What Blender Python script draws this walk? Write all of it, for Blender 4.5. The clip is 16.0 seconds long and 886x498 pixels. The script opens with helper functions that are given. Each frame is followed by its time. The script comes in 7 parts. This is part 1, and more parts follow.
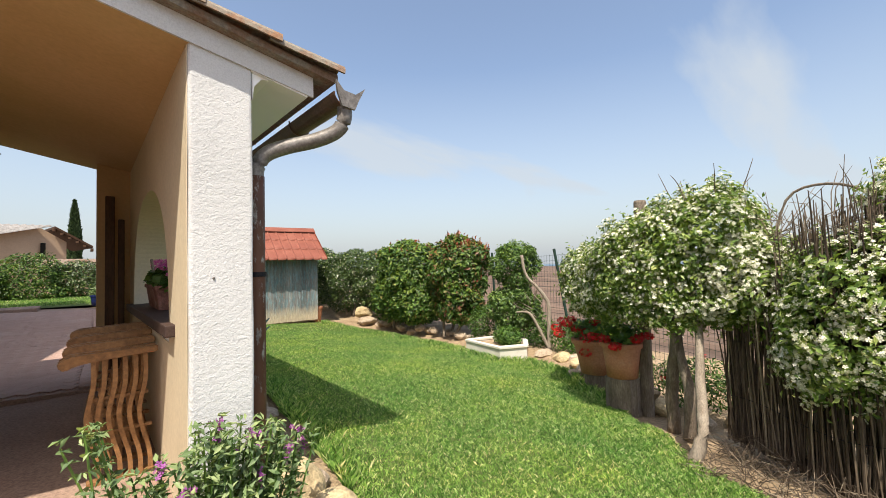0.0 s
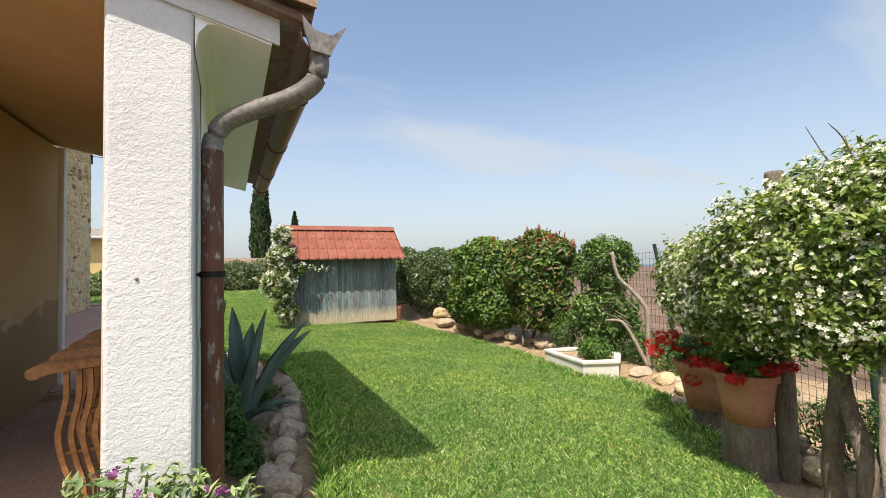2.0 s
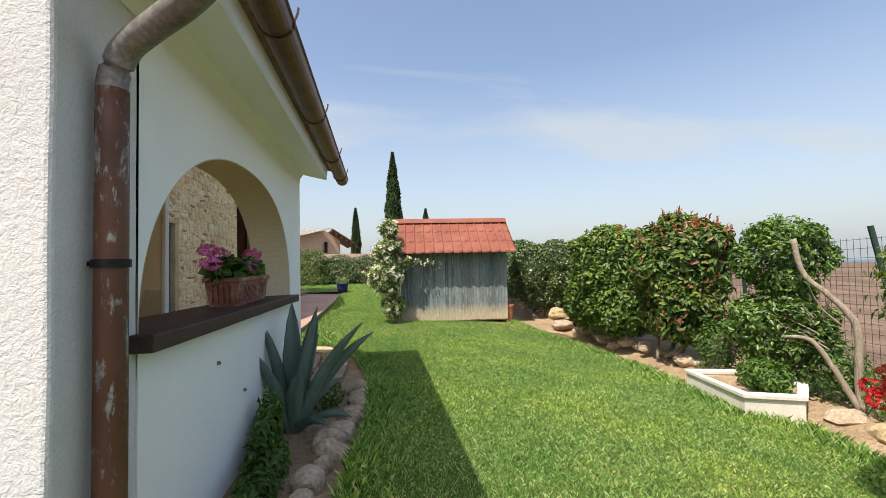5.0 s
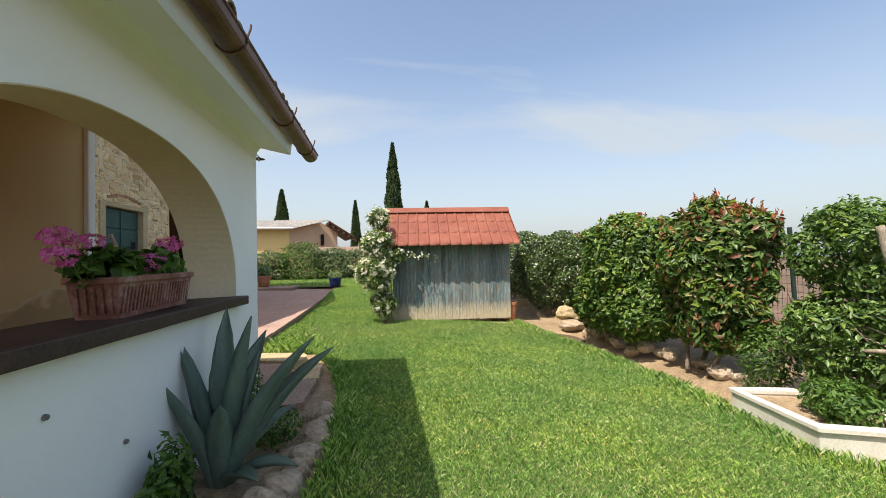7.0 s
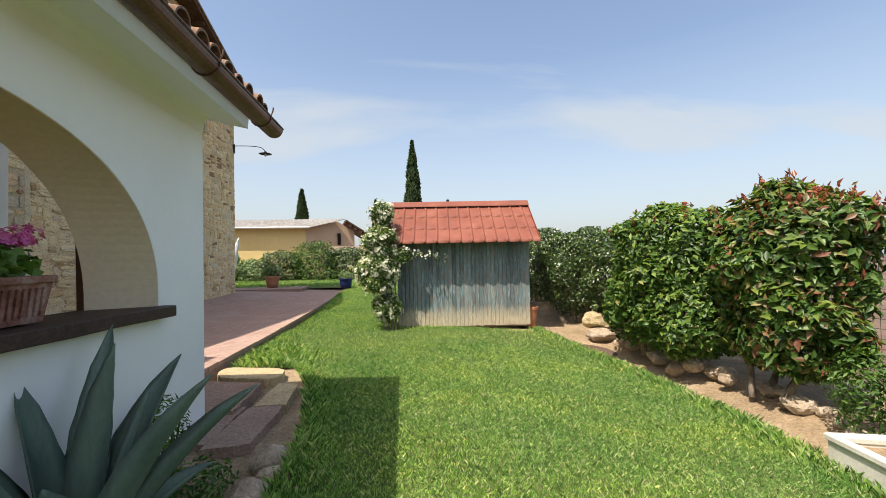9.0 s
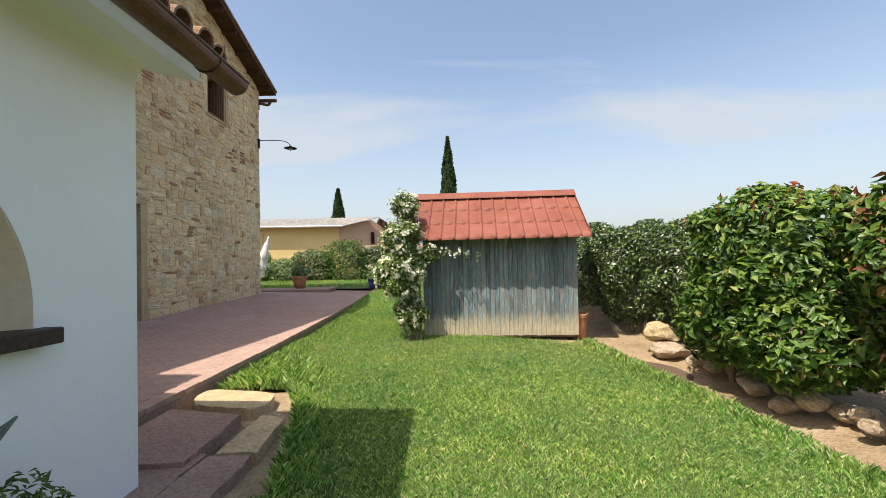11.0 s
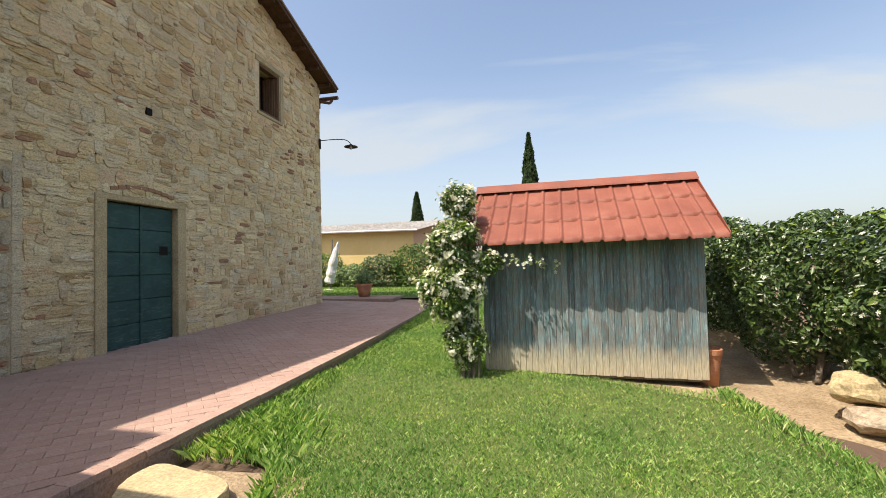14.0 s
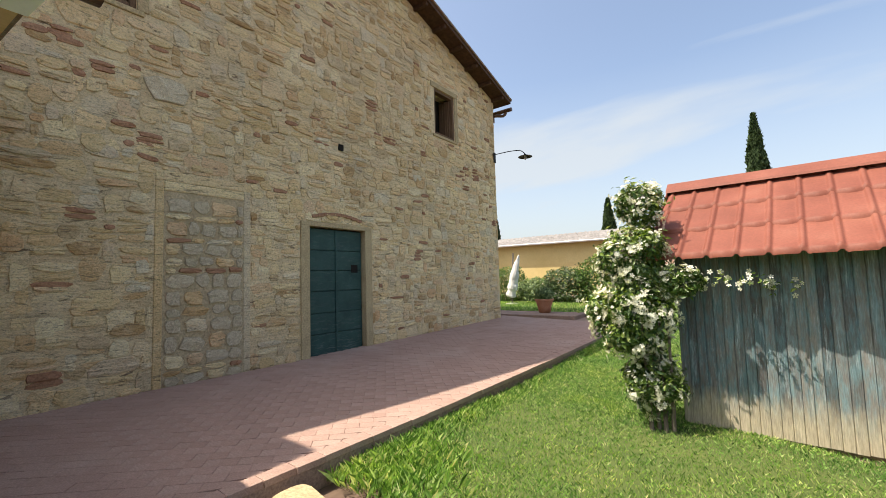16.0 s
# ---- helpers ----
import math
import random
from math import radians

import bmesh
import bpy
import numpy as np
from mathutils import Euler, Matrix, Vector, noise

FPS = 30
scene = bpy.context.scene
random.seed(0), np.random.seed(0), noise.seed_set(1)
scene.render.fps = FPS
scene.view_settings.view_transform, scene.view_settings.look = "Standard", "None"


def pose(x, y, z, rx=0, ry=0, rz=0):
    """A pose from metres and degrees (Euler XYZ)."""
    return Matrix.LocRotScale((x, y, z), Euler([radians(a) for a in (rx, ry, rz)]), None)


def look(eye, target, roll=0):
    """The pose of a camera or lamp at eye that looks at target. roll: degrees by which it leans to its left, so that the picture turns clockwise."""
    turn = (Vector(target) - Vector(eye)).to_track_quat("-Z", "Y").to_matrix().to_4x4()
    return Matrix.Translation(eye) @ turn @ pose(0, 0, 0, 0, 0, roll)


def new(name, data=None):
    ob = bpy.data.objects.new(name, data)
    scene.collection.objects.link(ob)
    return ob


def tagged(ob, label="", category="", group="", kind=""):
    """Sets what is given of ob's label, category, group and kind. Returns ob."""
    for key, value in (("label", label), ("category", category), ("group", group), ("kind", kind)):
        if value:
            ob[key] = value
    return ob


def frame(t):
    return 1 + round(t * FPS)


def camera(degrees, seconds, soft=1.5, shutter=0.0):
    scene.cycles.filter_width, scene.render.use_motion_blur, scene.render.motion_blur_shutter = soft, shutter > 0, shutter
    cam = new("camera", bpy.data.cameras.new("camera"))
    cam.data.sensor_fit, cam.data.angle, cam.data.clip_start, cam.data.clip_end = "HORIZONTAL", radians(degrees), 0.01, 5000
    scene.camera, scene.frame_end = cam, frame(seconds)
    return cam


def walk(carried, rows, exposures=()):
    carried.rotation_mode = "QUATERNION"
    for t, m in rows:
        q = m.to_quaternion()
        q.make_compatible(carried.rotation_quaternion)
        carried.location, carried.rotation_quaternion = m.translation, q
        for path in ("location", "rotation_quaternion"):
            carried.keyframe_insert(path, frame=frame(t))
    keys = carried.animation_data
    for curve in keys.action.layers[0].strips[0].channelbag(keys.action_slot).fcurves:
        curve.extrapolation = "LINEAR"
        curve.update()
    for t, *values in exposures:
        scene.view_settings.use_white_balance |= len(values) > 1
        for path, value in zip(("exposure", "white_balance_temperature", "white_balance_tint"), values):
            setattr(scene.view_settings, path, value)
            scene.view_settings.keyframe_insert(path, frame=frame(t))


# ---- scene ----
cam = camera(93.5, 16.0, soft=0.85)
METRES, EYE, TILT, LEAN, TURN = 7.7, 1.5, 0.0, 0.0, -40.5
ROWS = [
    (0.0, 0.0, 0.0, 0.0, 0.05, 1.98, 1.35),
    (0.5, 0.0181, 0.0267, -0.0003, 2.9, 2.02, 1.33),
    (1.0, 0.0379, 0.0538, -0.0027, 6.05, 2.05, 1.33),
    (1.5, 0.0484, 0.0858, -0.0025, 9.62, 2.11, 1.36),
    (2.0, 0.0543, 0.1097, -0.0027, 13.58, 2.2, 1.3),
    (2.5, 0.0671, 0.129, -0.0029, 17.87, 2.3, 1.28),
    (3.0, 0.0867, 0.1478, -0.0028, 22.29, 2.41, 1.28),
    (3.5, 0.0925, 0.1704, -0.0071, 26.36, 2.46, 1.24),
    (4.0, 0.0929, 0.1979, -0.0082, 29.5, 2.44, 1.21),
    (6.5, 0.0323, 0.3331, -0.0083, 32.09, 1.21, 1.13),
    (7.0, 0.0238, 0.3674, -0.0086, 31.88, 1.07, 1.11),
    (7.5, 0.0142, 0.4013, -0.0104, 31.97, 1.04, 1.11),
    (8.0, 0.0018, 0.4332, -0.01, 32.45, 1.07, 1.14),
    (8.5, -0.0058, 0.4587, -0.0118, 33.48, 1.11, 1.14),
    (9.0, -0.0159, 0.4921, -0.011, 35.06, 1.1, 1.12),
    (11.5, -0.1124, 0.646, -0.0122, 40.79, 1.08, 1.26),
    (12.0, -0.1387, 0.6744, -0.0093, 41.16, 1.09, 1.27),
    (12.5, -0.1543, 0.7032, -0.0071, 42.27, 1.11, 1.28),
    (13.0, -0.1676, 0.7417, -0.0045, 44.3, 1.24, 1.32),
    (13.5, -0.184, 0.7744, -0.0041, 47.42, 1.41, 1.38),
    (14.0, -0.2055, 0.8031, -0.0007, 51.67, 1.74, 1.44),
    (14.5, -0.2227, 0.8322, 0.0013, 57.6, 2.15, 1.54),
    (15.0, -0.2334, 0.8602, 0.0049, 64.42, 2.63, 1.61),
    (15.5, -0.2417, 0.8755, 0.0066, 71.39, 3.19, 1.66),
    (16.0, -0.251, 0.8796, 0.0084, 77.48, 4.03, 1.67),
]
walk(cam, [(t, pose(0, 0, EYE, TILT, LEAN, TURN) @ pose(METRES * x, METRES * y, METRES * z, 90 + pitch, roll, yaw)) for t, x, y, z, yaw, pitch, roll in ROWS],
     [(0.0, 1.36, 7250, 10), (13.0, 1.42, 7350, 10), (16.0, 1.54, 7500, 10)])

# ---- world and sun ----
SUN = Vector((-0.97, -1.0, 2.5)).normalized()
world = bpy.data.worlds.new("world")
scene.world = world
world.use_nodes = True
wt = world.node_tree
wt.nodes.clear()


def wn(kind, **kw):
    n = wt.nodes.new(kind)
    for k, v in kw.items():
        n.inputs[k].default_value = v
    return n


sky = wn("ShaderNodeTexSky")
sky.sky_type, sky.sun_disc = "NISHITA", False
sky.sun_elevation = math.asin(SUN.z)
sky.sun_rotation = math.atan2(SUN.x, SUN.y)
sky.altitude, sky.air_density, sky.dust_density, sky.ozone_density = 200, 1.0, 3.4, 2.4
geo = wn("ShaderNodeTexCoord")
sep = wn("ShaderNodeSeparateXYZ")
wt.links.new(geo.outputs["Generated"], sep.inputs[0])
# project the dome onto a flat cloud layer, so that the streaks run out to the horizon
zz = wt.nodes.new("ShaderNodeMath"); zz.operation = "ADD"; zz.inputs[1].default_value = 0.22
wt.links.new(sep.outputs["Z"], zz.inputs[0])
dx = wt.nodes.new("ShaderNodeMath"); dx.operation = "DIVIDE"
dy = wt.nodes.new("ShaderNodeMath"); dy.operation = "DIVIDE"
wt.links.new(sep.outputs["X"], dx.inputs[0]); wt.links.new(zz.outputs[0], dx.inputs[1])
wt.links.new(sep.outputs["Y"], dy.inputs[0]); wt.links.new(zz.outputs[0], dy.inputs[1])
comb = wn("ShaderNodeCombineXYZ")
wt.links.new(dx.outputs[0], comb.inputs[0]); wt.links.new(dy.outputs[0], comb.inputs[1])
cmap = wn("ShaderNodeMapping", Rotation=(0, 0, radians(-32)), Scale=(0.55, 1.35, 1), Location=(5.19, 15.95, 0))
wt.links.new(comb.outputs[0], cmap.inputs[0])
cn = wn("ShaderNodeTexNoise", Scale=0.8, Detail=7.0, Roughness=0.52, Distortion=0.35)
wt.links.new(cmap.outputs[0], cn.inputs["Vector"])
cr = wn("ShaderNodeValToRGB")
cr.color_ramp.elements[0].position, cr.color_ramp.elements[1].position = 0.53, 0.66
wt.links.new(cn.outputs["Fac"], cr.inputs[0])
# haze that whitens the sky towards the horizon
hz = wn("ShaderNodeMapRange")
hz.inputs["From Min"].default_value, hz.inputs["From Max"].default_value = 0.0, 0.42
hz.inputs["To Min"].default_value, hz.inputs["To Max"].default_value = 0.72, 0.0
wt.links.new(sep.outputs["Z"], hz.inputs["Value"])
mx = wt.nodes.new("ShaderNodeMath"); mx.operation = "MAXIMUM"
cs = wt.nodes.new("ShaderNodeMath"); cs.operation = "MULTIPLY"; cs.inputs[1].default_value = 0.8
wt.links.new(cr.outputs[0], cs.inputs[0])
wt.links.new(cs.outputs[0], mx.inputs[0]); wt.links.new(hz.outputs[0], mx.inputs[1])
cm = wt.nodes.new("ShaderNodeMix"); cm.data_type = "RGBA"
cm.inputs["B"].default_value = (2.55, 2.95, 3.5, 1)
wt.links.new(mx.outputs[0], cm.inputs["Factor"]); wt.links.new(sky.outputs[0], cm.inputs["A"])
bg = wn("ShaderNodeBackground", Strength=0.097)
wt.links.new(cm.outputs["Result"], bg.inputs[0])
wo = wn("ShaderNodeOutputWorld")
wt.links.new(bg.outputs[0], wo.inputs[0])

sun = new("sun", bpy.data.lights.new("sun", "SUN"))
sun.data.energy, sun.data.angle, sun.data.color = 2.5, radians(0.53), (1.0, 0.965, 0.92)
sun.matrix_world = look(SUN * 40, (0, 0, 0))

# ---- materials ----


class Mat:
    """A small wrapper that wires a node material."""

    def __init__(self, name, rough=0.8, metal=0.0, spec=0.3):
        self.m = bpy.data.materials.new(name)
        self.m.use_nodes = True
        self.t = self.m.node_tree
        self.b = self.t.nodes["Principled BSDF"]
        self.b.inputs["Roughness"].default_value = rough
        self.b.inputs["Metallic"].default_value = metal
        self.b.inputs["Specular IOR Level"].default_value = spec
        self.tc = self.t.nodes.new("ShaderNodeTexCoord")
        self.height = None

    def node(self, kind, **kw):
        n = self.t.nodes.new(kind)
        for k, v in kw.items():
            n.inputs[k].default_value = v
        return n

    def link(self, a, b):
        self.t.links.new(a, b)

    def noise(self, scale, detail=4.0, rough=0.55, stretch=(1, 1, 1), coords="Object", distort=0.0):
        mp = self.node("ShaderNodeMapping", Scale=stretch)
        if coords == "World":
            self.link(self.t.nodes.new("ShaderNodeNewGeometry").outputs["Position"], mp.inputs[0])
        else:
            self.link(self.tc.outputs[coords], mp.inputs[0])
        n = self.node("ShaderNodeTexNoise", Scale=scale, Detail=detail, Roughness=rough, Distortion=distort)
        self.link(mp.outputs[0], n.inputs["Vector"])
        return n.outputs["Fac"]

    def ramp(self, fac, stops):
        r = self.node("ShaderNodeValToRGB")
        e = r.color_ramp.elements
        while len(e) < len(stops):
            e.new(0.5)
        for el, (p, c) in zip(e, stops):
            el.position = p
            el.color = (*c, 1) if len(c) == 3 else c
        self.link(fac, r.inputs[0])
        return r.outputs[0]

    def mix(self, fac, a, b, mode="MIX"):
        n = self.t.nodes.new("ShaderNodeMix")
        n.data_type, n.blend_type = "RGBA", mode
        for key, v in (("Factor", fac), ("A", a), ("B", b)):
            if isinstance(v, (int, float)):
                n.inputs[key].default_value = v
            elif isinstance(v, tuple):
                n.inputs[key].default_value = (*v, 1)
            else:
                self.link(v, n.inputs[key])
        return n.outputs["Result"]

    def math(self, op, a, b):
        n = self.t.nodes.new("ShaderNodeMath")
        n.operation = op
        for i, v in enumerate((a, b)):
            if isinstance(v, (int, float)):
                n.inputs[i].default_value = v
            else:
                self.link(v, n.inputs[i])
        return n.outputs[0]

    def island(self):
        """A random number for each piece, joined or single."""
        g = self.t.nodes.new("ShaderNodeNewGeometry")
        o = self.t.nodes.new("ShaderNodeObjectInfo")
        return self.math("FRACT", self.math("ADD", g.outputs["Random Per Island"], o.outputs["Random"]), 0)

    def colour(self, c):
        if isinstance(c, tuple):
            self.b.inputs["Base Color"].default_value = (*c, 1)
        else:
            self.link(c, self.b.inputs["Base Color"])

    def bump(self, h, strength=0.5, dist=0.01):
        n = self.node("ShaderNodeBump", Strength=strength, Distance=dist)
        self.link(h, n.inputs["Height"])
        if self.height is not None:
            self.link(self.height, n.inputs["Normal"])
        self.height = n.outputs[0]
        self.link(self.height, self.b.inputs["Normal"])

    def rough(self, v):
        self.link(v, self.b.inputs["Roughness"])


def speckled(name, stops, scale=3.0, fine=40.0, rough=0.85, bump=0.4, dist=0.01, metal=0.0, spec=0.3, stretch=(1, 1, 1), amount=0.5):
    """Large stains through a colour ramp, fine grain multiplied in, bump from both."""
    M = Mat(name, rough, metal, spec)
    big = M.noise(scale, 5, 0.6, stretch)
    fin = M.noise(fine, 4, 0.65, stretch)
    base = M.ramp(big, stops)
    grain = M.ramp(fin, [(0.25, (1 - amount,) * 3), (0.75, (1.0 + amount * 0.4,) * 3)])
    M.colour(M.mix(1.0, base, grain, "MULTIPLY"))
    M.bump(big, bump * 0.5, dist * 3)
    M.bump(fin, bump, dist)
    return M.m


def leafy(name, stops, rough=0.45, glow=0.35, spec=0.4):
    """Leaves: each one takes its own tone from the ramp; light passes through in part."""
    M = Mat(name, rough, 0, spec)
    col = M.ramp(M.island(), stops)
    n = M.noise(1.6, 2)
    col = M.mix(1.0, col, M.ramp(n, [(0.3, (0.72, 0.74, 0.7)), (0.7, (1.15, 1.12, 1.1))]), "MULTIPLY")
    M.colour(col)
    tr = M.node("ShaderNodeBsdfTranslucent")
    M.link(M.mix(1.0, col, (1.3, 1.35, 0.6), "MULTIPLY"), tr.inputs[0])
    ms = M.node("ShaderNodeMixShader")
    ms.inputs[0].default_value = glow
    M.link(M.b.outputs[0], ms.inputs[1])
    M.link(tr.outputs[0], ms.inputs[2])
    M.link(ms.outputs[0], M.t.nodes["Material Output"].inputs[0])
    return M.m


def roughcast():
    M = Mat("roughcast_white", 0.9, 0, 0.2)
    big, mid, fin = M.noise(1.4, 5, 0.6), M.noise(44, 4, 0.62, (1, 1, 1), "Object", 0.7), M.noise(120, 2)
    base = M.ramp(big, [(0.3, (0.60, 0.60, 0.59)), (0.65, (0.70, 0.70, 0.69))])
    M.colour(M.mix(1.0, base, M.ramp(fin, [(0.3, (0.9,) * 3), (0.6, (1.02,) * 3)]), "MULTIPLY"))
    M.bump(mid, 0.5, 0.012)
    M.bump(fin, 0.3, 0.006)
    return M.m


def limewash():
    M = Mat("limewash_white", 0.85, 0, 0.2)
    big, mid, fin = M.noise(0.9, 5, 0.6), M.noise(7, 4, 0.6), M.noise(60, 3)
    M.colour(M.ramp(big, [(0.25, (0.86, 0.87, 0.86)), (0.6, (0.92, 0.93, 0.92)), (0.8, (0.89, 0.90, 0.89))]))
    M.bump(mid, 0.25, 0.02)
    M.bump(fin, 0.12, 0.004)
    return M.m


def stone_mat(name="rubble_stone", loose=True):
    """Weathered rubble: a tone for each stone, lime smears and dark bedding cracks that run on from stone to stone."""
    M = Mat(name, 0.92, 0, 0.2)
    tones = [(0.0, (0.51, 0.33, 0.16)), (0.08, (0.72, 0.50, 0.27)), (0.22, (0.89, 0.68, 0.40)), (0.36, (0.74, 0.55, 0.29)), (0.5, (0.92, 0.76, 0.46)), (0.62, (0.82, 0.64, 0.38)),
             (0.72, (0.92, 0.81, 0.55)), (0.80, (0.76, 0.49, 0.27)), (0.86, (0.79, 0.72, 0.55)), (0.92, (0.56, 0.40, 0.22)), (1.0, (0.89, 0.78, 0.57))]
    smear = M.noise(2.6, 8, 0.72, (1, 1, 1.6), "World", 0.6)
    fin = M.noise(34, 6, 0.74, (1, 1, 1.5), "World")
    bed = M.noise(7.5, 7, 0.7, (1, 0.55, 2.6), "World", 0.9)
    if loose:
        col = M.mix(M.ramp(smear, [(0.46, (0, 0, 0)), (0.64, (0.55,) * 3)]), M.ramp(M.island(), tones), (0.84, 0.70, 0.47))
    else:
        col = M.ramp(smear, [(0.3, (0.66, 0.52, 0.32)), (0.55, (0.82, 0.67, 0.44)), (0.75, (0.88, 0.77, 0.56))])
    col = M.mix(M.ramp(bed, [(0.34, (0.9,) * 3), (0.43, (0, 0, 0))]), col, (0.22, 0.155, 0.10))
    col = M.mix(M.ramp(M.noise(4.2, 6, 0.7, (1, 1, 2.2), "World"), [(0.64, (0, 0, 0)), (0.70, (0.55,) * 3)]), col, (0.55, 0.28, 0.16))
    col = M.mix(1.0, col, M.ramp(fin, [(0.28, (0.5,) * 3), (0.48, (1.0,) * 3), (0.75, (1.22,) * 3)]), "MULTIPLY")
    col = M.mix(1.0, col, M.ramp(M.noise(0.5, 4, 0.6, (1, 1, 1), "World"), [(0.3, (0.86, 0.82, 0.78)), (0.65, (1.08, 1.06, 1.03))]), "MULTIPLY")
    M.colour(col)
    M.bump(bed, 0.8, 0.05)
    M.bump(smear, 0.5, 0.04)
    M.bump(fin, 0.9, 0.018)
    return M.m


def weathered_boards():
    """Blue-green paint worn to grey wood, turning pale tan towards the foot."""
    M = Mat("worn_blue_boards", 0.8, 0, 0.25)
    r = M.island()
    wood = M.ramp(r, [(0.0, (0.11, 0.105, 0.10)), (0.3, (0.22, 0.21, 0.195)), (0.5, (0.12, 0.125, 0.125)), (0.8, (0.28, 0.265, 0.24)), (1.0, (0.18, 0.185, 0.18))])
    paint = M.ramp(r, [(0.0, (0.115, 0.185, 0.205)), (0.5, (0.15, 0.235, 0.255)), (1.0, (0.21, 0.305, 0.325))])
    flake = M.noise(5.0, 7, 0.7, (4, 4, 0.8))
    col = M.mix(M.ramp(flake, [(0.43, (0, 0, 0)), (0.60, (1, 1, 1))]), wood, paint)
    pale = M.noise(6.5, 8, 0.75, (5, 5, 0.4))
    col = M.mix(M.ramp(pale, [(0.54, (0, 0, 0)), (0.66, (0.7,) * 3)]), col, (0.42, 0.50, 0.52))
    z = M.node("ShaderNodeSeparateXYZ")
    M.link(M.tc.outputs["Object"], z.inputs[0])
    foot = M.math("ADD", z.outputs["Z"], M.math("MULTIPLY", M.noise(5, 5, 0.6, (3, 3, 1)), -0.32))
    col = M.mix(M.ramp(foot, [(0.0, (0.9,) * 3), (0.12, (0.6,) * 3), (0.28, (0, 0, 0))]), col, (0.52, 0.44, 0.31))
    grain = M.noise(18, 6, 0.7, (6, 6, 0.5))
    M.colour(M.mix(1.0, col, M.ramp(grain, [(0.3, (0.6,) * 3), (0.7, (1.25,) * 3)]), "MULTIPLY"))
    M.bump(grain, 0.6, 0.008)
    return M.m


def door_paint():
    M = Mat("green_door_paint", 0.6, 0, 0.35)
    n, s = M.noise(9, 7, 0.7, (1, 0.6, 3)), M.noise(4, 6, 0.65)
    col = M.ramp(s, [(0.3, (0.012, 0.045, 0.042)), (0.7, (0.03, 0.085, 0.075))])
    z = M.node("ShaderNodeSeparateXYZ")
    M.link(M.tc.outputs["Object"], z.inputs[0])
    scuff = M.math("MULTIPLY", M.ramp(n, [(0.52, (0, 0, 0)), (0.68, (0.6,) * 3)]), M.ramp(z.outputs["Z"], [(0.35, (1,) * 3), (1.0, (0.25,) * 3)]))
    M.colour(M.mix(scuff, col, (0.20, 0.23, 0.21)))
    M.bump(n, 0.3, 0.006)
    return M.m


def pipe_paint():
    M = Mat("flaking_brown_pipe", 0.5, 0.0, 0.4)
    s = M.noise(13, 7, 0.72, (1.6, 1.6, 0.5))
    col = M.ramp(M.noise(3, 4), [(0.3, (0.085, 0.035, 0.02)), (0.7, (0.15, 0.065, 0.035))])
    fl = M.ramp(s, [(0.56, (0, 0, 0)), (0.62, (1, 1, 1))])
    grey = M.ramp(M.noise(30, 3), [(0.4, (0.16, 0.15, 0.14)), (0.7, (0.42, 0.40, 0.36))])
    M.colour(M.mix(fl, col, grey))
    M.bump(s, 0.35, 0.006)
    return M.m


def paver_mat():
    M = Mat("red_pavers", 0.9, 0, 0.2)
    r = M.island()
    col = M.ramp(r, [(0.0, (0.40, 0.262, 0.212)), (0.5, (0.425, 0.28, 0.228)), (1.0, (0.45, 0.298, 0.243))])
    d, f = M.noise(1.1, 6, 0.65), M.noise(70, 4, 0.7)
    col = M.mix(M.ramp(d, [(0.45, (0, 0, 0)), (0.75, (0.55,) * 3)]), col, (0.52, 0.40, 0.33))
    M.colour(M.mix(1.0, col, M.ramp(f, [(0.3, (0.72,) * 3), (0.7, (1.12,) * 3)]), "MULTIPLY"))
    M.bump(M.noise(12, 4), 0.3, 0.01)
    M.bump(f, 0.4, 0.004)
    return M.m


def grass_mat():
    M = Mat("grass_blades", 0.5, 0, 0.3)
    r = M.island()
    col = M.ramp(r, [(0.0, (0.045, 0.11, 0.025)), (0.3, (0.135, 0.28, 0.065)), (0.6, (0.255, 0.44, 0.115)), (0.82, (0.43, 0.60, 0.22)), (0.93, (0.60, 0.68, 0.34)), (1.0, (0.74, 0.68, 0.42))])
    patch = M.noise(0.9, 7, 0.68)
    col = M.mix(1.0, col, M.ramp(patch, [(0.3, (0.66, 0.82, 0.8)), (0.48, (1.0, 1.0, 1.0)), (0.62, (1.28, 1.14, 1.0)), (0.75, (1.5, 1.25, 1.1))]), "MULTIPLY")
    col = M.mix(1.0, col, M.ramp(M.noise(16, 5, 0.7), [(0.32, (0.6, 0.65, 0.6)), (0.5, (1.0,) * 3), (0.68, (1.35, 1.3, 1.25))]), "MULTIPLY")
    M.colour(col)
    tr = M.node("ShaderNodeBsdfTranslucent")
    M.link(M.mix(1.0, col, (1.25, 1.3, 0.6), "MULTIPLY"), tr.inputs[0])
    ms = M.node("ShaderNodeMixShader")
    ms.inputs[0].default_value = 0.4
    M.link(M.b.outputs[0], ms.inputs[1])
    M.link(tr.outputs[0], ms.inputs[2])
    M.link(ms.outputs[0], M.t.nodes["Material Output"].inputs[0])
    return M.m


def roof_sheet_mat():
    M = Mat("red_roof_sheet", 0.62, 0, 0.3)
    s, f = M.noise(2.2, 5, 0.6), M.noise(55, 4, 0.7)
    col = M.ramp(s, [(0.3, (0.20, 0.062, 0.040)), (0.55, (0.25, 0.080, 0.052)), (0.8, (0.31, 0.12, 0.080))])
    M.colour(M.mix(1.0, col, M.ramp(f, [(0.3, (0.82,) * 3), (0.7, (1.08,) * 3)]), "MULTIPLY"))
    M.bump(f, 0.15, 0.003)
    return M.m


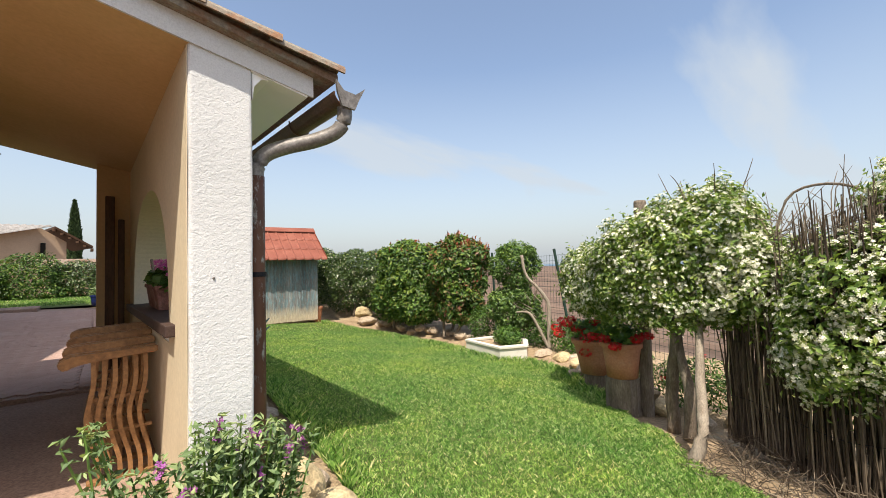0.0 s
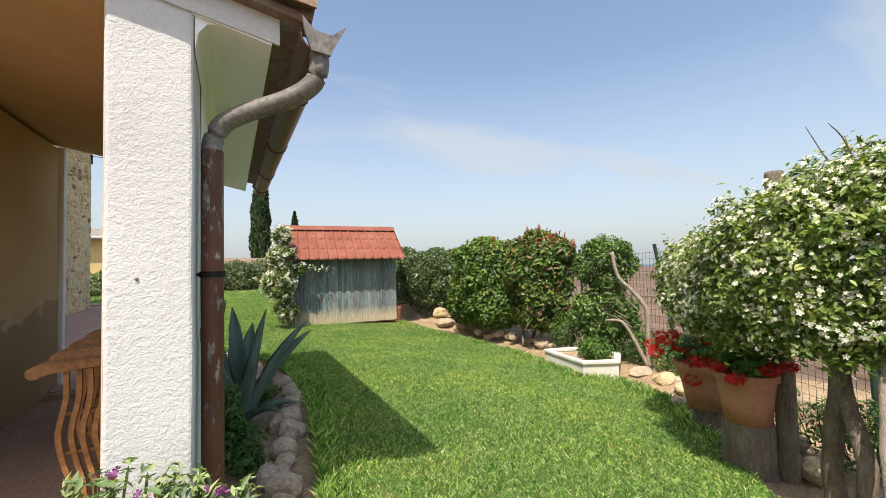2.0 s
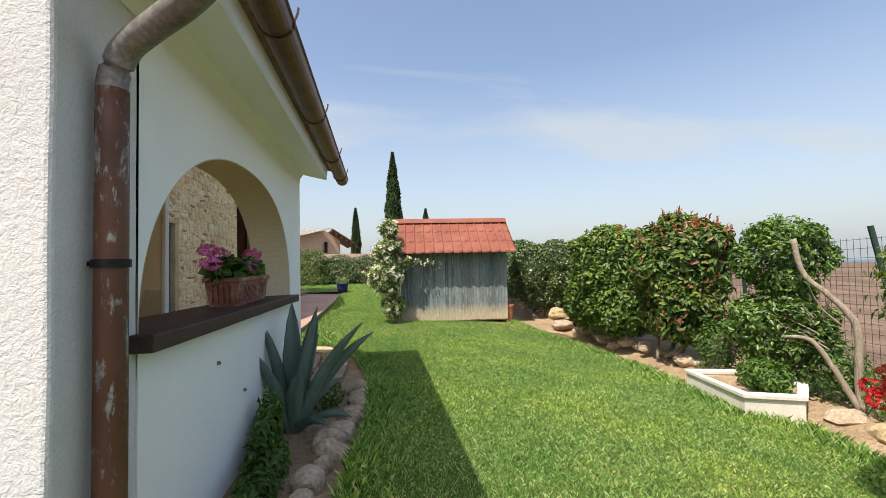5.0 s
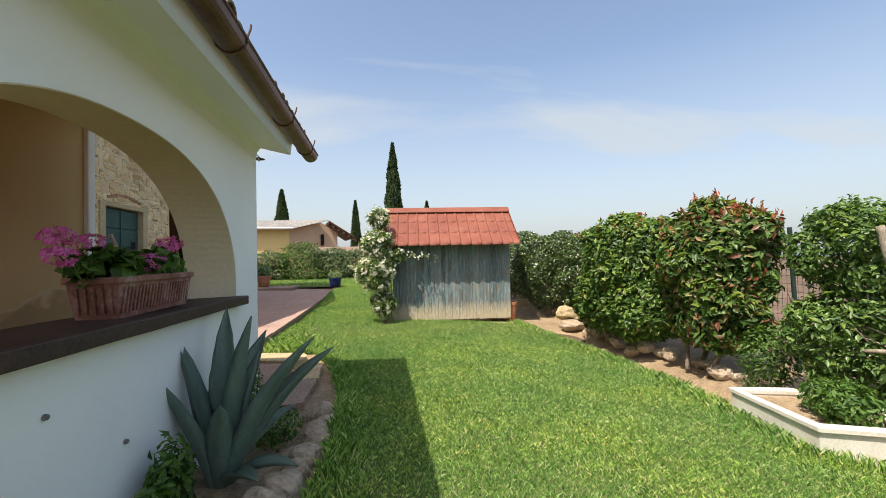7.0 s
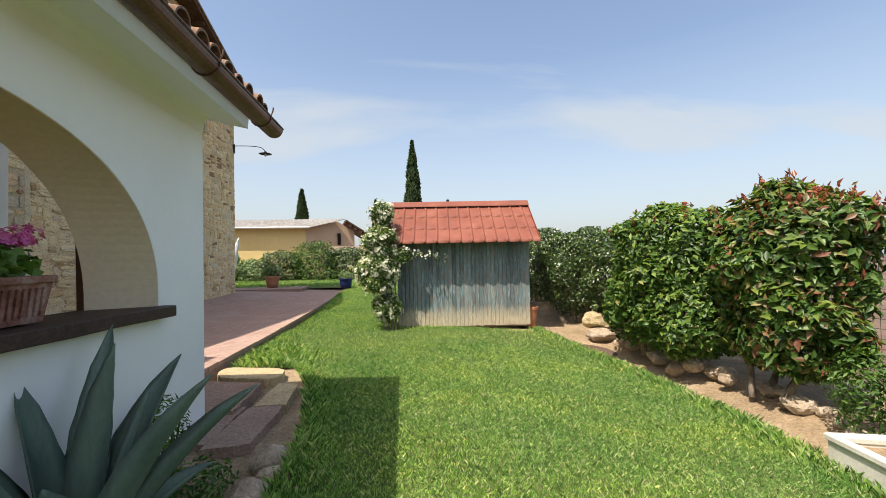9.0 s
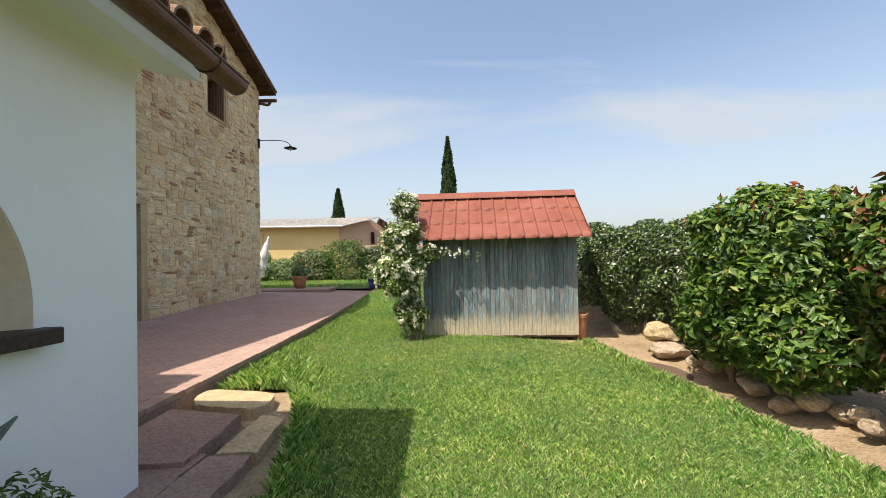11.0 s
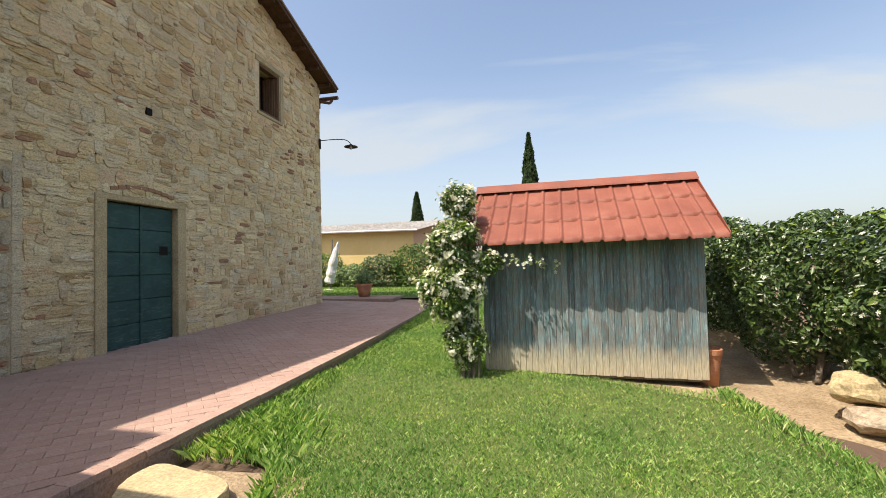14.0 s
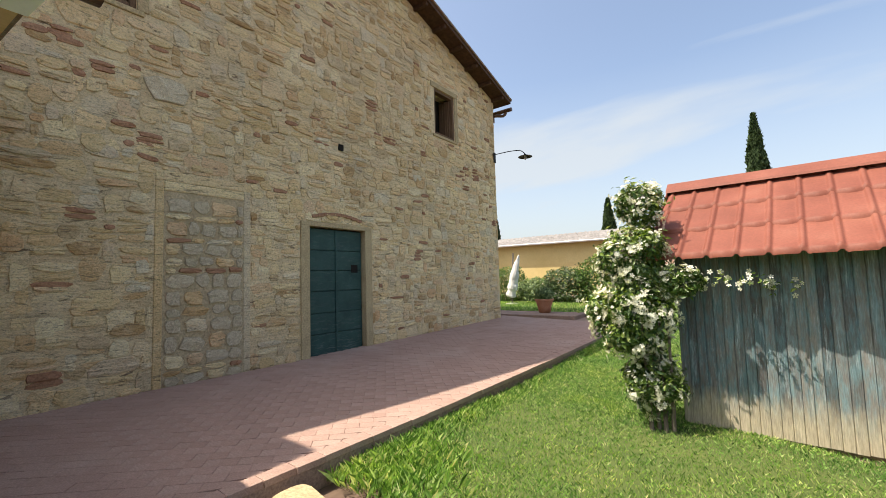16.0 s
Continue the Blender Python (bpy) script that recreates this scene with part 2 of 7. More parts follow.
def tile_mat():
    M = Mat("old_terracotta_tiles", 0.9, 0, 0.2)
    r = M.island()
    col = M.ramp(r, [(0.0, (0.22, 0.12, 0.08)), (0.4, (0.33, 0.18, 0.105)), (0.7, (0.26, 0.17, 0.12)), (1.0, (0.38, 0.24, 0.15))])
    l, f = M.noise(9, 6, 0.7), M.noise(50, 4, 0.7)
    col = M.mix(M.ramp(l, [(0.44, (0, 0, 0)), (0.58, (0.85,) * 3)]), col, (0.30, 0.275, 0.225))
    M.colour(M.mix(1.0, col, M.ramp(f, [(0.3, (0.6,) * 3), (0.7, (1.1,) * 3)]), "MULTIPLY"))
    M.bump(l, 0.5, 0.01)
    return M.m


ROUGHCAST, LIME, STONE, BOARDS, DOORP = roughcast(), limewash(), stone_mat(), weathered_boards(), door_paint()
PIPE, PAVER, GRASS, SHEET, TILE = pipe_paint(), paver_mat(), grass_mat(), roof_sheet_mat(), tile_mat()
MORTAR = stone_mat("lime_mortar", False)
TAN = speckled("tan_plaster", [(0.3, (0.56, 0.385, 0.19)), (0.7, (0.64, 0.45, 0.24))], 1.2, 30, 0.9, 0.15, 0.005, amount=0.12)


def damp_wall():
    """Tan plaster with a dark damp stain at the foot and a pale salt line along its edge."""
    M = Mat("damp_tan_plaster", 0.92, 0, 0.15)
    col = M.ramp(M.noise(1.2, 5), [(0.3, (0.56, 0.385, 0.19)), (0.7, (0.64, 0.45, 0.24))])
    sep = M.node("ShaderNodeSeparateXYZ")
    M.link(M.tc.outputs["Object"], sep.inputs[0])
    edge = M.math("ADD", M.math("MULTIPLY", sep.outputs["Z"], 0.5), M.math("MULTIPLY", M.noise(1.7, 4, 0.5, (1, 1, 1.6)), 0.55))
    col = M.mix(M.ramp(edge, [(0.80, (0.55,) * 3), (0.845, (0, 0, 0))]), col, (0.24, 0.175, 0.10))
    col = M.mix(M.ramp(edge, [(0.82, (0, 0, 0)), (0.84, (0.45,) * 3), (0.856, (0, 0, 0))]), col, (0.62, 0.54, 0.42))
    M.colour(col)
    M.bump(M.noise(30, 3), 0.15, 0.005)
    return M.m


DAMP = damp_wall()
CREAM = speckled("cream_plaster", [(0.3, (0.62, 0.52, 0.36)), (0.7, (0.70, 0.60, 0.43))], 1.2, 30, 0.9, 0.15, 0.005, amount=0.12)
SILL = speckled("dark_brown_sill", [(0.3, (0.052, 0.031, 0.026)), (0.7, (0.09, 0.055, 0.045))], 4, 60, 0.6, 0.3, 0.004)
COPPER = speckled("brown_gutter_metal", [(0.3, (0.10, 0.045, 0.024)), (0.7, (0.17, 0.085, 0.05))], 5, 50, 0.42, 0.15, 0.003, metal=0.35, spec=0.5)
LEAD = speckled("grey_worn_zinc", [(0.3, (0.17, 0.15, 0.13)), (0.7, (0.30, 0.28, 0.26))], 9, 50, 0.5, 0.2, 0.003, metal=0.3)
SOIL = speckled("brown_soil", [(0.3, (0.30, 0.21, 0.125)), (0.6, (0.46, 0.34, 0.215)), (0.8, (0.55, 0.43, 0.285))], 2.5, 35, 0.97, 0.9, 0.03)
FIELD = speckled("ploughed_field", [(0.3, (0.13, 0.085, 0.06)), (0.7, (0.20, 0.135, 0.10))], 0.25, 1.3, 0.97, 0.9, 0.2, stretch=(1, 0.25, 1))
LAWN = speckled("lawn_soil", [(0.3, (0.07, 0.11, 0.025)), (0.7, (0.13, 0.16, 0.045))], 3, 60, 0.95, 0.5, 0.01)
ROCK = speckled("garden_rock", [(0.25, (0.30, 0.22, 0.145)), (0.5, (0.47, 0.37, 0.27)), (0.8, (0.60, 0.50, 0.39))], 4, 30, 0.93, 0.8, 0.02)
SLAB = speckled("red_stone_slab", [(0.3, (0.32, 0.21, 0.16)), (0.7, (0.42, 0.29, 0.22))], 3, 40, 0.9, 0.4, 0.008)
SAND = speckled("pale_sandstone", [(0.3, (0.46, 0.35, 0.20)), (0.7, (0.62, 0.49, 0.29))], 4, 40, 0.9, 0.5, 0.01)
TERRA = speckled("terracotta_pot", [(0.3, (0.42, 0.17, 0.09)), (0.6, (0.50, 0.24, 0.14)), (0.85, (0.55, 0.36, 0.26))], 5, 50, 0.85, 0.2, 0.004, amount=0.25)
TERRA_OLD = speckled("limed_terracotta", [(0.35, (0.22, 0.09, 0.06)), (0.55, (0.34, 0.16, 0.12)), (0.8, (0.52, 0.40, 0.35))], 8, 50, 0.85, 0.3, 0.004)
BLUE = speckled("blue_glaze", [(0.3, (0.012, 0.02, 0.085)), (0.7, (0.02, 0.035, 0.14))], 4, 40, 0.25, 0.05, 0.002)
CONCRETE = speckled("white_concrete", [(0.3, (0.60, 0.56, 0.48)), (0.7, (0.74, 0.71, 0.64))], 3, 60, 0.9, 0.3, 0.004, amount=0.2)
TIMBER = speckled("chair_wood", [(0.3, (0.24, 0.115, 0.045)), (0.7, (0.38, 0.20, 0.085))], 6, 30, 0.55, 0.2, 0.003, stretch=(1, 1, 1))
DARKWOOD = speckled("dark_timber", [(0.3, (0.06, 0.028, 0.014)), (0.7, (0.12, 0.06, 0.03))], 4, 30, 0.7, 0.3, 0.004, stretch=(3, 3, 0.5))
FRAMEWOOD = speckled("brown_frame_wood", [(0.3, (0.13, 0.075, 0.04)), (0.7, (0.22, 0.13, 0.075))], 4, 30, 0.8, 0.3, 0.004, stretch=(3, 3, 0.5))
BARK = speckled("grey_bark", [(0.3, (0.15, 0.115, 0.085)), (0.7, (0.30, 0.245, 0.19))], 6, 35, 0.95, 0.9, 0.015, stretch=(3, 3, 0.7))
PALEBARK = speckled("bleached_wood", [(0.3, (0.25, 0.20, 0.15)), (0.7, (0.40, 0.34, 0.27))], 6, 35, 0.95, 0.7, 0.01, stretch=(3, 3, 0.7))
REEDM = Mat("dry_reeds", 0.85, 0, 0.25)
REEDM.colour(REEDM.mix(1.0, REEDM.ramp(REEDM.island(), [(0, (0.045, 0.033, 0.023)), (0.5, (0.095, 0.07, 0.048)), (0.85, (0.17, 0.13, 0.09)), (1, (0.30, 0.25, 0.18))]),
                       REEDM.ramp(REEDM.noise(30, 4), [(0.3, (0.7,) * 3), (0.7, (1.15,) * 3)]), "MULTIPLY"))
REED = REEDM.m
WIRE = speckled("green_wire", [(0.3, (0.02, 0.045, 0.035)), (0.7, (0.03, 0.065, 0.05))], 8, 50, 0.5, 0.1, 0.002)
IRON = speckled("black_iron", [(0.3, (0.012, 0.012, 0.014)), (0.7, (0.03, 0.03, 0.032))], 8, 60, 0.55, 0.2, 0.002, metal=0.4)
YELLOW = speckled("yellow_render", [(0.3, (0.62, 0.47, 0.20)), (0.7, (0.70, 0.55, 0.26))], 0.5, 12, 0.9, 0.1, 0.005, amount=0.1)
PINK = speckled("pink_render", [(0.3, (0.52, 0.36, 0.24)), (0.7, (0.58, 0.41, 0.28))], 0.5, 12, 0.9, 0.1, 0.005, amount=0.1)
GREYROOF = speckled("grey_corrugated_roof", [(0.3, (0.26, 0.24, 0.225)), (0.7, (0.38, 0.36, 0.34))], 0.8, 8, 0.85, 0.3, 0.02)
CANVAS = speckled("white_canvas", [(0.3, (0.66, 0.65, 0.63)), (0.7, (0.8, 0.79, 0.77))], 5, 40, 0.9, 0.2, 0.01, amount=0.1)
# near-black colour that stands in for the shade inside openings
SHADE_BLACK = speckled("opening_shade_black", [(0.3, (0.012, 0.010, 0.008)), (0.7, (0.02, 0.017, 0.013))], 3, 20, 0.95, 0.1, 0.005)
REDBRICK = speckled("red_brick", [(0.3, (0.36, 0.18, 0.105)), (0.7, (0.50, 0.28, 0.17))], 6, 40, 0.92, 0.5, 0.01)
INFILL = speckled("brown_infill_mortar", [(0.3, (0.48, 0.37, 0.23)), (0.7, (0.64, 0.51, 0.33))], 4, 30, 0.95, 0.8, 0.02)
PALESTONE = speckled("pale_grey_block", [(0.3, (0.66, 0.53, 0.35)), (0.55, (0.84, 0.72, 0.52)), (0.75, (0.90, 0.81, 0.64))], 7, 34, 0.93, 0.9, 0.02)
SEA = speckled("sea_water", [(0.3, (0.05, 0.11, 0.17)), (0.7, (0.07, 0.14, 0.20))], 0.01, 0.05, 0.35, 0.05, 0.5, amount=0.1)
L_PHOT = leafy("photinia_leaf", [(0.0, (0.03, 0.075, 0.015)), (0.5, (0.065, 0.14, 0.025)), (0.85, (0.13, 0.23, 0.045)), (0.96, (0.22, 0.29, 0.07)), (1.0, (0.28, 0.22, 0.07))], 0.42, 0.2, 0.35)
L_PHOT_B = leafy("bronze_photinia_leaf", [(0.0, (0.03, 0.075, 0.015)), (0.5, (0.07, 0.145, 0.028)), (0.76, (0.14, 0.23, 0.05)), (0.84, (0.17, 0.12, 0.05)), (0.92, (0.22, 0.08, 0.05)), (0.97, (0.30, 0.28, 0.10)), (1.0, (0.27, 0.06, 0.045))], 0.42, 0.2, 0.35)
L_RED = leafy("photinia_red_shoot", [(0.0, (0.24, 0.06, 0.035)), (0.6, (0.36, 0.11, 0.06)), (1.0, (0.34, 0.22, 0.08))], 0.35, 0.35)
L_LIME = leafy("pale_green_leaf", [(0.0, (0.12, 0.20, 0.03)), (1.0, (0.24, 0.32, 0.07))], 0.4, 0.4)
L_DARK = leafy("dark_hedge_leaf", [(0.0, (0.025, 0.052, 0.014)), (0.6, (0.06, 0.11, 0.028)), (1.0, (0.14, 0.20, 0.065))], 0.35, 0.18, 0.5)
L_SHRUB = leafy("pittosporum_leaf", [(0.0, (0.04, 0.09, 0.02)), (0.6, (0.095, 0.18, 0.04)), (1.0, (0.19, 0.30, 0.075))], 0.38, 0.2)
L_JAS = leafy("jasmine_leaf", [(0.0, (0.06, 0.12, 0.025)), (0.5, (0.14, 0.23, 0.05)), (0.85, (0.28, 0.37, 0.10)), (1.0, (0.44, 0.48, 0.18))], 0.4, 0.35)
L_JASD = leafy("dark_jasmine_leaf", [(0.0, (0.03, 0.075, 0.018)), (0.5, (0.07, 0.14, 0.03)), (0.85, (0.15, 0.23, 0.06)), (1.0, (0.30, 0.36, 0.12))], 0.38, 0.22)
L_CYP = leafy("cypress_spray", [(0.0, (0.018, 0.038, 0.013)), (1.0, (0.06, 0.10, 0.035))], 0.7, 0.1, 0.2)
L_GREY = leafy("greygreen_leaf", [(0.0, (0.08, 0.14, 0.06)), (0.6, (0.19, 0.28, 0.12)), (1.0, (0.36, 0.44, 0.20))], 0.55, 0.25)
L_HERB = leafy("herb_leaf", [(0.0, (0.04, 0.10, 0.02)), (0.6, (0.085, 0.18, 0.035)), (1.0, (0.17, 0.28, 0.06))], 0.5, 0.35)
L_AGAVE = speckled("agave_skin", [(0.3, (0.095, 0.15, 0.12)), (0.7, (0.165, 0.235, 0.185))], 3, 30, 0.5, 0.15, 0.004, stretch=(2, 2, 0.6), amount=0.2)
F_WHITE = leafy("white_blossom", [(0.0, (0.66, 0.64, 0.50)), (0.5, (0.78, 0.77, 0.68)), (1.0, (0.84, 0.83, 0.78))], 0.6, 0.25)
F_PINK = leafy("magenta_blossom", [(0.0, (0.62, 0.09, 0.42)), (1.0, (0.80, 0.24, 0.62))], 0.6, 0.3)
F_PURPLE = leafy("purple_blossom", [(0.0, (0.30, 0.06, 0.30)), (1.0, (0.48, 0.15, 0.48))], 0.6, 0.3)
F_RED = leafy("red_blossom", [(0.0, (0.48, 0.01, 0.015)), (1.0, (0.66, 0.025, 0.03))], 0.6, 0.25)
F_YELLOW = leafy("yellow_blossom", [(0.0, (0.75, 0.42, 0.02)), (1.0, (0.85, 0.6, 0.04))], 0.6, 0.2)

# ---- building helpers ----
rng = np.random.default_rng(7)


def thing(name, label, category, at=(0, 0, 0), group="", kind=""):
    e = new(name)
    e.location = at
    return tagged(e, label, category, group, kind)


def put(name, me, material, parent=None, label="", smooth=False):
    me.materials.clear()
    me.materials.append(material)
    if smooth:
        me.polygons.foreach_set("use_smooth", np.ones(len(me.polygons), bool))
    ob = new(name, me)
    if parent is not None:
        ob.parent = parent
        if parent.parent is None:
            ob.matrix_parent_inverse = Matrix.Translation(-parent.location)
    return tagged(ob, label) if label else ob


def part(name, bm, material, parent=None, label="", smooth=False):
    me = bpy.data.meshes.new(name)
    bmesh.ops.recalc_face_normals(bm, faces=bm.faces)
    bm.to_mesh(me)
    bm.free()
    return put(name, me, material, parent, label, smooth)


def mesh_np(name, v, f):
    """A mesh from arrays: v (n, 3), f (m, k)."""
    v, f = np.asarray(v, np.float32), np.asarray(f, np.int32)
    me = bpy.data.meshes.new(name)
    k = f.shape[1]
    me.vertices.add(len(v)); me.vertices.foreach_set("co", v.ravel())
    me.loops.add(f.size); me.loops.foreach_set("vertex_index", f.ravel())
    me.polygons.add(len(f)); me.polygons.foreach_set("loop_start", np.arange(0, f.size, k, dtype=np.int32))
    me.update(calc_edges=True)
    return me


def box(bm, x0, x1, y0, y1, z0, z1, bevel=0.0, turn=None):
    r = bmesh.ops.create_cube(bm, size=1)
    m = Matrix.Translation(((x0 + x1) / 2, (y0 + y1) / 2, (z0 + z1) / 2)) @ Matrix.Diagonal((x1 - x0, y1 - y0, z1 - z0, 1))
    if turn is not None:
        m = turn @ m
    bmesh.ops.transform(bm, matrix=m, verts=r["verts"])
    if bevel:
        es = list({e for v in r["verts"] for e in v.link_edges})
        bmesh.ops.bevel(bm, geom=es, offset=bevel, segments=2, affect="EDGES", profile=0.5)
    return bm


def boxed(*a, **k):
    return box(bmesh.new(), *a, **k)


def prism(bm, pts, axis, a, b):
    """Extrude the outline pts (in the two other axes, in order) along axis from a to b."""
    def p3(p, c):
        q = [p[0], p[1]]
        q.insert(axis, c)
        return bm.verts.new(q)
    lo, hi = [p3(p, a) for p in pts], [p3(p, b) for p in pts]
    n = len(pts)
    bm.faces.new(lo)
    bm.faces.new(hi[::-1])
    for i in range(n):
        bm.faces.new((lo[i], hi[i], hi[(i + 1) % n], lo[(i + 1) % n]))
    return bm


def strip(bm, ys, lo, hi, x0, x1):
    """A wall slab between two height curves over ys, from x0 to x1, without inner faces."""
    n = len(ys)
    V = [[bm.verts.new((x, y, z)) for y, z in zip(ys, zs)] for x in (x0, x1) for zs in (lo, hi)]
    a, b, c, d = V
    for i in range(n - 1):
        bm.faces.new((a[i], a[i + 1], b[i + 1], b[i]))
        bm.faces.new((c[i], d[i], d[i + 1], c[i + 1]))
        bm.faces.new((a[i], c[i], c[i + 1], a[i + 1]))
        bm.faces.new((b[i], b[i + 1], d[i + 1], d[i]))
    for i in (0, n - 1):
        bm.faces.new((a[i], b[i], d[i], c[i]))
    return bm


def tube(bm, pts, radii, sides=8, cap=True):
    """A round bar along pts with a radius at each."""
    pts = [Vector(p) for p in pts]
    rings = []
    for i, p in enumerate(pts):
        d = (pts[min(i + 1, len(pts) - 1)] - pts[max(i - 1, 0)]).normalized()
        u = d.cross(Vector((0.3, 0.2, 1)) if abs(d.z) < 0.9 else Vector((1, 0.1, 0))).normalized()
        w = d.cross(u)
        r = float(radii[i] if isinstance(radii, (list, tuple)) else radii)
        rings.append([bm.verts.new(p + r * (math.cos(2 * math.pi * k / sides) * u + math.sin(2 * math.pi * k / sides) * w)) for k in range(sides)])
    for a, b in zip(rings, rings[1:]):
        for k in range(sides):
            bm.faces.new((a[k], a[(k + 1) % sides], b[(k + 1) % sides], b[k]))
    if cap:
        bm.faces.new(rings[0])
        bm.faces.new(rings[-1][::-1])
    return bm


def lathe(bm, prof, at=(0, 0, 0), sides=24, squash=(1, 1)):
    """Turn a profile of (radius, height) about z."""
    rings = [[bm.verts.new((at[0] + squash[0] * r * math.cos(2 * math.pi * k / sides), at[1] + squash[1] * r * math.sin(2 * math.pi * k / sides), at[2] + z)) for k in range(sides)] for r, z in prof]
    for a, b in zip(rings, rings[1:]):
        for k in range(sides):
            bm.faces.new((a[k], a[(k + 1) % sides], b[(k + 1) % sides], b[k]))
    bm.faces.new(rings[0][::-1])
    bm.faces.new(rings[-1])
    return bm


def spline(pts, n):
    """n points on a smooth line through pts."""
    P = np.array(pts, float)
    t = np.linspace(0, len(P) - 1, n)
    i = np.clip(t.astype(int), 0, len(P) - 2)
    u = (t - i)[:, None]
    p0, p1, p2, p3 = P[np.maximum(i - 1, 0)], P[i], P[i + 1], P[np.minimum(i + 2, len(P) - 1)]
    return 0.5 * (2 * p1 + (p2 - p0) * u + (2 * p0 - 5 * p1 + 4 * p2 - p3) * u ** 2 + (3 * p1 - p0 - 3 * p2 + p3) * u ** 3)


def rock(bm, at, size, seed, sub=3, flat=0.0):
    """A weathered boulder: a lumpy, partly flattened ball."""
    r = bmesh.ops.create_icosphere(bm, subdivisions=sub, radius=1)
    o = Vector((seed * 3.7, seed * 1.3, seed * 7.1))
    rnd = random.Random(seed)
    planes = [(Vector((rnd.uniform(-1, 1), rnd.uniform(-1, 1), rnd.uniform(-1, 1))).normalized(), rnd.uniform(0.6, 0.85)) for _ in range(7)]
    rot = Matrix.Rotation(rnd.uniform(0, 6.3), 3, "Z")
    for v in r["verts"]:
        p = v.co.copy()
        for n, d in planes:
            k = p.dot(n) - d
            if k > 0:
                p -= n * k * 0.85
        p *= 1 + 0.16 * noise.noise(p * 1.6 + o) + 0.07 * noise.noise(p * 5 + o)
        if flat and p.z > flat:
            p.z = flat + (p.z - flat) * 0.2
        p = rot @ p
        v.co = Vector((p.x * size[0] + at[0], p.y * size[1] + at[1], p.z * size[2] + at[2]))
    return bm


def unit(a):
    return a / np.maximum(np.linalg.norm(a, axis=-1, keepdims=True), 1e-9)


def leaves(p, n, size, width=0.45, up=0.35, droop=0.25, jit=0.8, fold=0.25):
    """Folded diamond leaves at points p that face about n. Returns vertices and triangles."""
    k = len(p)
    s = (size * rng.uniform(0.6, 1.25, k))[:, None]
    nn = unit(n + np.array([0, 0, up]) + jit * rng.normal(0, 0.6, (k, 3)))
    d = unit(np.cross(nn, rng.normal(0, 1, (k, 3))))
    d = unit(d + 0.5 * n - np.array([0, 0, droop]))
    side = unit(np.cross(d, nn))
    nn = np.cross(side, d)
    base = p - 0.5 * s * d
    tip = p + 0.5 * s * d - 0.08 * s * nn
    l = p - 0.05 * s * d + s * width * 0.5 * side + fold * s * 0.4 * nn
    r = p - 0.05 * s * d - s * width * 0.5 * side + fold * s * 0.4 * nn
    v = np.stack([base, l, tip, r], 1).reshape(-1, 3)
    i = np.arange(k)[:, None] * 4
    f = np.concatenate([i + np.array([0, 1, 2]), i + np.array([0, 2, 3])])
    return v, f


def stars(p, n, size, petals=5):
    """Small open flowers: narrow petals round a centre."""
    k = len(p)
    nn = unit(n + rng.normal(0, 0.45, (k, 3)))
    a = unit(np.cross(nn, rng.normal(0, 1, (k, 3))))
    b = np.cross(nn, a)
    s = (size * rng.uniform(0.7, 1.2, k))[:, None]
    vs = []
    for j in range(petals):
        for th, r, h in ((0, 0.0, 0.0), (-0.42, 0.75, 0.12), (0.1, 1.0, 0.05), (0.5, 0.7, 0.12)):
            t = 2 * math.pi * j / petals + th
            vs.append(p + s * 0.5 * (r * (math.cos(t) * a + math.sin(t) * b) + h * nn))
    v = np.stack(vs, 1).reshape(-1, 3)
    i = (np.arange(k)[:, None] * petals + np.arange(petals)[None]).reshape(-1, 1) * 4
    f = np.concatenate([i + np.array([0, 1, 2]), i + np.array([0, 2, 3])])
    return v, f


def crown_points(blobs, count, depth=0.22, rough=0.16, freq=2.2, boxy=2.0, gaps=0.0, low=-9):
    """Points in the outer shell of a union of lumpy blobs (centre, radii), and their outward normals."""
    P, N = [], []
    vol = np.array([b[1][0] * b[1][1] + b[1][1] * b[1][2] + b[1][0] * b[1][2] for b in blobs])
    for (c, r), w in zip(blobs, vol / vol.sum()):
        k = int(count * w * 1.6)
        d = unit(rng.normal(0, 1, (k, 3)))
        q = d / (np.abs(d) ** boxy).sum(1, keepdims=True) ** (1 / boxy)
        lump = np.array([noise.noise(Vector(x) * freq + Vector(c) * 3.1) for x in d])
        lump2 = np.array([noise.noise(Vector(x) * freq * 3 + Vector(c) * 1.7) for x in d])
        rad = (1 + rough * lump + rough * 0.6 * lump2) * (1 - depth * rng.random(k) ** 1.7)
        p = np.array(c) + q * np.array(r) * rad[:, None]
        nn = unit(q / np.array(r))
        keep = np.ones(k, bool)
        for c2, r2 in blobs:
            if c2 is not c:
                e = (np.abs((p - np.array(c2)) / np.array(r2)) ** boxy).sum(1)
                keep &= e > 0.62
        if gaps:
            g = np.array([noise.noise(Vector(x) * 4.5) for x in p])
            keep &= g < 1 - gaps * 1.3
        keep &= p[:, 2] > low
        P.append(p[keep]); N.append(nn[keep])
    return np.concatenate(P), np.concatenate(N)


def clumps(blobs, per=14, size=0.36, shrink=0.88, seed=1):
    """Break each blob into a smaller core and many boughs round its surface, so that shade falls between them."""
    r = np.random.default_rng(seed)
    out = []
    for c, q in blobs:
        out.append((tuple(np.array(c)), tuple(np.array(q) * shrink)))
        for k in range(per):
            d = unit(r.normal(0, 1, 3))
            d[2] = d[2] * 0.9 + 0.08
            m = np.mean(q)
            g = m * size * r.uniform(0.75, 1.25)
            out.append((tuple(np.array(c) + d * np.array(q) * (1 - 0.6 * g / m) * r.uniform(0.92, 1.02)), (g, g, g * 0.85)))
    return out


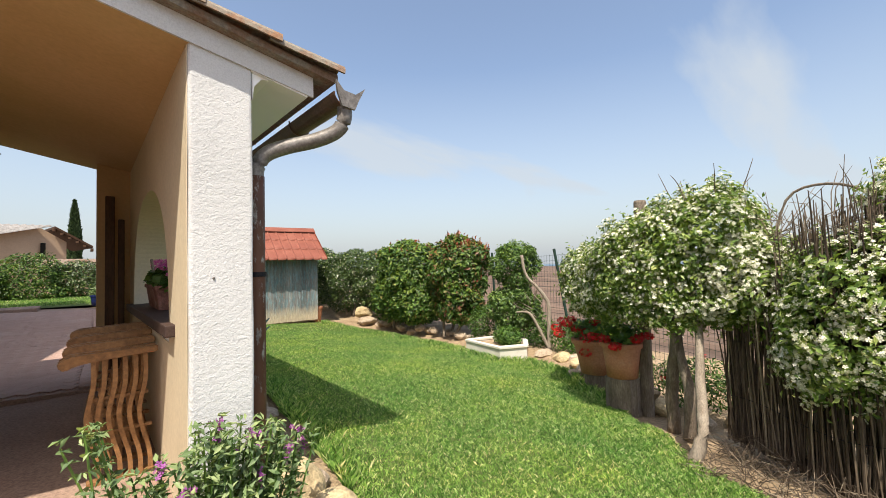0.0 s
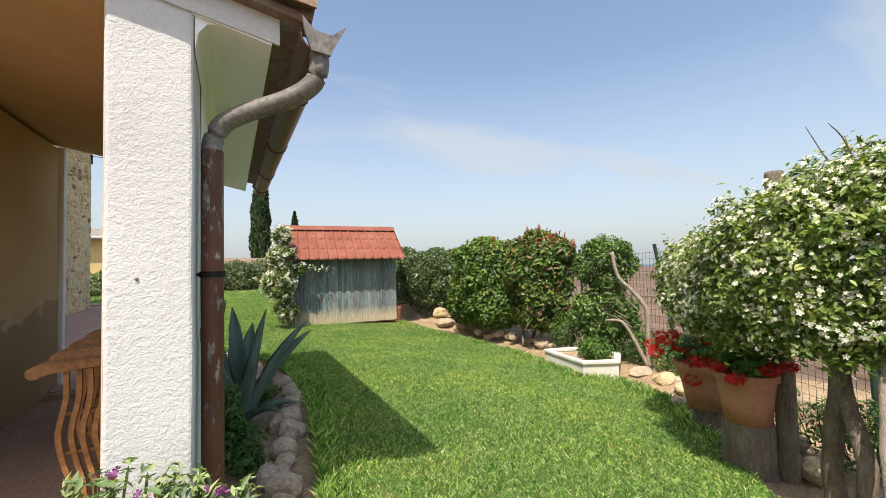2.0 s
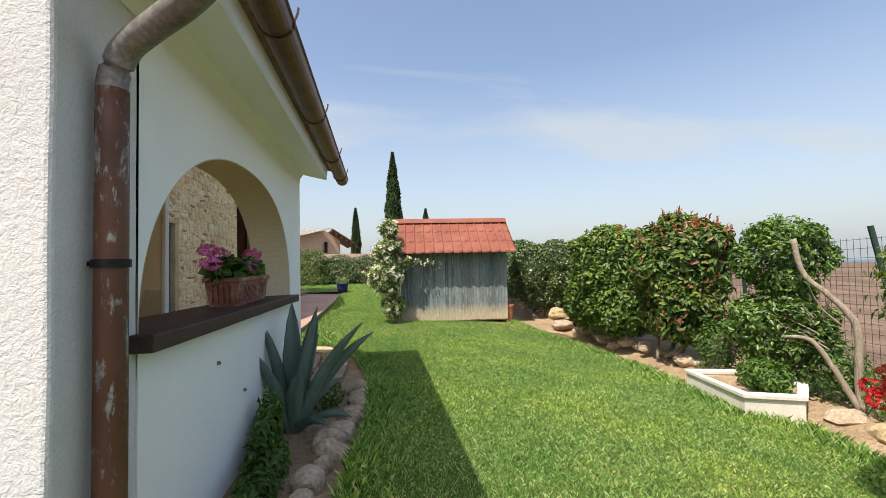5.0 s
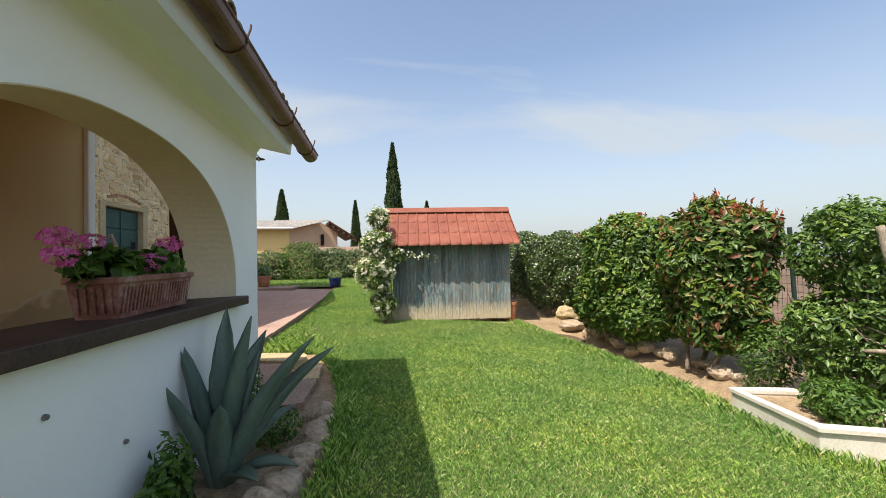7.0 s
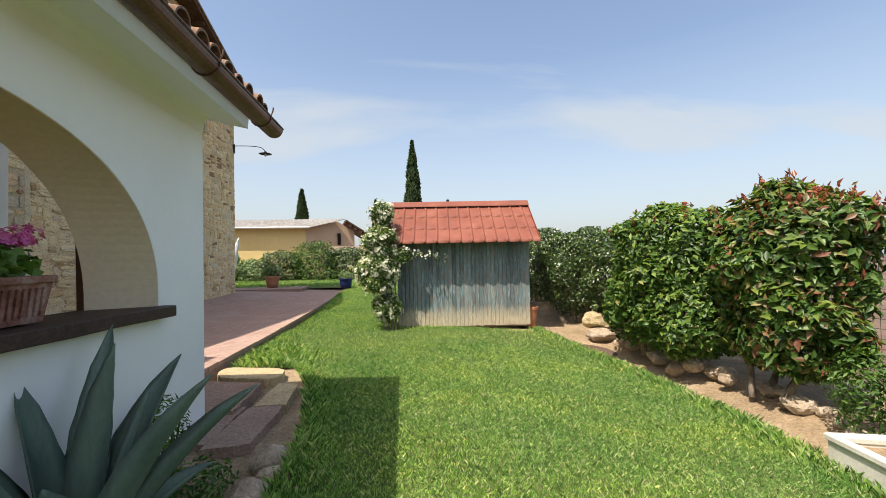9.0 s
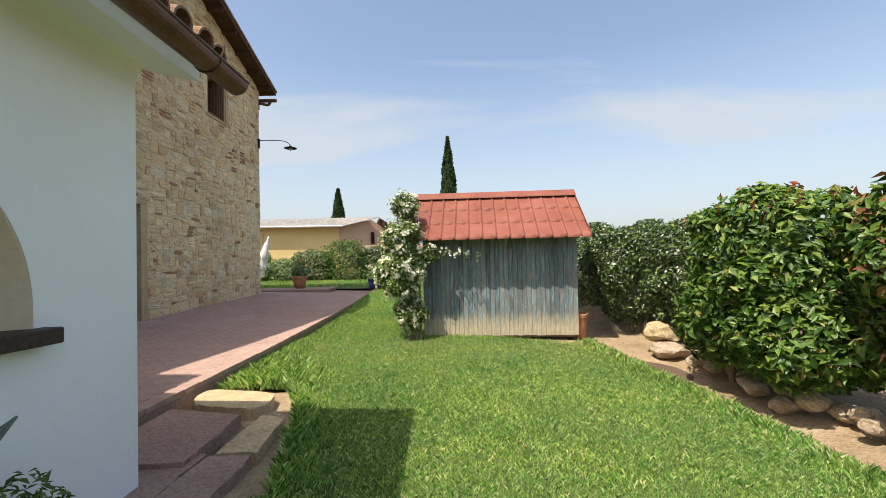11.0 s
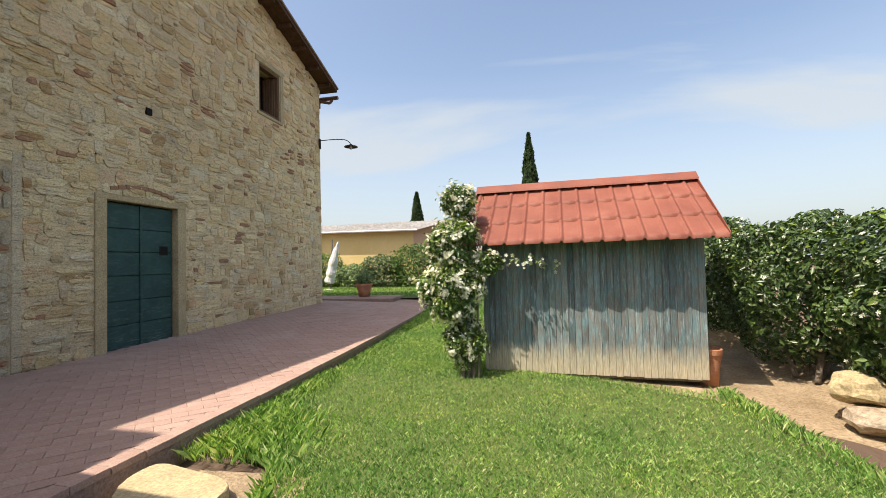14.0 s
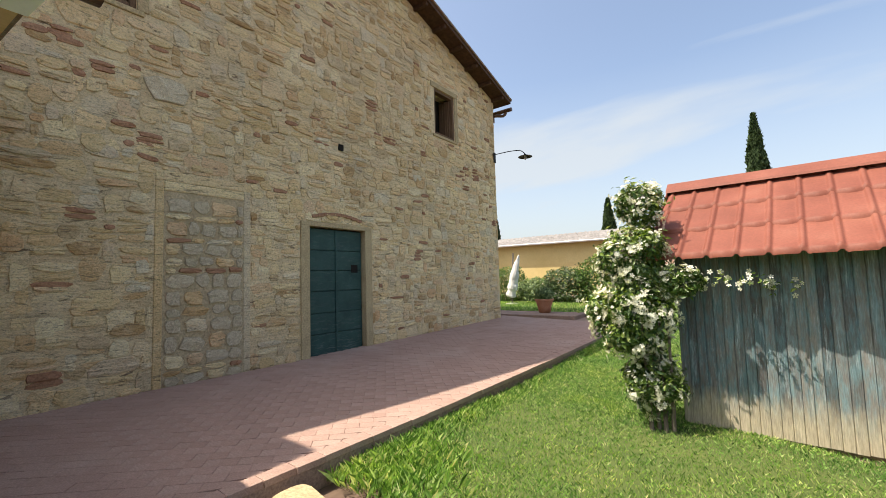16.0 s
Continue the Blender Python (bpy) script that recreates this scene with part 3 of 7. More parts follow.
def foliage(name, parent, material, p, n, size, label="", **kw):
    return put(name, mesh_np(name, *leaves(p, n, size, **kw)), material, parent, label)


def blossoms(name, parent, material, p, n, size, label="", petals=5):
    return put(name, mesh_np(name, *stars(p, n, size, petals)), material, parent, label)


def pick(p, n, frac, off=0.0):
    i = rng.random(len(p)) < frac
    return p[i] + n[i] * off, n[i]


def soft(a, b, x):
    t = np.clip((np.asarray(x, float) - a) / (b - a), 0, 1)
    return t * t * (3 - 2 * t)


# ---- ground ----
def rise(x, y):
    """Height of the garden ground: level lawn, a gentle climb behind the shed, a slope to the sea in the east."""
    x, y = np.asarray(x, float), np.asarray(y, float)
    dip = 0.22 * soft(2.8, 5.6, x) * (1 - 0.6 * soft(9.5, 11.2, y)) * (1 - soft(12, 20, y))
    return 0.42 * soft(11, 22, y) - dip - 42 * soft(75, 420, x)


def grid_mesh(name, xs, ys, off=0.0, lump=0.0):
    X, Y = np.meshgrid(xs, ys)
    Z = rise(X, Y) + off
    if lump:
        Z = Z + lump * np.array([noise.noise((a * 0.9, b * 0.9, 0)) for a, b in zip(X.ravel(), Y.ravel())]).reshape(X.shape)
    v = np.stack([X, Y, Z], -1).reshape(-1, 3)
    w = len(xs)
    i = (np.arange(len(ys) - 1)[:, None] * w + np.arange(w - 1)[None]).reshape(-1, 1)
    return mesh_np(name, v, i + np.array([0, 1, w + 1, w]))


gx = np.array([-2000, -600, -200, -80, -40, -20, -12, -8, -5, -3, -1, 1, 2.5, 3, 3.6, 4.2, 4.8, 5.4, 6, 7, 9, 12, 16, 22, 30, 42, 60, 75, 110, 150, 200, 260, 320, 420, 700], float)
gy = np.array([-2000, -600, -200, -80, -30, -12, -6, -3, 0, 3, 6, 9, 11, 12, 13, 14, 16, 18, 20, 22, 26, 32, 45, 70, 110, 200, 600, 2000], float)
tagged(put("ground", grid_mesh("ground", gx, gy, -0.035), FIELD, smooth=True), "brown ploughed earth field beyond the garden fence", "ground", kind="structure")
sea = bmesh.new()
for v in ((380, -2600, -40), (4200, -2600, -40), (4200, 3600, -40), (380, 3600, -40)):
    sea.verts.new(v)
sea.faces.new(sea.verts)
tagged(part("water", sea, SEA), "pale blue sea on the horizon", "sea", kind="structure")

# bare bed along the fence, from the reeds round to the side of the shed
bx, by = np.linspace(2.2, 7.4, 60), np.linspace(-1.5, 14.5, 150)
bed = grid_mesh("bed_soil", bx, by, -0.012, 0.035)
co = np.zeros(len(bed.vertices) * 3, np.float32)
bed.vertices.foreach_get("co", co)
co = co.reshape(-1, 3)
co[:, 2] += 0.14 * soft(5.75, 6.5, co[:, 0]) + 0.008
bed.vertices.foreach_set("co", co.ravel())
tagged(put("ground_bed", bed, SOIL, smooth=True), "bare sandy planting bed with dry litter beside the lawn", "soil", kind="structure")
bed_w = grid_mesh("wall_bed", np.linspace(0.45, 1.75, 16), np.linspace(1.2, 8.4, 60), 0.012, 0.04)
tagged(put("ground_border", bed_w, SOIL, smooth=True), "dry brown soil border along the porch wall", "soil", kind="structure")


def lawn_edge(y):
    """Right and left edge of the lawn at y."""
    right = np.interp(y, [-2, 0.3, 0.9, 1.4, 2.0, 2.85, 3.5, 4.4, 4.85, 5.75, 6.6, 8.6, 9.8, 10.9, 12], [3.1, 3.1, 3.1, 3.6, 4.1, 4.8, 5.4, 5.6, 5.32, 5.45, 5.5, 5.4, 5.25, 4.92, 4.7])
    left = np.interp(y, [-2, 2.0, 2.6, 3.5, 5, 6.4, 7.6, 8.5, 8.8, 12, 17, 20], [1.0, 1.05, 1.35, 1.45, 1.62, 1.6, 1.35, 1.0, 0.20, 0.25, 0.32, 0.36])
    return left, right


ly = np.concatenate([np.arange(-1.5, 10.9, 0.2), np.arange(11, 23.6, 0.5)])
L, R = lawn_edge(ly)
R = np.where(ly > 10.9, np.interp(ly, [10.9, 11.2, 14, 17, 23], [4.7, 2.8, 2.8, 6, 12]), R)
cols = 12
X = L[:, None] + (R - L)[:, None] * np.linspace(0, 1, cols)[None]
Y = np.repeat(ly[:, None], cols, 1)
Z = rise(X, Y) + 0.012 * np.array([noise.noise((a, b, 3)) for a, b in zip(X.ravel(), Y.ravel())]).reshape(X.shape)
Z = Z + 0.045
Z[:, 0] -= 0.03; Z[:, -1] -= 0.05
i = (np.arange(len(ly) - 1)[:, None] * cols + np.arange(cols - 1)[None]).reshape(-1, 1)
tagged(put("lawn", mesh_np("lawn", np.stack([X, Y, Z], -1).reshape(-1, 3), i + np.array([0, 1, cols + 1, cols])), LAWN, smooth=True), "mown green lawn between the porch and the hedge", "lawn", kind="structure")
far_lawn = grid_mesh("lawn_far", np.linspace(-12, 9, 30), np.linspace(18.6, 24.5, 16), 0.05, 0.02)
tagged(put("lawn_far", far_lawn, LAWN, smooth=True), "strip of green lawn in front of the far hedge", "lawn", kind="structure")

# ---- porch ----
def under(x):
    return 2.70 - 0.2 * (x - 0.4)


X0, X1, YS, YN = 0.40, 0.72, 2.50, 6.58
porch = thing("porch", "white rendered porch with arched side opening and tiled roof", "porch", (0.5, 4.5, 0), kind="structure")
bm = bmesh.new()
prism(bm, [(X0, -0.1), (X1, -0.1), (X1, under(X1) + 0.02), (X0, under(X0) + 0.02)], 1, YS, 2.96)
bmesh.ops.bevel(bm, geom=[e for e in bm.edges if abs(e.verts[0].co.z - e.verts[1].co.z) > 1], offset=0.018, segments=3, affect="EDGES", profile=0.5)
bmesh.ops.subdivide_edges(bm, edges=[e for e in bm.edges if e.calc_length() > 0.5], cuts=40, use_grid_fill=True)
for v in bm.verts:
    v.co.x += 0.006 * noise.noise((v.co.z * 2.3, v.co.y * 2, 5))
    v.co.y += 0.006 * noise.noise((v.co.z * 2.1, v.co.x * 3, 9))
part("pillar", bm, ROUGHCAST, porch, "white roughcast render pillar", smooth=False)


def arch(u):
    """Height of the arch at u, from -1 at one springing to 1 at the other."""
    return 1.16 + 1.02 * (1 - min(1, abs(u)) ** 2.25) ** (1 / 2.25)


def sill_top(y):
    return 1.123 + 0.0176 * (6.0 - y)


W = X1 + 0.003
us = [-math.cos(math.pi * k / 60) for k in range(61)]
bm = bmesh.new()
strip(bm, [2.96, 5.94], [-0.1] * 2, [sill_top(2.96) - 0.02, sill_top(5.94) - 0.02], X0, W)
# the opening narrows towards the porch
front = [(4.45 + 1.49 * u, arch(u)) for u in us]
back = [(4.45 + 1.30 * u, arch(u)) for u in us]
roof_z = under(W) + 0.02
rows = [[bm.verts.new((x, y, z)) for y, z in line] for x, line in ((W, front), (X0 + 0.001, back))]
caps = [[bm.verts.new((x, y, roof_z)) for y, z in line] for x, line in ((W, front), (X0 + 0.001, back))]
for k in range(60):
    for a, b in ((rows[0], caps[0]), (rows[1], caps[1]), (caps[0], caps[1])):
        bm.faces.new((a[k], a[k + 1], b[k + 1], b[k]))
strip(bm, [5.94, YN], [-0.1, -0.1], [roof_z] * 2, X0, W)
# splayed jambs below the springing
for e, q in ((5.94, 5.75), (2.96, 3.15)):
    vs = [bm.verts.new(p) for p in ((W - 0.004, e, 1.0), (X0 + 0.002, q, 1.0), (X0 + 0.002, e, 1.0), (W - 0.004, e, 1.17), (X0 + 0.002, q, 1.17), (X0 + 0.002, e, 1.17))]
    for f in ((0, 1, 4, 3), (1, 2, 5, 4), (0, 2, 1), (3, 4, 5), (2, 0, 3, 5)):
        bm.faces.new([vs[i] for i in f])
    vs = [bm.verts.new(p) for p in ((X0 + 0.001, q, 1.16), (X0 + 0.001, e, 1.16), (X0 + 0.001, e, roof_z), (X0 + 0.001, q, roof_z))]
    bm.faces.new(vs)
part("arch_wall", bm, LIME, porch, "smooth limewashed wall with a splayed arched opening")
# thin cream coat on the soffit and jambs of the opening
bm = bmesh.new()
lines = []
for d in (0.0, 0.006):
    for x, half in ((W - 0.002, 1.49), (X0 - 0.004, 1.30)):
        pts = [(4.45 - (half - d), 1.06)] + [(4.45 + (half - d) * u, arch(u) - d) for u in us] + [(4.45 + half - d, 1.06)]
        lines.append([bm.verts.new((x, y, z)) for y, z in pts])
for k in range(len(lines[0]) - 1):
    for a, b in ((0, 1), (2, 3), (0, 2), (1, 3)):
        bm.faces.new((lines[a][k], lines[a][k + 1], lines[b][k + 1], lines[b][k]))
part("reveal_plaster", bm, CREAM, porch, "cream plaster lining the opening")
# cove between wall and soffit
bm = bmesh.new()
prof = [(W, under(W) - 0.16), (W + 0.012, under(W) - 0.08), (W + 0.05, under(W) - 0.03), (W + 0.13, under(W + 0.13) + 0.004), (W, under(W) + 0.01)]
prism(bm, prof, 1, 2.515, YN)
part("cove", bm, LIME, porch, smooth=False)
bm = bmesh.new()
box(bm, 0.34, 0.81, 2.90, 6.0, 1.050, 1.123, 0.008)
bmesh.ops.subdivide_edges(bm, edges=[e for e in bm.edges if e.calc_length() > 1], cuts=30)
for v in bm.verts:
    v.co.z += 0.0176 * (6.0 - v.co.y) + 0.004 * noise.noise(v.co * 2.5)
part("window_sill", bm, SILL, porch, "dark brown painted sill slab")
bm = bmesh.new()
prism(bm, [(0.08, -0.1), (0.399, -0.1), (0.399, under(0.399) + 0.02), (0.08, under(0.08) + 0.02)], 1, 6.30, YN - 0.002)
part("north_pillar", bm, TAN, porch, "tan plastered inner pillar")
bm = bmesh.new()
box(bm, X0 - 0.006, X0 - 0.002, 2.53, 6.30, 0.1, 1.04)
strip(bm, [p[0] for p in back], [p[1] for p in back], [under(X0)] * len(back), X0 - 0.006, X0 - 0.002)
box(bm, X0 - 0.006, X0 - 0.002, 2.53, 3.15, 1.04, under(X0))
box(bm, X0 - 0.006, X0 - 0.002, 5.75, 6.30, 1.04, under(X0))
part("inner_plaster", bm, CREAM, porch, "cream plaster on the inner face")
bm = bmesh.new()
box(bm, -3.0, -0.89, 3.42, 6.60, 0.0, 2.9)
part("back_wall", bm, DAMP, porch, "tan plastered back wall with a damp stain")
bm = bmesh.new()
box(bm, -1.10, -0.85, 6.60, 6.70, 0.0, 2.93, 0.01)
part("wall_end", bm, LIME, porch, "whitewashed wall end")
# roof slab with soffit, gable beam, tile bed
bm = bmesh.new()
prism(bm, [(-3.05, under(-3.05)), (1.04, under(1.04)), (1.04, under(1.04) + 0.12), (-3.05, under(-3.05) + 0.12)], 1, YS + 0.004, 6.67)
part("ceiling", bm, TAN, porch, "tan painted porch ceiling")
bm = bmesh.new()
prism(bm, [(W - 0.01, under(W - 0.01) - 0.004), (1.045, under(1.045) - 0.012), (1.06, under(1.06) + 0.13), (W - 0.01, under(W) + 0.1)], 1, YS - 0.002, 6.695)
part("soffit", bm, LIME, porch, "white painted soffit")
bm = bmesh.new()
prism(bm, [(-3.05, under(-3.05) + 0.0), (1.08, under(1.08) + 0.0), (1.08, under(1.08) + 0.13), (-3.05, under(-3.05) + 0.16)], 1, YS - 0.012, YS + 0.003)
part("gable_fascia", bm, ROUGHCAST, porch, "white rendered gable edge")
bm = bmesh.new()
prism(bm, [(-3.1, under(-3.1) + 0.125), (1.20, under(1.20) + 0.125), (1.20, under(1.20) + 0.165), (-3.1, under(-3.1) + 0.165)], 1, 2.42, 6.74)
part("tile_bed", bm, TILE, porch, "terracotta tile bed")


def coppo(length=0.46, r0=0.085, r1=0.068, thick=0.014, seg=8):
    """One curved roof tile that runs down along +x, arch up."""
    bm = bmesh.new()
    rows = []
    for x, r in ((0, r1), (length, r0)):
        rows.append([[bm.verts.new((x, q * math.cos(math.pi * k / seg), q * math.sin(math.pi * k / seg) * 0.9)) for k in range(seg + 1)] for q in (r, r - thick)])
    (ao, ai), (bo, bi) = rows
    for k in range(seg):
        bm.faces.new((ao[k], bo[k], bo[k + 1], ao[k + 1]))
        bm.faces.new((ai[k], ai[k + 1], bi[k + 1], bi[k]))
        bm.faces.new((bo[k], bi[k], bi[k + 1], bo[k + 1]))
        bm.faces.new((ao[k], ao[k + 1], ai[k + 1], ai[k]))
    for k in (0, seg):
        bm.faces.new((ao[k], ai[k], bi[k], bo[k]))
    me = bpy.data.meshes.new("tile")
    bmesh.ops.recalc_face_normals(bm, faces=bm.faces)
    bm.to_mesh(me)
    bm.free()
    return me


tile = coppo()
slope = math.degrees(math.atan(0.2))
for c in range(4):
    for k in range(22):
        y = 2.52 + 0.197 * k
        x = 0.76 - 0.38 * c
        ob = put("tile", tile, TILE, porch)
        ob.matrix_basis = pose(x + rng.uniform(-0.02, 0.03), y, under(x) + 0.140 + rng.uniform(-0.006, 0.01), 0, slope - 1.5, rng.uniform(-2, 2))
# verge tiles laid along the front edge
for c in range(11):
    x = 0.78 - 0.39 * c
    ob = put("verge_tile", tile, TILE, porch)
    ob.matrix_basis = pose(x, 2.44, under(x) + 0.165, 0, slope - 1.5, rng.uniform(-1, 1))

gutter = thing("gutter", "brown painted half-round gutter with a flaking downpipe", "gutter", (1.22, 4.5, 2.6))
bm = bmesh.new()
seg, gr = 12, 0.078
rows = []
for y in (2.36, 6.80):
    rows.append([[bm.verts.new((1.235 + q * math.cos(math.pi + math.pi * k / seg), y, 2.585 + q * math.sin(math.pi + math.pi * k / seg))) for k in range(seg + 1)] for q in (gr, gr - 0.006)])
(ao, ai), (bo, bi) = rows
for k in range(seg):
    bm.faces.new((ao[k], bo[k], bo[k + 1], ao[k + 1])); bm.faces.new((ai[k], ai[k + 1], bi[k + 1], bi[k]))
    bm.faces.new((bo[k], bi[k], bi[k + 1], bo[k + 1])); bm.faces.new((ao[k], ao[k + 1], ai[k + 1], ai[k]))
for k in (0, seg):
    bm.faces.new((ao[k], ai[k], bi[k], bo[k]))
bm.faces.new(bi[:])
tube(bm, [(1.235 + gr, 2.36, 2.588), (1.235 + gr, 6.80, 2.588)], 0.009, 6)
part("trough", bm, COPPER, gutter, "brown half-round trough", smooth=False)
for y in (3.1, 4.3, 5.5, 6.45):
    bm = bmesh.new()
    tube(bm, [(1.235 + 0.083 * math.cos(a), y, 2.585 + 0.083 * math.sin(a)) for a in np.linspace(math.pi * 0.95, math.pi * 2.05, 10)] + [(1.33, y, 2.63), (1.335, y, 2.66)], 0.006, 5)
    part("bracket", bm, COPPER, gutter)
bm = bmesh.new()
tube(bm, spline([(1.25, 2.41, 2.54), (1.25, 2.41, 2.44), (1.21, 2.44, 2.36), (1.10, 2.51, 2.30), (0.95, 2.60, 2.255), (0.84, 2.655, 2.20), (0.79, 2.675, 2.11), (0.786, 2.675, 2.02)], 30).tolist(), 0.047, 12)
part("swan_neck", bm, LEAD, gutter, "bare grey zinc swan neck", smooth=True)
bm = bmesh.new()
tube(bm, [(0.786, 2.675, z) for z in np.linspace(2.06, 0.02, 14)], 0.05, 14)
part("downpipe", bm, PIPE, gutter, "brown downpipe with flaking paint", smooth=True)
for z in (1.46,):
    bm = bmesh.new()
    lathe(bm, [(0.05, -0.014), (0.057, -0.014), (0.057, 0.014), (0.05, 0.014)], (0.786, 2.675, z), 16)
    box(bm, 0.71, 0.745, 2.66, 2.69, z - 0.008, z + 0.008)
    part("pipe_clip", bm, IRON, gutter)
bm = bmesh.new()
hop = [(-0.045, 2.50), (-0.075, 2.585), (-0.085, 2.66), (-0.03, 2.60), (0.05, 2.59), (0.12, 2.645), (0.075, 2.56), (0.045, 2.49)]
prism(bm, [(1.25 + a, z) for a, z in hop], 1, 2.345, 2.362)
part("end_cap", bm, LEAD, gutter, "torn grey end cap")

bm = bmesh.new()
box(bm, -3.0, 0.40, 1.7, 6.62, -0.05, 0.15)
tagged(part("floor", bm, SLAB), "worn red-brown porch floor", "floor", kind="structure")

# ---- stone farmhouse ----
SX = -3.10


def gable(y):
    return 8.50 - 0.30 * (y - 11.6) if y > 11.6 else 8.50 - 0.56 * (11.6 - y)


holes = [(10.66, 11.93, 0.25, 2.53), (14.26, 15.10, 5.08, 6.24), (7.30, 8.16, 5.05, 5.75)]
house = thing("stone_house", "old rubble stone farmhouse with red brick scraps and tiled verge", "house", (SX, 11, 0), kind="structure")
bm = bmesh.new()
edges = sorted({2.0, 17.15, 11.6, *[h[0] for h in holes], *[h[1] for h in holes]})
for a, b in zip(edges, edges[1:]):
    z = -0.1
    for h in [h for h in holes if h[0] <= a and h[1] >= b] + [None]:
        t0, t1 = (h[2], h[2]) if h else (gable(a), gable(b))
        prism(bm, [(a, z), (b, z), (b, t1), (a, t0)], 0, SX - 0.45, SX)
        if h:
            z = h[3]
prism(bm, [(SX - 0.45, -0.1), (SX - 9, -0.1), (SX - 9, gable(17.15)), (SX - 0.45, gable(17.15))], 1, 16.7, 17.15)
part("wall", bm, MORTAR, house, "lime mortar wall core")
# thin near-black sheet behind the wall: room shade put in as colour
bm = bmesh.new()
box(bm, -3.56, -3.552, 7.0, 16.6, 0.2, 6.4)
part("dark_room", bm, SHADE_BLACK, house, "near-black sheet painted as the shade of the rooms")
bm = bmesh.new()
for y0, y1 in ((1.0, 11.61), (11.59, 17.50)):
    zz0, zz1 = gable(y0) + (0.02 if y0 > 5 else 0.02), gable(y1) + 0.02
    prism(bm, [(y0, zz0), (y1, zz1), (y1, zz1 + 0.09), (y0, zz0 + 0.09)], 0, SX - 9, SX + 0.42)
part("roof", bm, DARKWOOD, house, "dark timber roof deck and verge")
bm = bmesh.new()
for y0, y1 in ((1.0, 11.60), (11.60, 17.53)):
    prism(bm, [(y0, gable(y0) + 0.115), (y1, gable(y1) + 0.115), (y1, gable(y1) + 0.17), (y0, gable(y0) + 0.17)], 0, SX - 9, SX + 0.45)
part("roof_tiles", bm, TILE, house, "weathered terracotta roof covering")
for y in np.arange(12.2, 17.4, 0.7):
    bm = bmesh.new()
    box(bm, SX - 0.2, SX + 0.38, y - 0.04, y + 0.04, gable(y) - 0.07, gable(y) + 0.018)
    part("purlin", bm, DARKWOOD, house)
bm = bmesh.new()
tube(bm, [(SX + 0.40, 17.58, 6.62), (SX - 6, 17.58, 6.62)], 0.06, 8)
part("eave_gutter", bm, COPPER, house)
bm = bmesh.new()
tube(bm, spline([(SX + 0.2, 17.58, 6.56), (SX + 0.15, 17.5, 6.45), (SX - 0.02, 17.24, 6.40), (SX - 0.04, 17.22, 6.2)], 10).tolist(), 0.045, 8)
part("gutter_bend", bm, COPPER, house)
# unseen tall block behind the porch, added to cast the stepped paving shadow
cast_block = thing("shadow_block", "plain unseen stone block sized to cast a shadow on the paving", "house", (SX, 2, 0), kind="structure")
bm = bmesh.new()
box(bm, SX - 8, SX - 0.02, 1.45, 5.45, -0.1, 6.95)
part("wall", bm, MORTAR, cast_block)
bm = bmesh.new()
box(bm, SX - 8, SX + 0.39, 1.2, 5.80, 6.97, 7.10)
part("roof", bm, TILE, cast_block)

# door: two leaves of wide boards in a stone frame
door = thing("door_1", "dark green two-leaf wooden door with scuffed paint, closed", "door", (SX, 11.3, 0.3), kind="structure")
for j, (a, b) in enumerate(((10.69, 11.285), (11.30, 11.90))):
    bm = boxed(SX - 0.14, SX - 0.10, a, b, 0.30, 2.50)
    leaf = part("leaf", bm, DOORP, door)
    zs = [0.30, 0.66, 1.02, 1.40, 1.76, 2.12, 2.50]
    for z0, z1 in zip(zs, zs[1:]):
        part("panel", boxed(SX - 0.10, SX - 0.075, a + 0.006, b - 0.006, z0 + 0.006, z1 - 0.008, 0.006), DOORP, leaf)
    for k in range(4 if j else 0):
        part("stud", lathe(bmesh.new(), [(0.02, 0), (0.018, 0.012), (0.006, 0.018)], (SX - 0.1, a + 0.1, 0.5 + 0.5 * k), 8), IRON, leaf)
# the hatch is a flat plate, its inner shade painted near-black
part("hatch", boxed(SX - 0.078, SX - 0.070, 11.64, 11.80, 1.72, 1.87, 0.004), SHADE_BLACK, door, "small near-black plate painted as the shade of a square opening")
part("astragal", boxed(SX - 0.078, SX - 0.058, 11.27, 11.315, 0.30, 2.50, 0.005), DOORP, door)
for a, b, z0, z1 in ((10.50, 10.672, 0.2, 2.55), (11.918, 12.09, 0.2, 2.55), (10.50, 12.09, 2.52, 2.60)):
    part("door_frame", boxed(SX - 0.22, SX + 0.028 + (0.004 if z0 > 1 else 0), a, b, z0, z1, 0.012), SAND, door, "worn sandstone surround")
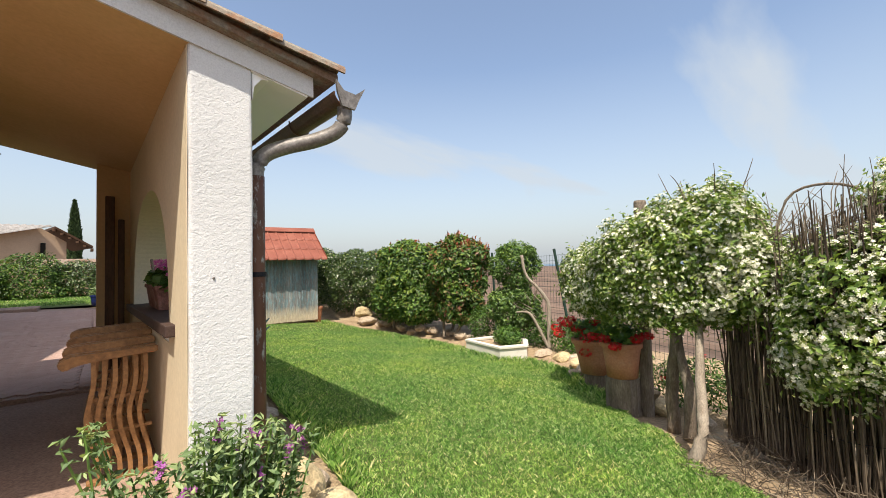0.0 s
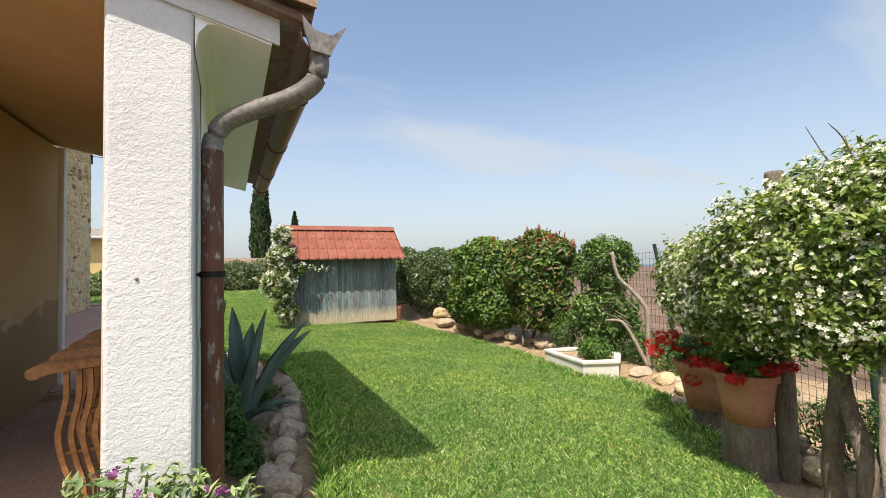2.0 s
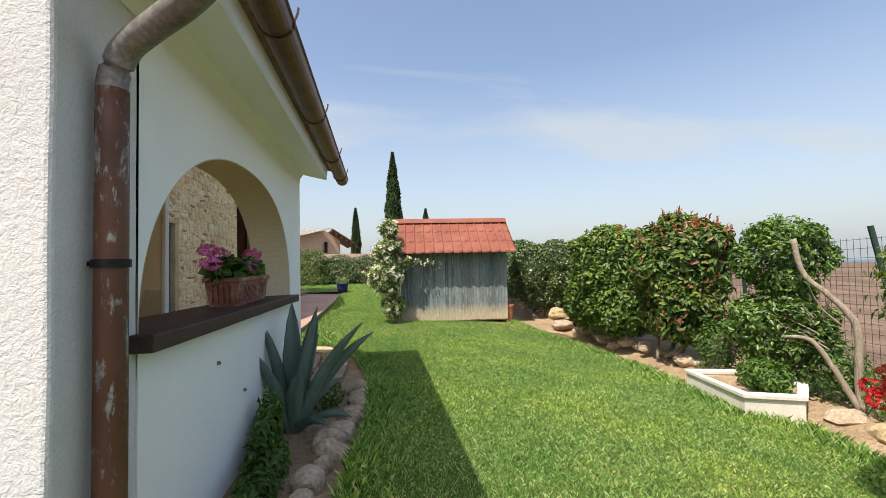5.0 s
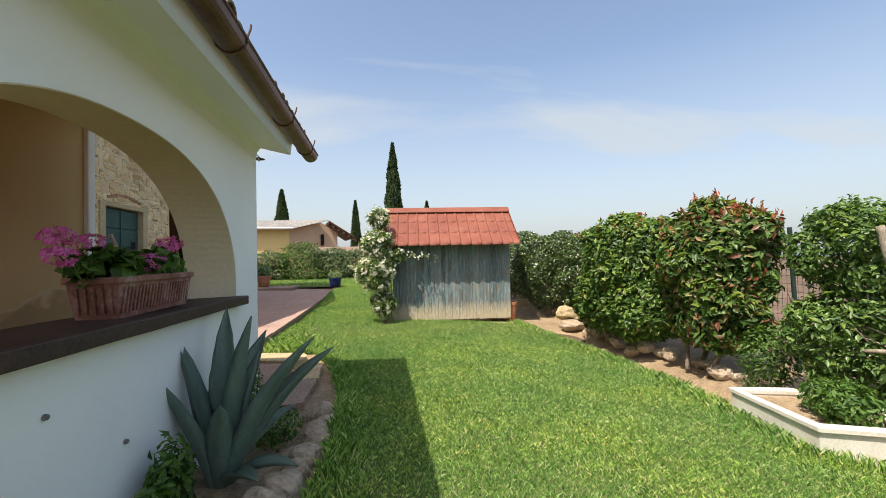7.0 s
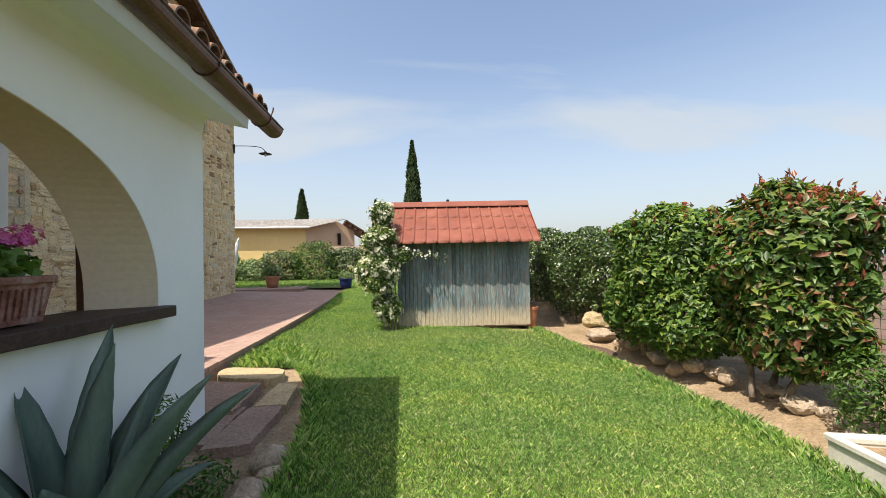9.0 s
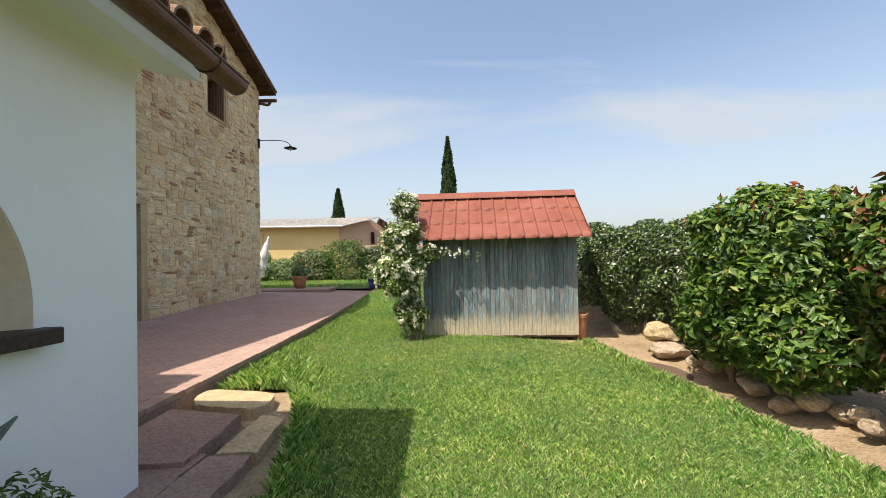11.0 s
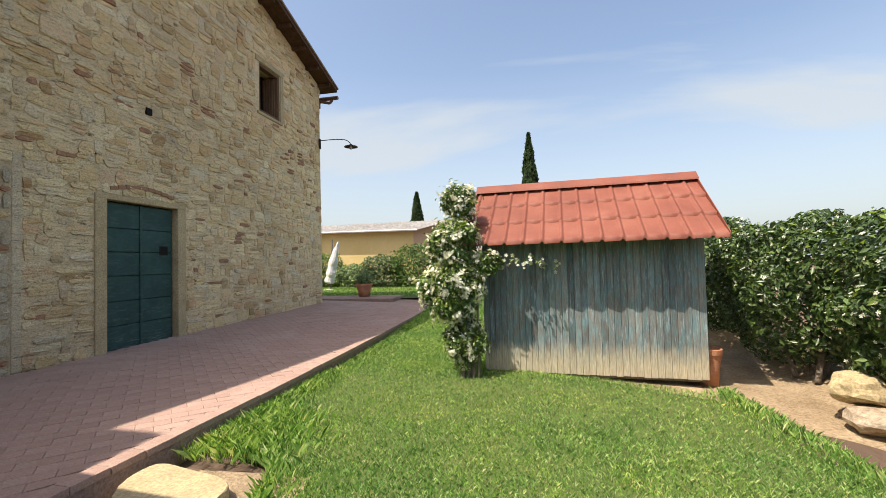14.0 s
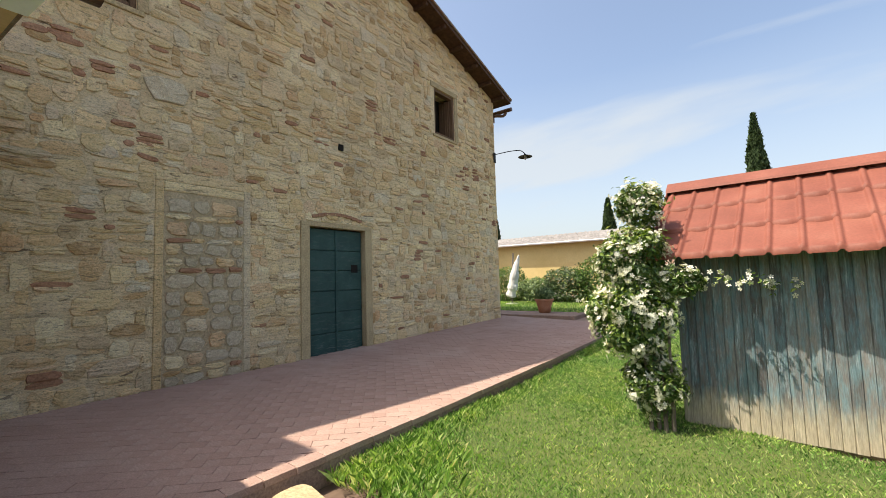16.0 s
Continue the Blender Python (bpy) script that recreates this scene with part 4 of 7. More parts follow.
# casement windows
for n, (a, b, z0, z1) in enumerate(holes[1:]):
    win = thing("window_%d" % (n + 1), "open wooden casement window with brown frame before a near-black shade sheet", "window", (SX, a, z0), kind="structure")
    for y0, y1, q0, q1 in ((a, a + 0.07, z0, z1), (b - 0.07, b, z0, z1), (a + 0.07, b - 0.07, z0, z0 + 0.07), (a + 0.07, b - 0.07, z1 - 0.07, z1)):
        part("window_frame", boxed(SX - 0.16, SX - 0.02, y0, y1, q0, q1, 0.008), FRAMEWOOD, win)
    bm = boxed(SX - 0.42, SX - 0.10, b - 0.11, b - 0.075, z0 + 0.08, z1 - 0.08, 0.006)
    for k in range(4):
        box(bm, SX - 0.40 + 0.075 * k, SX - 0.36 + 0.075 * k, b - 0.122, b - 0.11, z0 + 0.1, z1 - 0.1, 0.004)
    part("casement", bm, FRAMEWOOD, win, "opened brown casement leaf")
    part("lintel", boxed(SX - 0.3, SX + 0.022, a - 0.14, b + 0.14, z1 + 0.002, z1 + 0.13, 0.015), SAND, win)
    part("window_sill", boxed(SX - 0.3, SX + 0.03, a - 0.08, b + 0.08, z0 - 0.07, z0 - 0.002, 0.012), SAND, win)
    part("jamb", boxed(SX - 0.28, SX + 0.02, b + 0.002, b + 0.13, z0, z1, 0.012), SAND, win)

lamp = thing("wall_lamp", "black iron wall lamp with a long arm and flat shade", "lamp", (SX, 16.9, 5.0))
part("wall_plate", boxed(SX + 0.03, SX + 0.055, 17.02, 17.12, 4.93, 5.23, 0.006), IRON, lamp)
part("arm", tube(bmesh.new(), spline([(SX + 0.03, 17.07, 5.17), (SX + 0.5, 17.07, 5.17), (SX + 0.85, 17.07, 5.13), (SX + 1.0, 17.07, 5.02), (SX + 1.02, 17.07, 4.95)], 18).tolist(), 0.012, 6), IRON, lamp)
lamp_shade = part("shade", lathe(bmesh.new(), [(0.035, 0.07), (0.05, 0.04), (0.19, 0.0), (0.20, -0.012), (0.185, -0.008), (0.04, 0.03)], (SX + 1.02, 17.07, 4.92), 24), IRON, lamp, smooth=False)
part("bulb", lathe(bmesh.new(), [(0.02, 0.03), (0.035, -0.02), (0.035, -0.06), (0.02, -0.085), (0.004, -0.095)], (SX + 1.02, 17.07, 4.92), 12), CANVAS, lamp_shade)

# ---- paved yard ----
def yard(x, y):
    """Height of the paving: it climbs to the house."""
    return 0.19 + 0.033 * (0.26 - x) + 0.012 * max(0.0, y - 10)


def pave_edge(y):
    """The lawn side of the paving, which runs slightly askew."""
    return np.interp(y, [6.3, 7.2, 8.5, 10, 13, 17], [0.06, 0.08, 0.13, 0.17, 0.24, 0.26])


pave = thing("pavement", "yard paved with worn red-brown pavers", "pavement", (-1, 12, 0.1), kind="structure")
bm = bmesh.new()
ny = 24
pts = [(y, x) for y in np.linspace(6.2, 18.6, ny) for x in (-9.0 if y > 17.2 else SX - 0.05, float(pave_edge(y)) - 0.012)]
vt = [bm.verts.new((x, y, yard(x, y) - 0.018)) for y, x in pts]
vb = [bm.verts.new((x, y, -0.1)) for y, x in pts]
for k in range(ny - 1):
    a, b, c, d = 2 * k, 2 * k + 1, 2 * k + 3, 2 * k + 2
    bm.faces.new((vt[a], vt[b], vt[c], vt[d]))
    bm.faces.new((vt[b], vb[b], vb[c], vt[c]))
bm.faces.new((vt[0], vb[0], vb[1], vt[1]))
part("bedding", bm, SLAB, pave, "red-brown mortar bed")

# ---- garden shed ----
SR, SD = Vector((4.88, 11.12, 0.0)), math.degrees(math.atan2(-0.20, 2.62))
SW, DEP = 2.64, 1.55
shed = thing("garden_shed", "small weathered blue-grey board shed with red tile-effect roof", "shed", (3.6, 11.9, 0))
S = Matrix.Translation(SR) @ Matrix.Rotation(radians(SD), 4, "Z")


def shed_part(name, bm, material, label="", smooth=False, parent=None):
    """A part drawn in the shed's own axes: x along the front from the near corner, y to the back."""
    bmesh.ops.transform(bm, matrix=S, verts=bm.verts)
    return part(name, bm, material, parent or shed, label, smooth)


n = 34
w = SW / n
for k in range(n):
    bm = bmesh.new()
    x = -SW + w * k
    o = rng.uniform(0, 0.004)
    b0 = 0.035 + rng.uniform(-0.004, 0.006)
    prism(bm, [(x + 0.0005, o + 0.006), (x + 0.006, o), (x + w - 0.006, o), (x + w - 0.0005, o + 0.006), (x + w - 0.0005, o + 0.026), (x + 0.0005, o + 0.026)], 2, b0, 1.86)
    shed_part("board", bm, BOARDS)
for x0 in (-SW, -0.02):
    for k in range(12):
        bm = bmesh.new()
        y0 = 0.04 + k * (DEP - 0.05) / 12
        box(bm, x0, x0 + 0.022, y0, y0 + (DEP - 0.05) / 12 - 0.006, 0.03, 1.80 + 0.72 * (1 - abs(y0 / (DEP / 2) - 1)))
        shed_part("side_board", bm, BOARDS)
shed_part("back", boxed(-SW, 0, DEP - 0.025, DEP, 0.03, 1.82), BOARDS)
shed_part("base_rail", boxed(-SW + 0.03, -0.03, 0.045, 0.09, 0.0, 0.12), BARK)


def tile_sheet(sign):
    """A pressed sheet with rolls along the slope and sharp steps across it."""
    nu = 300
    u = np.linspace(-SW - 0.16, 0.14, nu)
    ph = (u + SW) / 0.228 % 1.0
    roll = 0.024 * np.exp(-((ph - 0.5) / 0.09) ** 4) - 0.006 * np.exp(-((ph - 0.66) / 0.05) ** 2)
    rows = []
    cuts = [0, 0.31, 0.62, 0.93, 1.02]
    for c0, c1 in zip(cuts, cuts[1:]):
        V = []
        for q in (-0.02, 0.0, 0.08, 0.3, 0.6, 1.02):
            t = c0 + (c1 - c0) * max(q, 0)
            lift = -0.014 if q < 0 else 0.026 * (1 - max(q, 0)) + 0.004
            y, z = -0.36 + (DEP / 2 + 0.36) * t, 1.70 + 0.86 * t
            bow = 0.022 * np.sin(np.pi * ((ph + 0.42) % 1.0)) ** 2 * (1 if q <= 0.08 else 0)
            y = y - bow + 0.012
            V.append(np.stack([u, y if sign > 0 else DEP - y, z + roll + lift + (-0.004 if q < 0 else 0)], -1))
        n = 6
        i = (np.arange(n - 1)[:, None] * nu + np.arange(nu - 1)[None]).reshape(-1, 1)
        me = mesh_np("roof_sheet", np.array(V).reshape(-1, 3), i + np.array([0, 1, nu + 1, nu]))
        me.transform(S)
        rows.append(me)
    return rows


for s in (1, -1):
    for me in tile_sheet(s):
        put("roof_sheet", me, SHEET, shed, "red pressed tile-effect sheet")
bm = bmesh.new()
prism(bm, [(DEP / 2 - 0.15, 2.50), (DEP / 2 - 0.14, 2.525), (DEP / 2 - 0.03, 2.625), (DEP / 2 + 0.03, 2.625), (DEP / 2 + 0.14, 2.525), (DEP / 2 + 0.15, 2.49), (DEP / 2, 2.59)], 0, -SW - 0.18, 0.16)
shed_part("ridge_cap", bm, SHEET, "red folded ridge cap")
for x0, x1 in ((0.145, 0.152), (-SW - 0.172, -SW - 0.165)):
    bm = bmesh.new()
    prism(bm, [(-0.36, 1.68), (DEP / 2, 2.54), (DEP + 0.36, 1.68), (DEP + 0.36, 1.75), (DEP / 2, 2.615), (-0.36, 1.75)], 0, x0, x1)
    shed_part("verge_trim", bm, SHEET)

# ---- plants ----


def trunk(name, parent, pts, radii, material=BARK, sides=8, n=None):
    n = n or len(pts) * 4
    P = spline(pts, n)
    R = np.interp(np.linspace(0, 1, n), np.linspace(0, 1, len(radii)), radii)
    P = P + 0.25 * R[:, None] * np.array([[noise.noise((i * 0.9, k * 7.7, pts[0][0])) for k in range(3)] for i in range(n)])
    return part(name, tube(bmesh.new(), P.tolist(), list(R), sides), material, parent, smooth=True)


def hedge_bush(name, label, blobs, material, count, size, base, red=0.0, lime=0.0, white=0.0, stems=4, boughs=0, bough=0.36, **kw):
    """A leafy bush: woody stems, a crown of leaves, tips of other colours on top."""
    t = thing(name, label, "hedge", base)
    p, n = crown_points(clumps(blobs, boughs, bough, seed=int(base[1] * 10)) if boughs else blobs, count, **kw)
    foliage("crown", t, material, p, n, size)
    if red:
        m = np.flatnonzero((p[:, 2] > p[:, 2].max() - 0.55) & (rng.random(len(p)) < red * (0.05 + np.clip(n[:, 2], 0, 1))))
        q = np.repeat(p[m] + n[m] * 0.02, 4, 0)
        q = q + np.tile(np.linspace(0.0, 0.10, 4)[:, None], (len(m), 1)) * unit(np.repeat(n[m] * 0.5 + rng.normal(0, 0.25, (len(m), 3)) + [0, 0, 1.0], 4, 0))
        tagged(foliage("red_shoot_growth", t, L_RED, q, rng.normal(0, 1, q.shape) * [1, 1, 0.2], size * 0.72, "bronze-red young shoots", up=0.1, droop=-1.0), kind="stuff")
    if lime:
        # paler leaves on upward sides: young growth, also sunlight put into the colour
        m = (n[:, 2] > 0.1) & (rng.random(len(p)) < lime)
        foliage("young_leaves", t, L_LIME, p[m] + n[m] * 0.03, n[m], size, "light green leaves, young growth and painted sunlit tops", up=0.7)
    if white:
        m = rng.random(len(p)) < white
        blossoms("blossom", t, F_WHITE, p[m] + n[m] * 0.02, n[m], 0.045, "small white blossom")
    c = np.mean([b[0] for b in blobs], 0)
    for k in range(stems):
        a = 2.4 * k + base[0]
        q = (c[0] + 0.45 * math.cos(a), c[1] + 0.5 * math.sin(a), c[2])
        s = (base[0] + 0.12 * math.cos(a), base[1] + 0.16 * math.sin(a), base[2] - 0.02)
        trunk("stem", t, [s, ((s[0] + q[0]) / 2 + 0.06, (s[1] + q[1]) / 2, (s[2] + q[2]) / 2), q], [0.035, 0.028, 0.012])
    return t


hedge_bush("photinia_bush", "bushy photinia with glossy green leaves and red shoots", [((6.36, 6.95, 1.34), (0.66, 0.72, 0.78)), ((6.25, 6.85, 0.66), (0.52, 0.66, 0.56))], L_PHOT_B, 17000, 0.115, (6.05, 6.9, -0.1), red=0.06, lime=0.12, rough=0.2, boxy=2.6, depth=0.45, boughs=18, bough=0.30)
hedge_bush("photinia_bush", "bushy photinia with glossy dark green leaves", [((6.2, 8.55, 1.26), (0.80, 0.88, 0.86)), ((6.1, 8.95, 0.60), (0.62, 0.8, 0.62)), ((6.08, 8.1, 0.55), (0.6, 0.65, 0.55))], L_PHOT, 23000, 0.11, (6.0, 8.8, -0.1), red=0.020, lime=0.18, rough=0.2, boxy=2.6, depth=0.45, boughs=18, bough=0.30)
hedge_bush("viburnum_hedge", "dark clipped hedge speckled with cream flowers", [((6.5, 10.4, 1.02), (0.74, 1.0, 1.02)), ((6.3, 12.0, 1.02), (0.88, 1.1, 1.04)), ((6.2, 13.9, 1.10), (1.0, 1.3, 0.98))], L_DARK, 46000, 0.085, (6.1, 11.5, 0.0), white=0.05, lime=0.04, rough=0.14, boxy=3.0, depth=0.4, boughs=24, bough=0.24)
hedge_bush("pittosporum_shrub", "upright green shrub behind the white planter", [((6.38, 5.30, 1.40), (0.44, 0.46, 0.56)), ((6.32, 5.32, 0.60), (0.46, 0.50, 0.58))], L_SHRUB, 15000, 0.07, (6.3, 5.4, -0.1), lime=0.08, rough=0.25, boxy=2.2, depth=0.5, boughs=20, bough=0.34)
hedge_bush("viburnum_hedge", "dense green hedge behind the shed", [((7.3, 17.2, 1.3), (1.3, 2.0, 0.9))], L_DARK, 5000, 0.09, (7.3, 17, 0.2), lime=0.1)


def jasmine(name, label, blobs, count, base, white, size=0.05, stems=3, boughs=0, bunches=0, leaf=L_JAS, **kw):
    t = thing(name, label, "jasmine", base)
    p, n = crown_points(clumps(blobs, boughs, 0.42, seed=int(base[1] * 10)) if boughs else blobs, count, **kw)
    foliage("crown", t, leaf, p, n, size)
    if bunches:
        i = rng.choice(len(p), bunches, replace=False)
        q = np.repeat(p[i] + n[i] * 0.04, 9, 0) + rng.normal(0, 0.026, (bunches * 9, 3))
        tagged(blossoms("bloom", t, F_WHITE, q, np.repeat(n[i], 9, 0) + [0, 0, 0.3], 0.05, "white star-shaped blossom in bunches"), kind="stuff")
    out = np.array([noise.noise(Vector(x) * 2.6) for x in p])
    tuft = np.array([noise.noise(Vector(x) * 9.0) for x in p])
    m = rng.random(len(p)) < white * np.clip(0.45 + 0.8 * out + 1.3 * tuft + 0.35 * n[:, 2], 0.03, 1.5)
    far_out = rng.random(len(p)) < 0.05
    tagged(foliage("loose_growth", t, leaf, p[far_out] + n[far_out] * rng.uniform(0.03, 0.13, (far_out.sum(), 1)), n[far_out], size), kind="stuff")
    blossoms("blossom", t, F_WHITE, p[m] + n[m] * 0.025, n[m] + np.array([0, 0, 0.3]), 0.034, "white star-shaped blossom")
    # pale leaves lighten the crown's upper side, young growth and painted sunlight
    m = (n[:, 2] > 0.1) & (rng.random(len(p)) < 0.22)
    foliage("young_leaves", t, L_LIME, p[m] + n[m] * 0.03, n[m], size * 1.1, "light green leaves, young growth and painted sunlit tops")
    return t


j = jasmine("star_jasmine", "large star jasmine in white bloom trained over a post", [((4.10, 1.22, 1.58), (0.44, 0.40, 0.52)), ((4.06, 1.55, 1.48), (0.44, 0.40, 0.50)), ((4.04, 1.88, 1.38), (0.42, 0.38, 0.48)), ((4.2, 2.2, 1.26), (0.36, 0.34, 0.42)), ((4.75, 2.75, 1.25), (0.36, 0.36, 0.42)), ((4.05, 0.92, 1.30), (0.36, 0.34, 0.38)), ((4.0, 1.5, 1.12), (0.34, 0.6, 0.24))], 30000, (3.85, 1.4, 0.0), 1.0, rough=0.34, gaps=0.12, freq=2.9)
trunk("trunk", j, [(3.38, 1.20, -0.03), (3.44, 1.14, 0.22), (3.66, 1.22, 0.55), (3.95, 1.3, 1.1)], [0.055, 0.042, 0.036, 0.02], PALEBARK)
trunk("trunk", j, [(4.10, 1.60, -0.1), (4.05, 1.58, 0.35), (3.95, 1.5, 0.75), (4.05, 1.55, 1.2)], [0.06, 0.052, 0.045, 0.03])
trunk("trunk", j, [(3.93, 1.42, -0.06), (3.90, 1.38, 0.35), (4.0, 1.5, 0.8), (4.1, 1.4, 1.2)], [0.05, 0.045, 0.04, 0.025])
for k in range(7):
    a = 0.9 * k
    s = (4.1 + 0.22 * math.cos(a), 1.25 + 0.25 * math.sin(a), 1.98)
    trunk("shoot", j, [s, (s[0] + 0.05 * math.cos(a), s[1] + 0.06 * math.sin(a), 2.12), (s[0] + 0.16 * math.cos(a), s[1] + 0.12 * math.sin(a), 2.2 + 0.04 * (k % 3))], [0.006, 0.004, 0.002], BARK, 5, 8)
j = jasmine("star_jasmine", "star jasmine in white bloom hanging over the reed fence", [((3.74, 0.22, 1.08), (0.45, 0.50, 0.56)), ((3.8, -0.28, 1.0), (0.5, 0.5, 0.6)), ((3.95, -0.1, 1.76), (0.4, 0.36, 0.38)), ((3.74, 0.45, 0.85), (0.3, 0.3, 0.34))], 22000, (3.5, 0.0, 0.03), 0.95, rough=0.3, gaps=0.1, freq=2.9)
trunk("trunk", j, [(3.9, 0.1, -0.05), (3.9, 0.05, 0.5), (3.8, 0.1, 1.1)], [0.05, 0.045, 0.02])
j = jasmine("climbing_jasmine", "climbing star jasmine in white bloom at the shed corner", [((2.04, 10.98, 0.48), (0.25, 0.22, 0.36)), ((1.88, 10.94, 1.12), (0.40, 0.28, 0.44)), ((1.92, 11.0, 1.68), (0.34, 0.28, 0.40)), ((1.98, 11.22, 2.24), (0.22, 0.28, 0.28)), ((2.36, 10.94, 1.46), (0.20, 0.10, 0.12))], 11000, (2.1, 10.95, 0.03), 0.22, size=0.062, boughs=9, bunches=330, leaf=L_JASD, rough=0.24, freq=3.0, gaps=0.22, low=0.1, depth=0.45)
for k in range(4):
    trunk("trunk", j, [(2.02 + 0.06 * k, 10.9 + 0.04 * (k % 2), 0.0), (2.0 + 0.07 * k, 10.95, 0.4), (1.96 + 0.08 * k, 11.0, 1.1)], [0.022, 0.018, 0.01])
p = np.array([[2.62 + 0.09 * k, 10.98 - 0.01 * k, 1.52 - 0.04 * (k % 3)] for k in range(5)] + [[3.02, 11.16, 1.38], [3.2, 11.15, 1.4], [3.05, 11.15, 1.42]])
p = np.repeat(p, 9, 0) + rng.normal(0, 0.03, (len(p) * 9, 3))
tagged(foliage("spray_leaf", j, L_JAS, p, np.tile([0, -1.0, 0.2], (len(p), 1)), 0.05), kind="stuff")
blossoms("spray_blossom", j, F_WHITE, p[::2] + [0, -0.02, 0], np.tile([0, -1.0, 0.2], (len(p[::2]), 1)), 0.05)

# far hedge of mixed bushes
for k, (x, y, rx, rz, mat, wh) in enumerate(((-4.6, 23.0, 0.8, 0.55, L_GREY, 0.05), (-3.2, 22.8, 0.9, 0.75, L_DARK, 0.04), (-1.7, 22.6, 1.05, 0.95, L_PHOT, 0.0), (-0.3, 22.9, 0.9, 0.8, L_DARK, 0.12),
                                           (1.0, 22.8, 0.95, 0.78, L_DARK, 0.1), (2.4, 23.0, 1.0, 0.8, L_DARK, 0.05), (3.8, 23.0, 1.0, 0.8, L_PHOT, 0.05), (5.4, 23.2, 1.1, 0.8, L_DARK, 0.0), (-6.2, 23.2, 1.1, 0.8, L_PHOT, 0.1), (-8.2, 23.2, 1.3, 0.8, L_DARK, 0.1))):
    hedge_bush("garden_bush", "clipped green garden bush in the far hedge", [((x, y, 0.42 + rz * 0.92), (rx, 0.7, rz)), ((x + 0.3, y - 0.1, 0.75), (rx * 0.9, 0.65, 0.4))], mat, 4600, 0.12, (x, y, 0.42), white=wh, lime=0.03, stems=2, rough=0.2, boxy=2.5, depth=0.4)


def cypress(x, y, h, r, z0=0.3):
    t = thing("cypress_tree", "tall narrow dark green cypress", "tree", (x, y, z0))
    trunk("trunk", t, [(x, y, z0), (x, y, z0 + h * 0.5), (x, y, z0 + h * 0.95)], [0.22, 0.12, 0.02], BARK, 8, 8)
    k = 6500
    u = rng.random(k) ** 0.8
    a = rng.uniform(0, 2 * math.pi, k)
    prof = np.interp(u, [0, 0.06, 0.3, 0.6, 0.85, 1.0], [0.55, 0.85, 1.0, 0.8, 0.42, 0.02])
    lump = np.array([noise.noise((math.cos(b) * 1.8, math.sin(b) * 1.8, c * h * 0.9 + x)) for b, c in zip(a, u)])
    rad = r * prof * (1 + 0.32 * lump) * (1 - 0.35 * rng.random(k) ** 2)
    p = np.stack([x + rad * np.cos(a), y + rad * np.sin(a), z0 + 0.3 + u * (h - 0.3)], -1)
    n = np.stack([np.cos(a), np.sin(a), np.full(k, 0.5)], -1)
    foliage("crown", t, L_CYP, p, n, 0.42, up=0.0, droop=-1.3, jit=0.4, width=0.38)
    return t


for x, y, h, r in ((3.44, 45.0, 12.9, 0.95), (-1.0, 56.0, 8.4, 0.62), (-8.07, 47.6, 8.4, 0.85), (8.6, 60.0, 8.9, 0.8), (-19.2, 45.0, 9.2, 0.75)):
    cypress(x, y, h, r)

# agave: thick pointed leaves from one heart
agave = thing("agave_plant", "large blue-green agave with spiny pointed leaves", "agave", (0.95, 4.90, 0.03))


def agave_leaf(az, lean, length, width, seed):
    """One leaf: channelled, thick in the middle, with small teeth and a dark tip."""
    n, c = 16, 7
    bm = bmesh.new()
    rows = []
    base = Vector((0.95 + 0.05 * math.cos(az), 4.90 + 0.05 * math.sin(az), 0.02))
    out = Vector((math.cos(az), math.sin(az), 0))
    side = Vector((-math.sin(az), math.cos(az), 0))
    p, th = base.copy(), lean * 0.55
    for i in range(n + 1):
        s = i / n
        d = out * math.sin(th) + Vector((0, 0, 1)) * math.cos(th)
        up = -out * math.cos(th) + Vector((0, 0, 1)) * math.sin(th)
        w = width * (0.62 + 1.0 * s - 0.25 * s * s if s < 0.4 else np.interp(s, [0.4, 0.55, 0.8, 0.93, 1.0], [0.98, 0.95, 0.6, 0.24, 0.015]))
        tooth = 1 + (0.05 if i % 2 else 0)
        row = []
        for k in range(c):
            a = -1 + 2 * k / (c - 1)
            row.append(bm.verts.new(p + side * (a * w * 0.5 * (tooth if k in (0, c - 1) else 1)) + up * (0.30 * w * a * a)))
        for k in range(c - 2, 0, -1):
            a = -1 + 2 * k / (c - 1)
            row.append(bm.verts.new(p + side * (a * w * 0.46) + up * (0.30 * w * a * a - 0.16 * w * (1 - a * a) - 0.008)))
        rows.append(row)
        p = p + d * length / n
        th += lean * 0.75 / n
    m = len(rows[0])
    for a, b in zip(rows, rows[1:]):
        for k in range(m):
            bm.faces.new((a[k], a[(k + 1) % m], b[(k + 1) % m], b[k]))
    bm.faces.new(rows[-1])
    return part("leaf", bm, L_AGAVE, agave, smooth=True)


for k, (az, lean, ln, wd) in enumerate(((175, 0.25, 0.94, 0.125), (102, 0.32, 1.10, 0.135), (-21, 0.19, 1.05, 0.13), (78, 0.65, 1.02, 0.14), (-7, 0.60, 1.05, 0.15), (16, 0.78, 1.02, 0.14),
                                        (-70, 0.45, 0.62, 0.13), (215, 0.42, 0.78, 0.12), (45, 0.30, 0.80, 0.12), (50, 1.15, 0.62, 0.11), (-45, 1.35, 0.42, 0.10), (120, 1.0, 0.5, 0.10), (-15, 1.45, 0.50, 0.09))):
    agave_leaf(radians(az), lean, ln * 1.03, wd * 1.28, k)


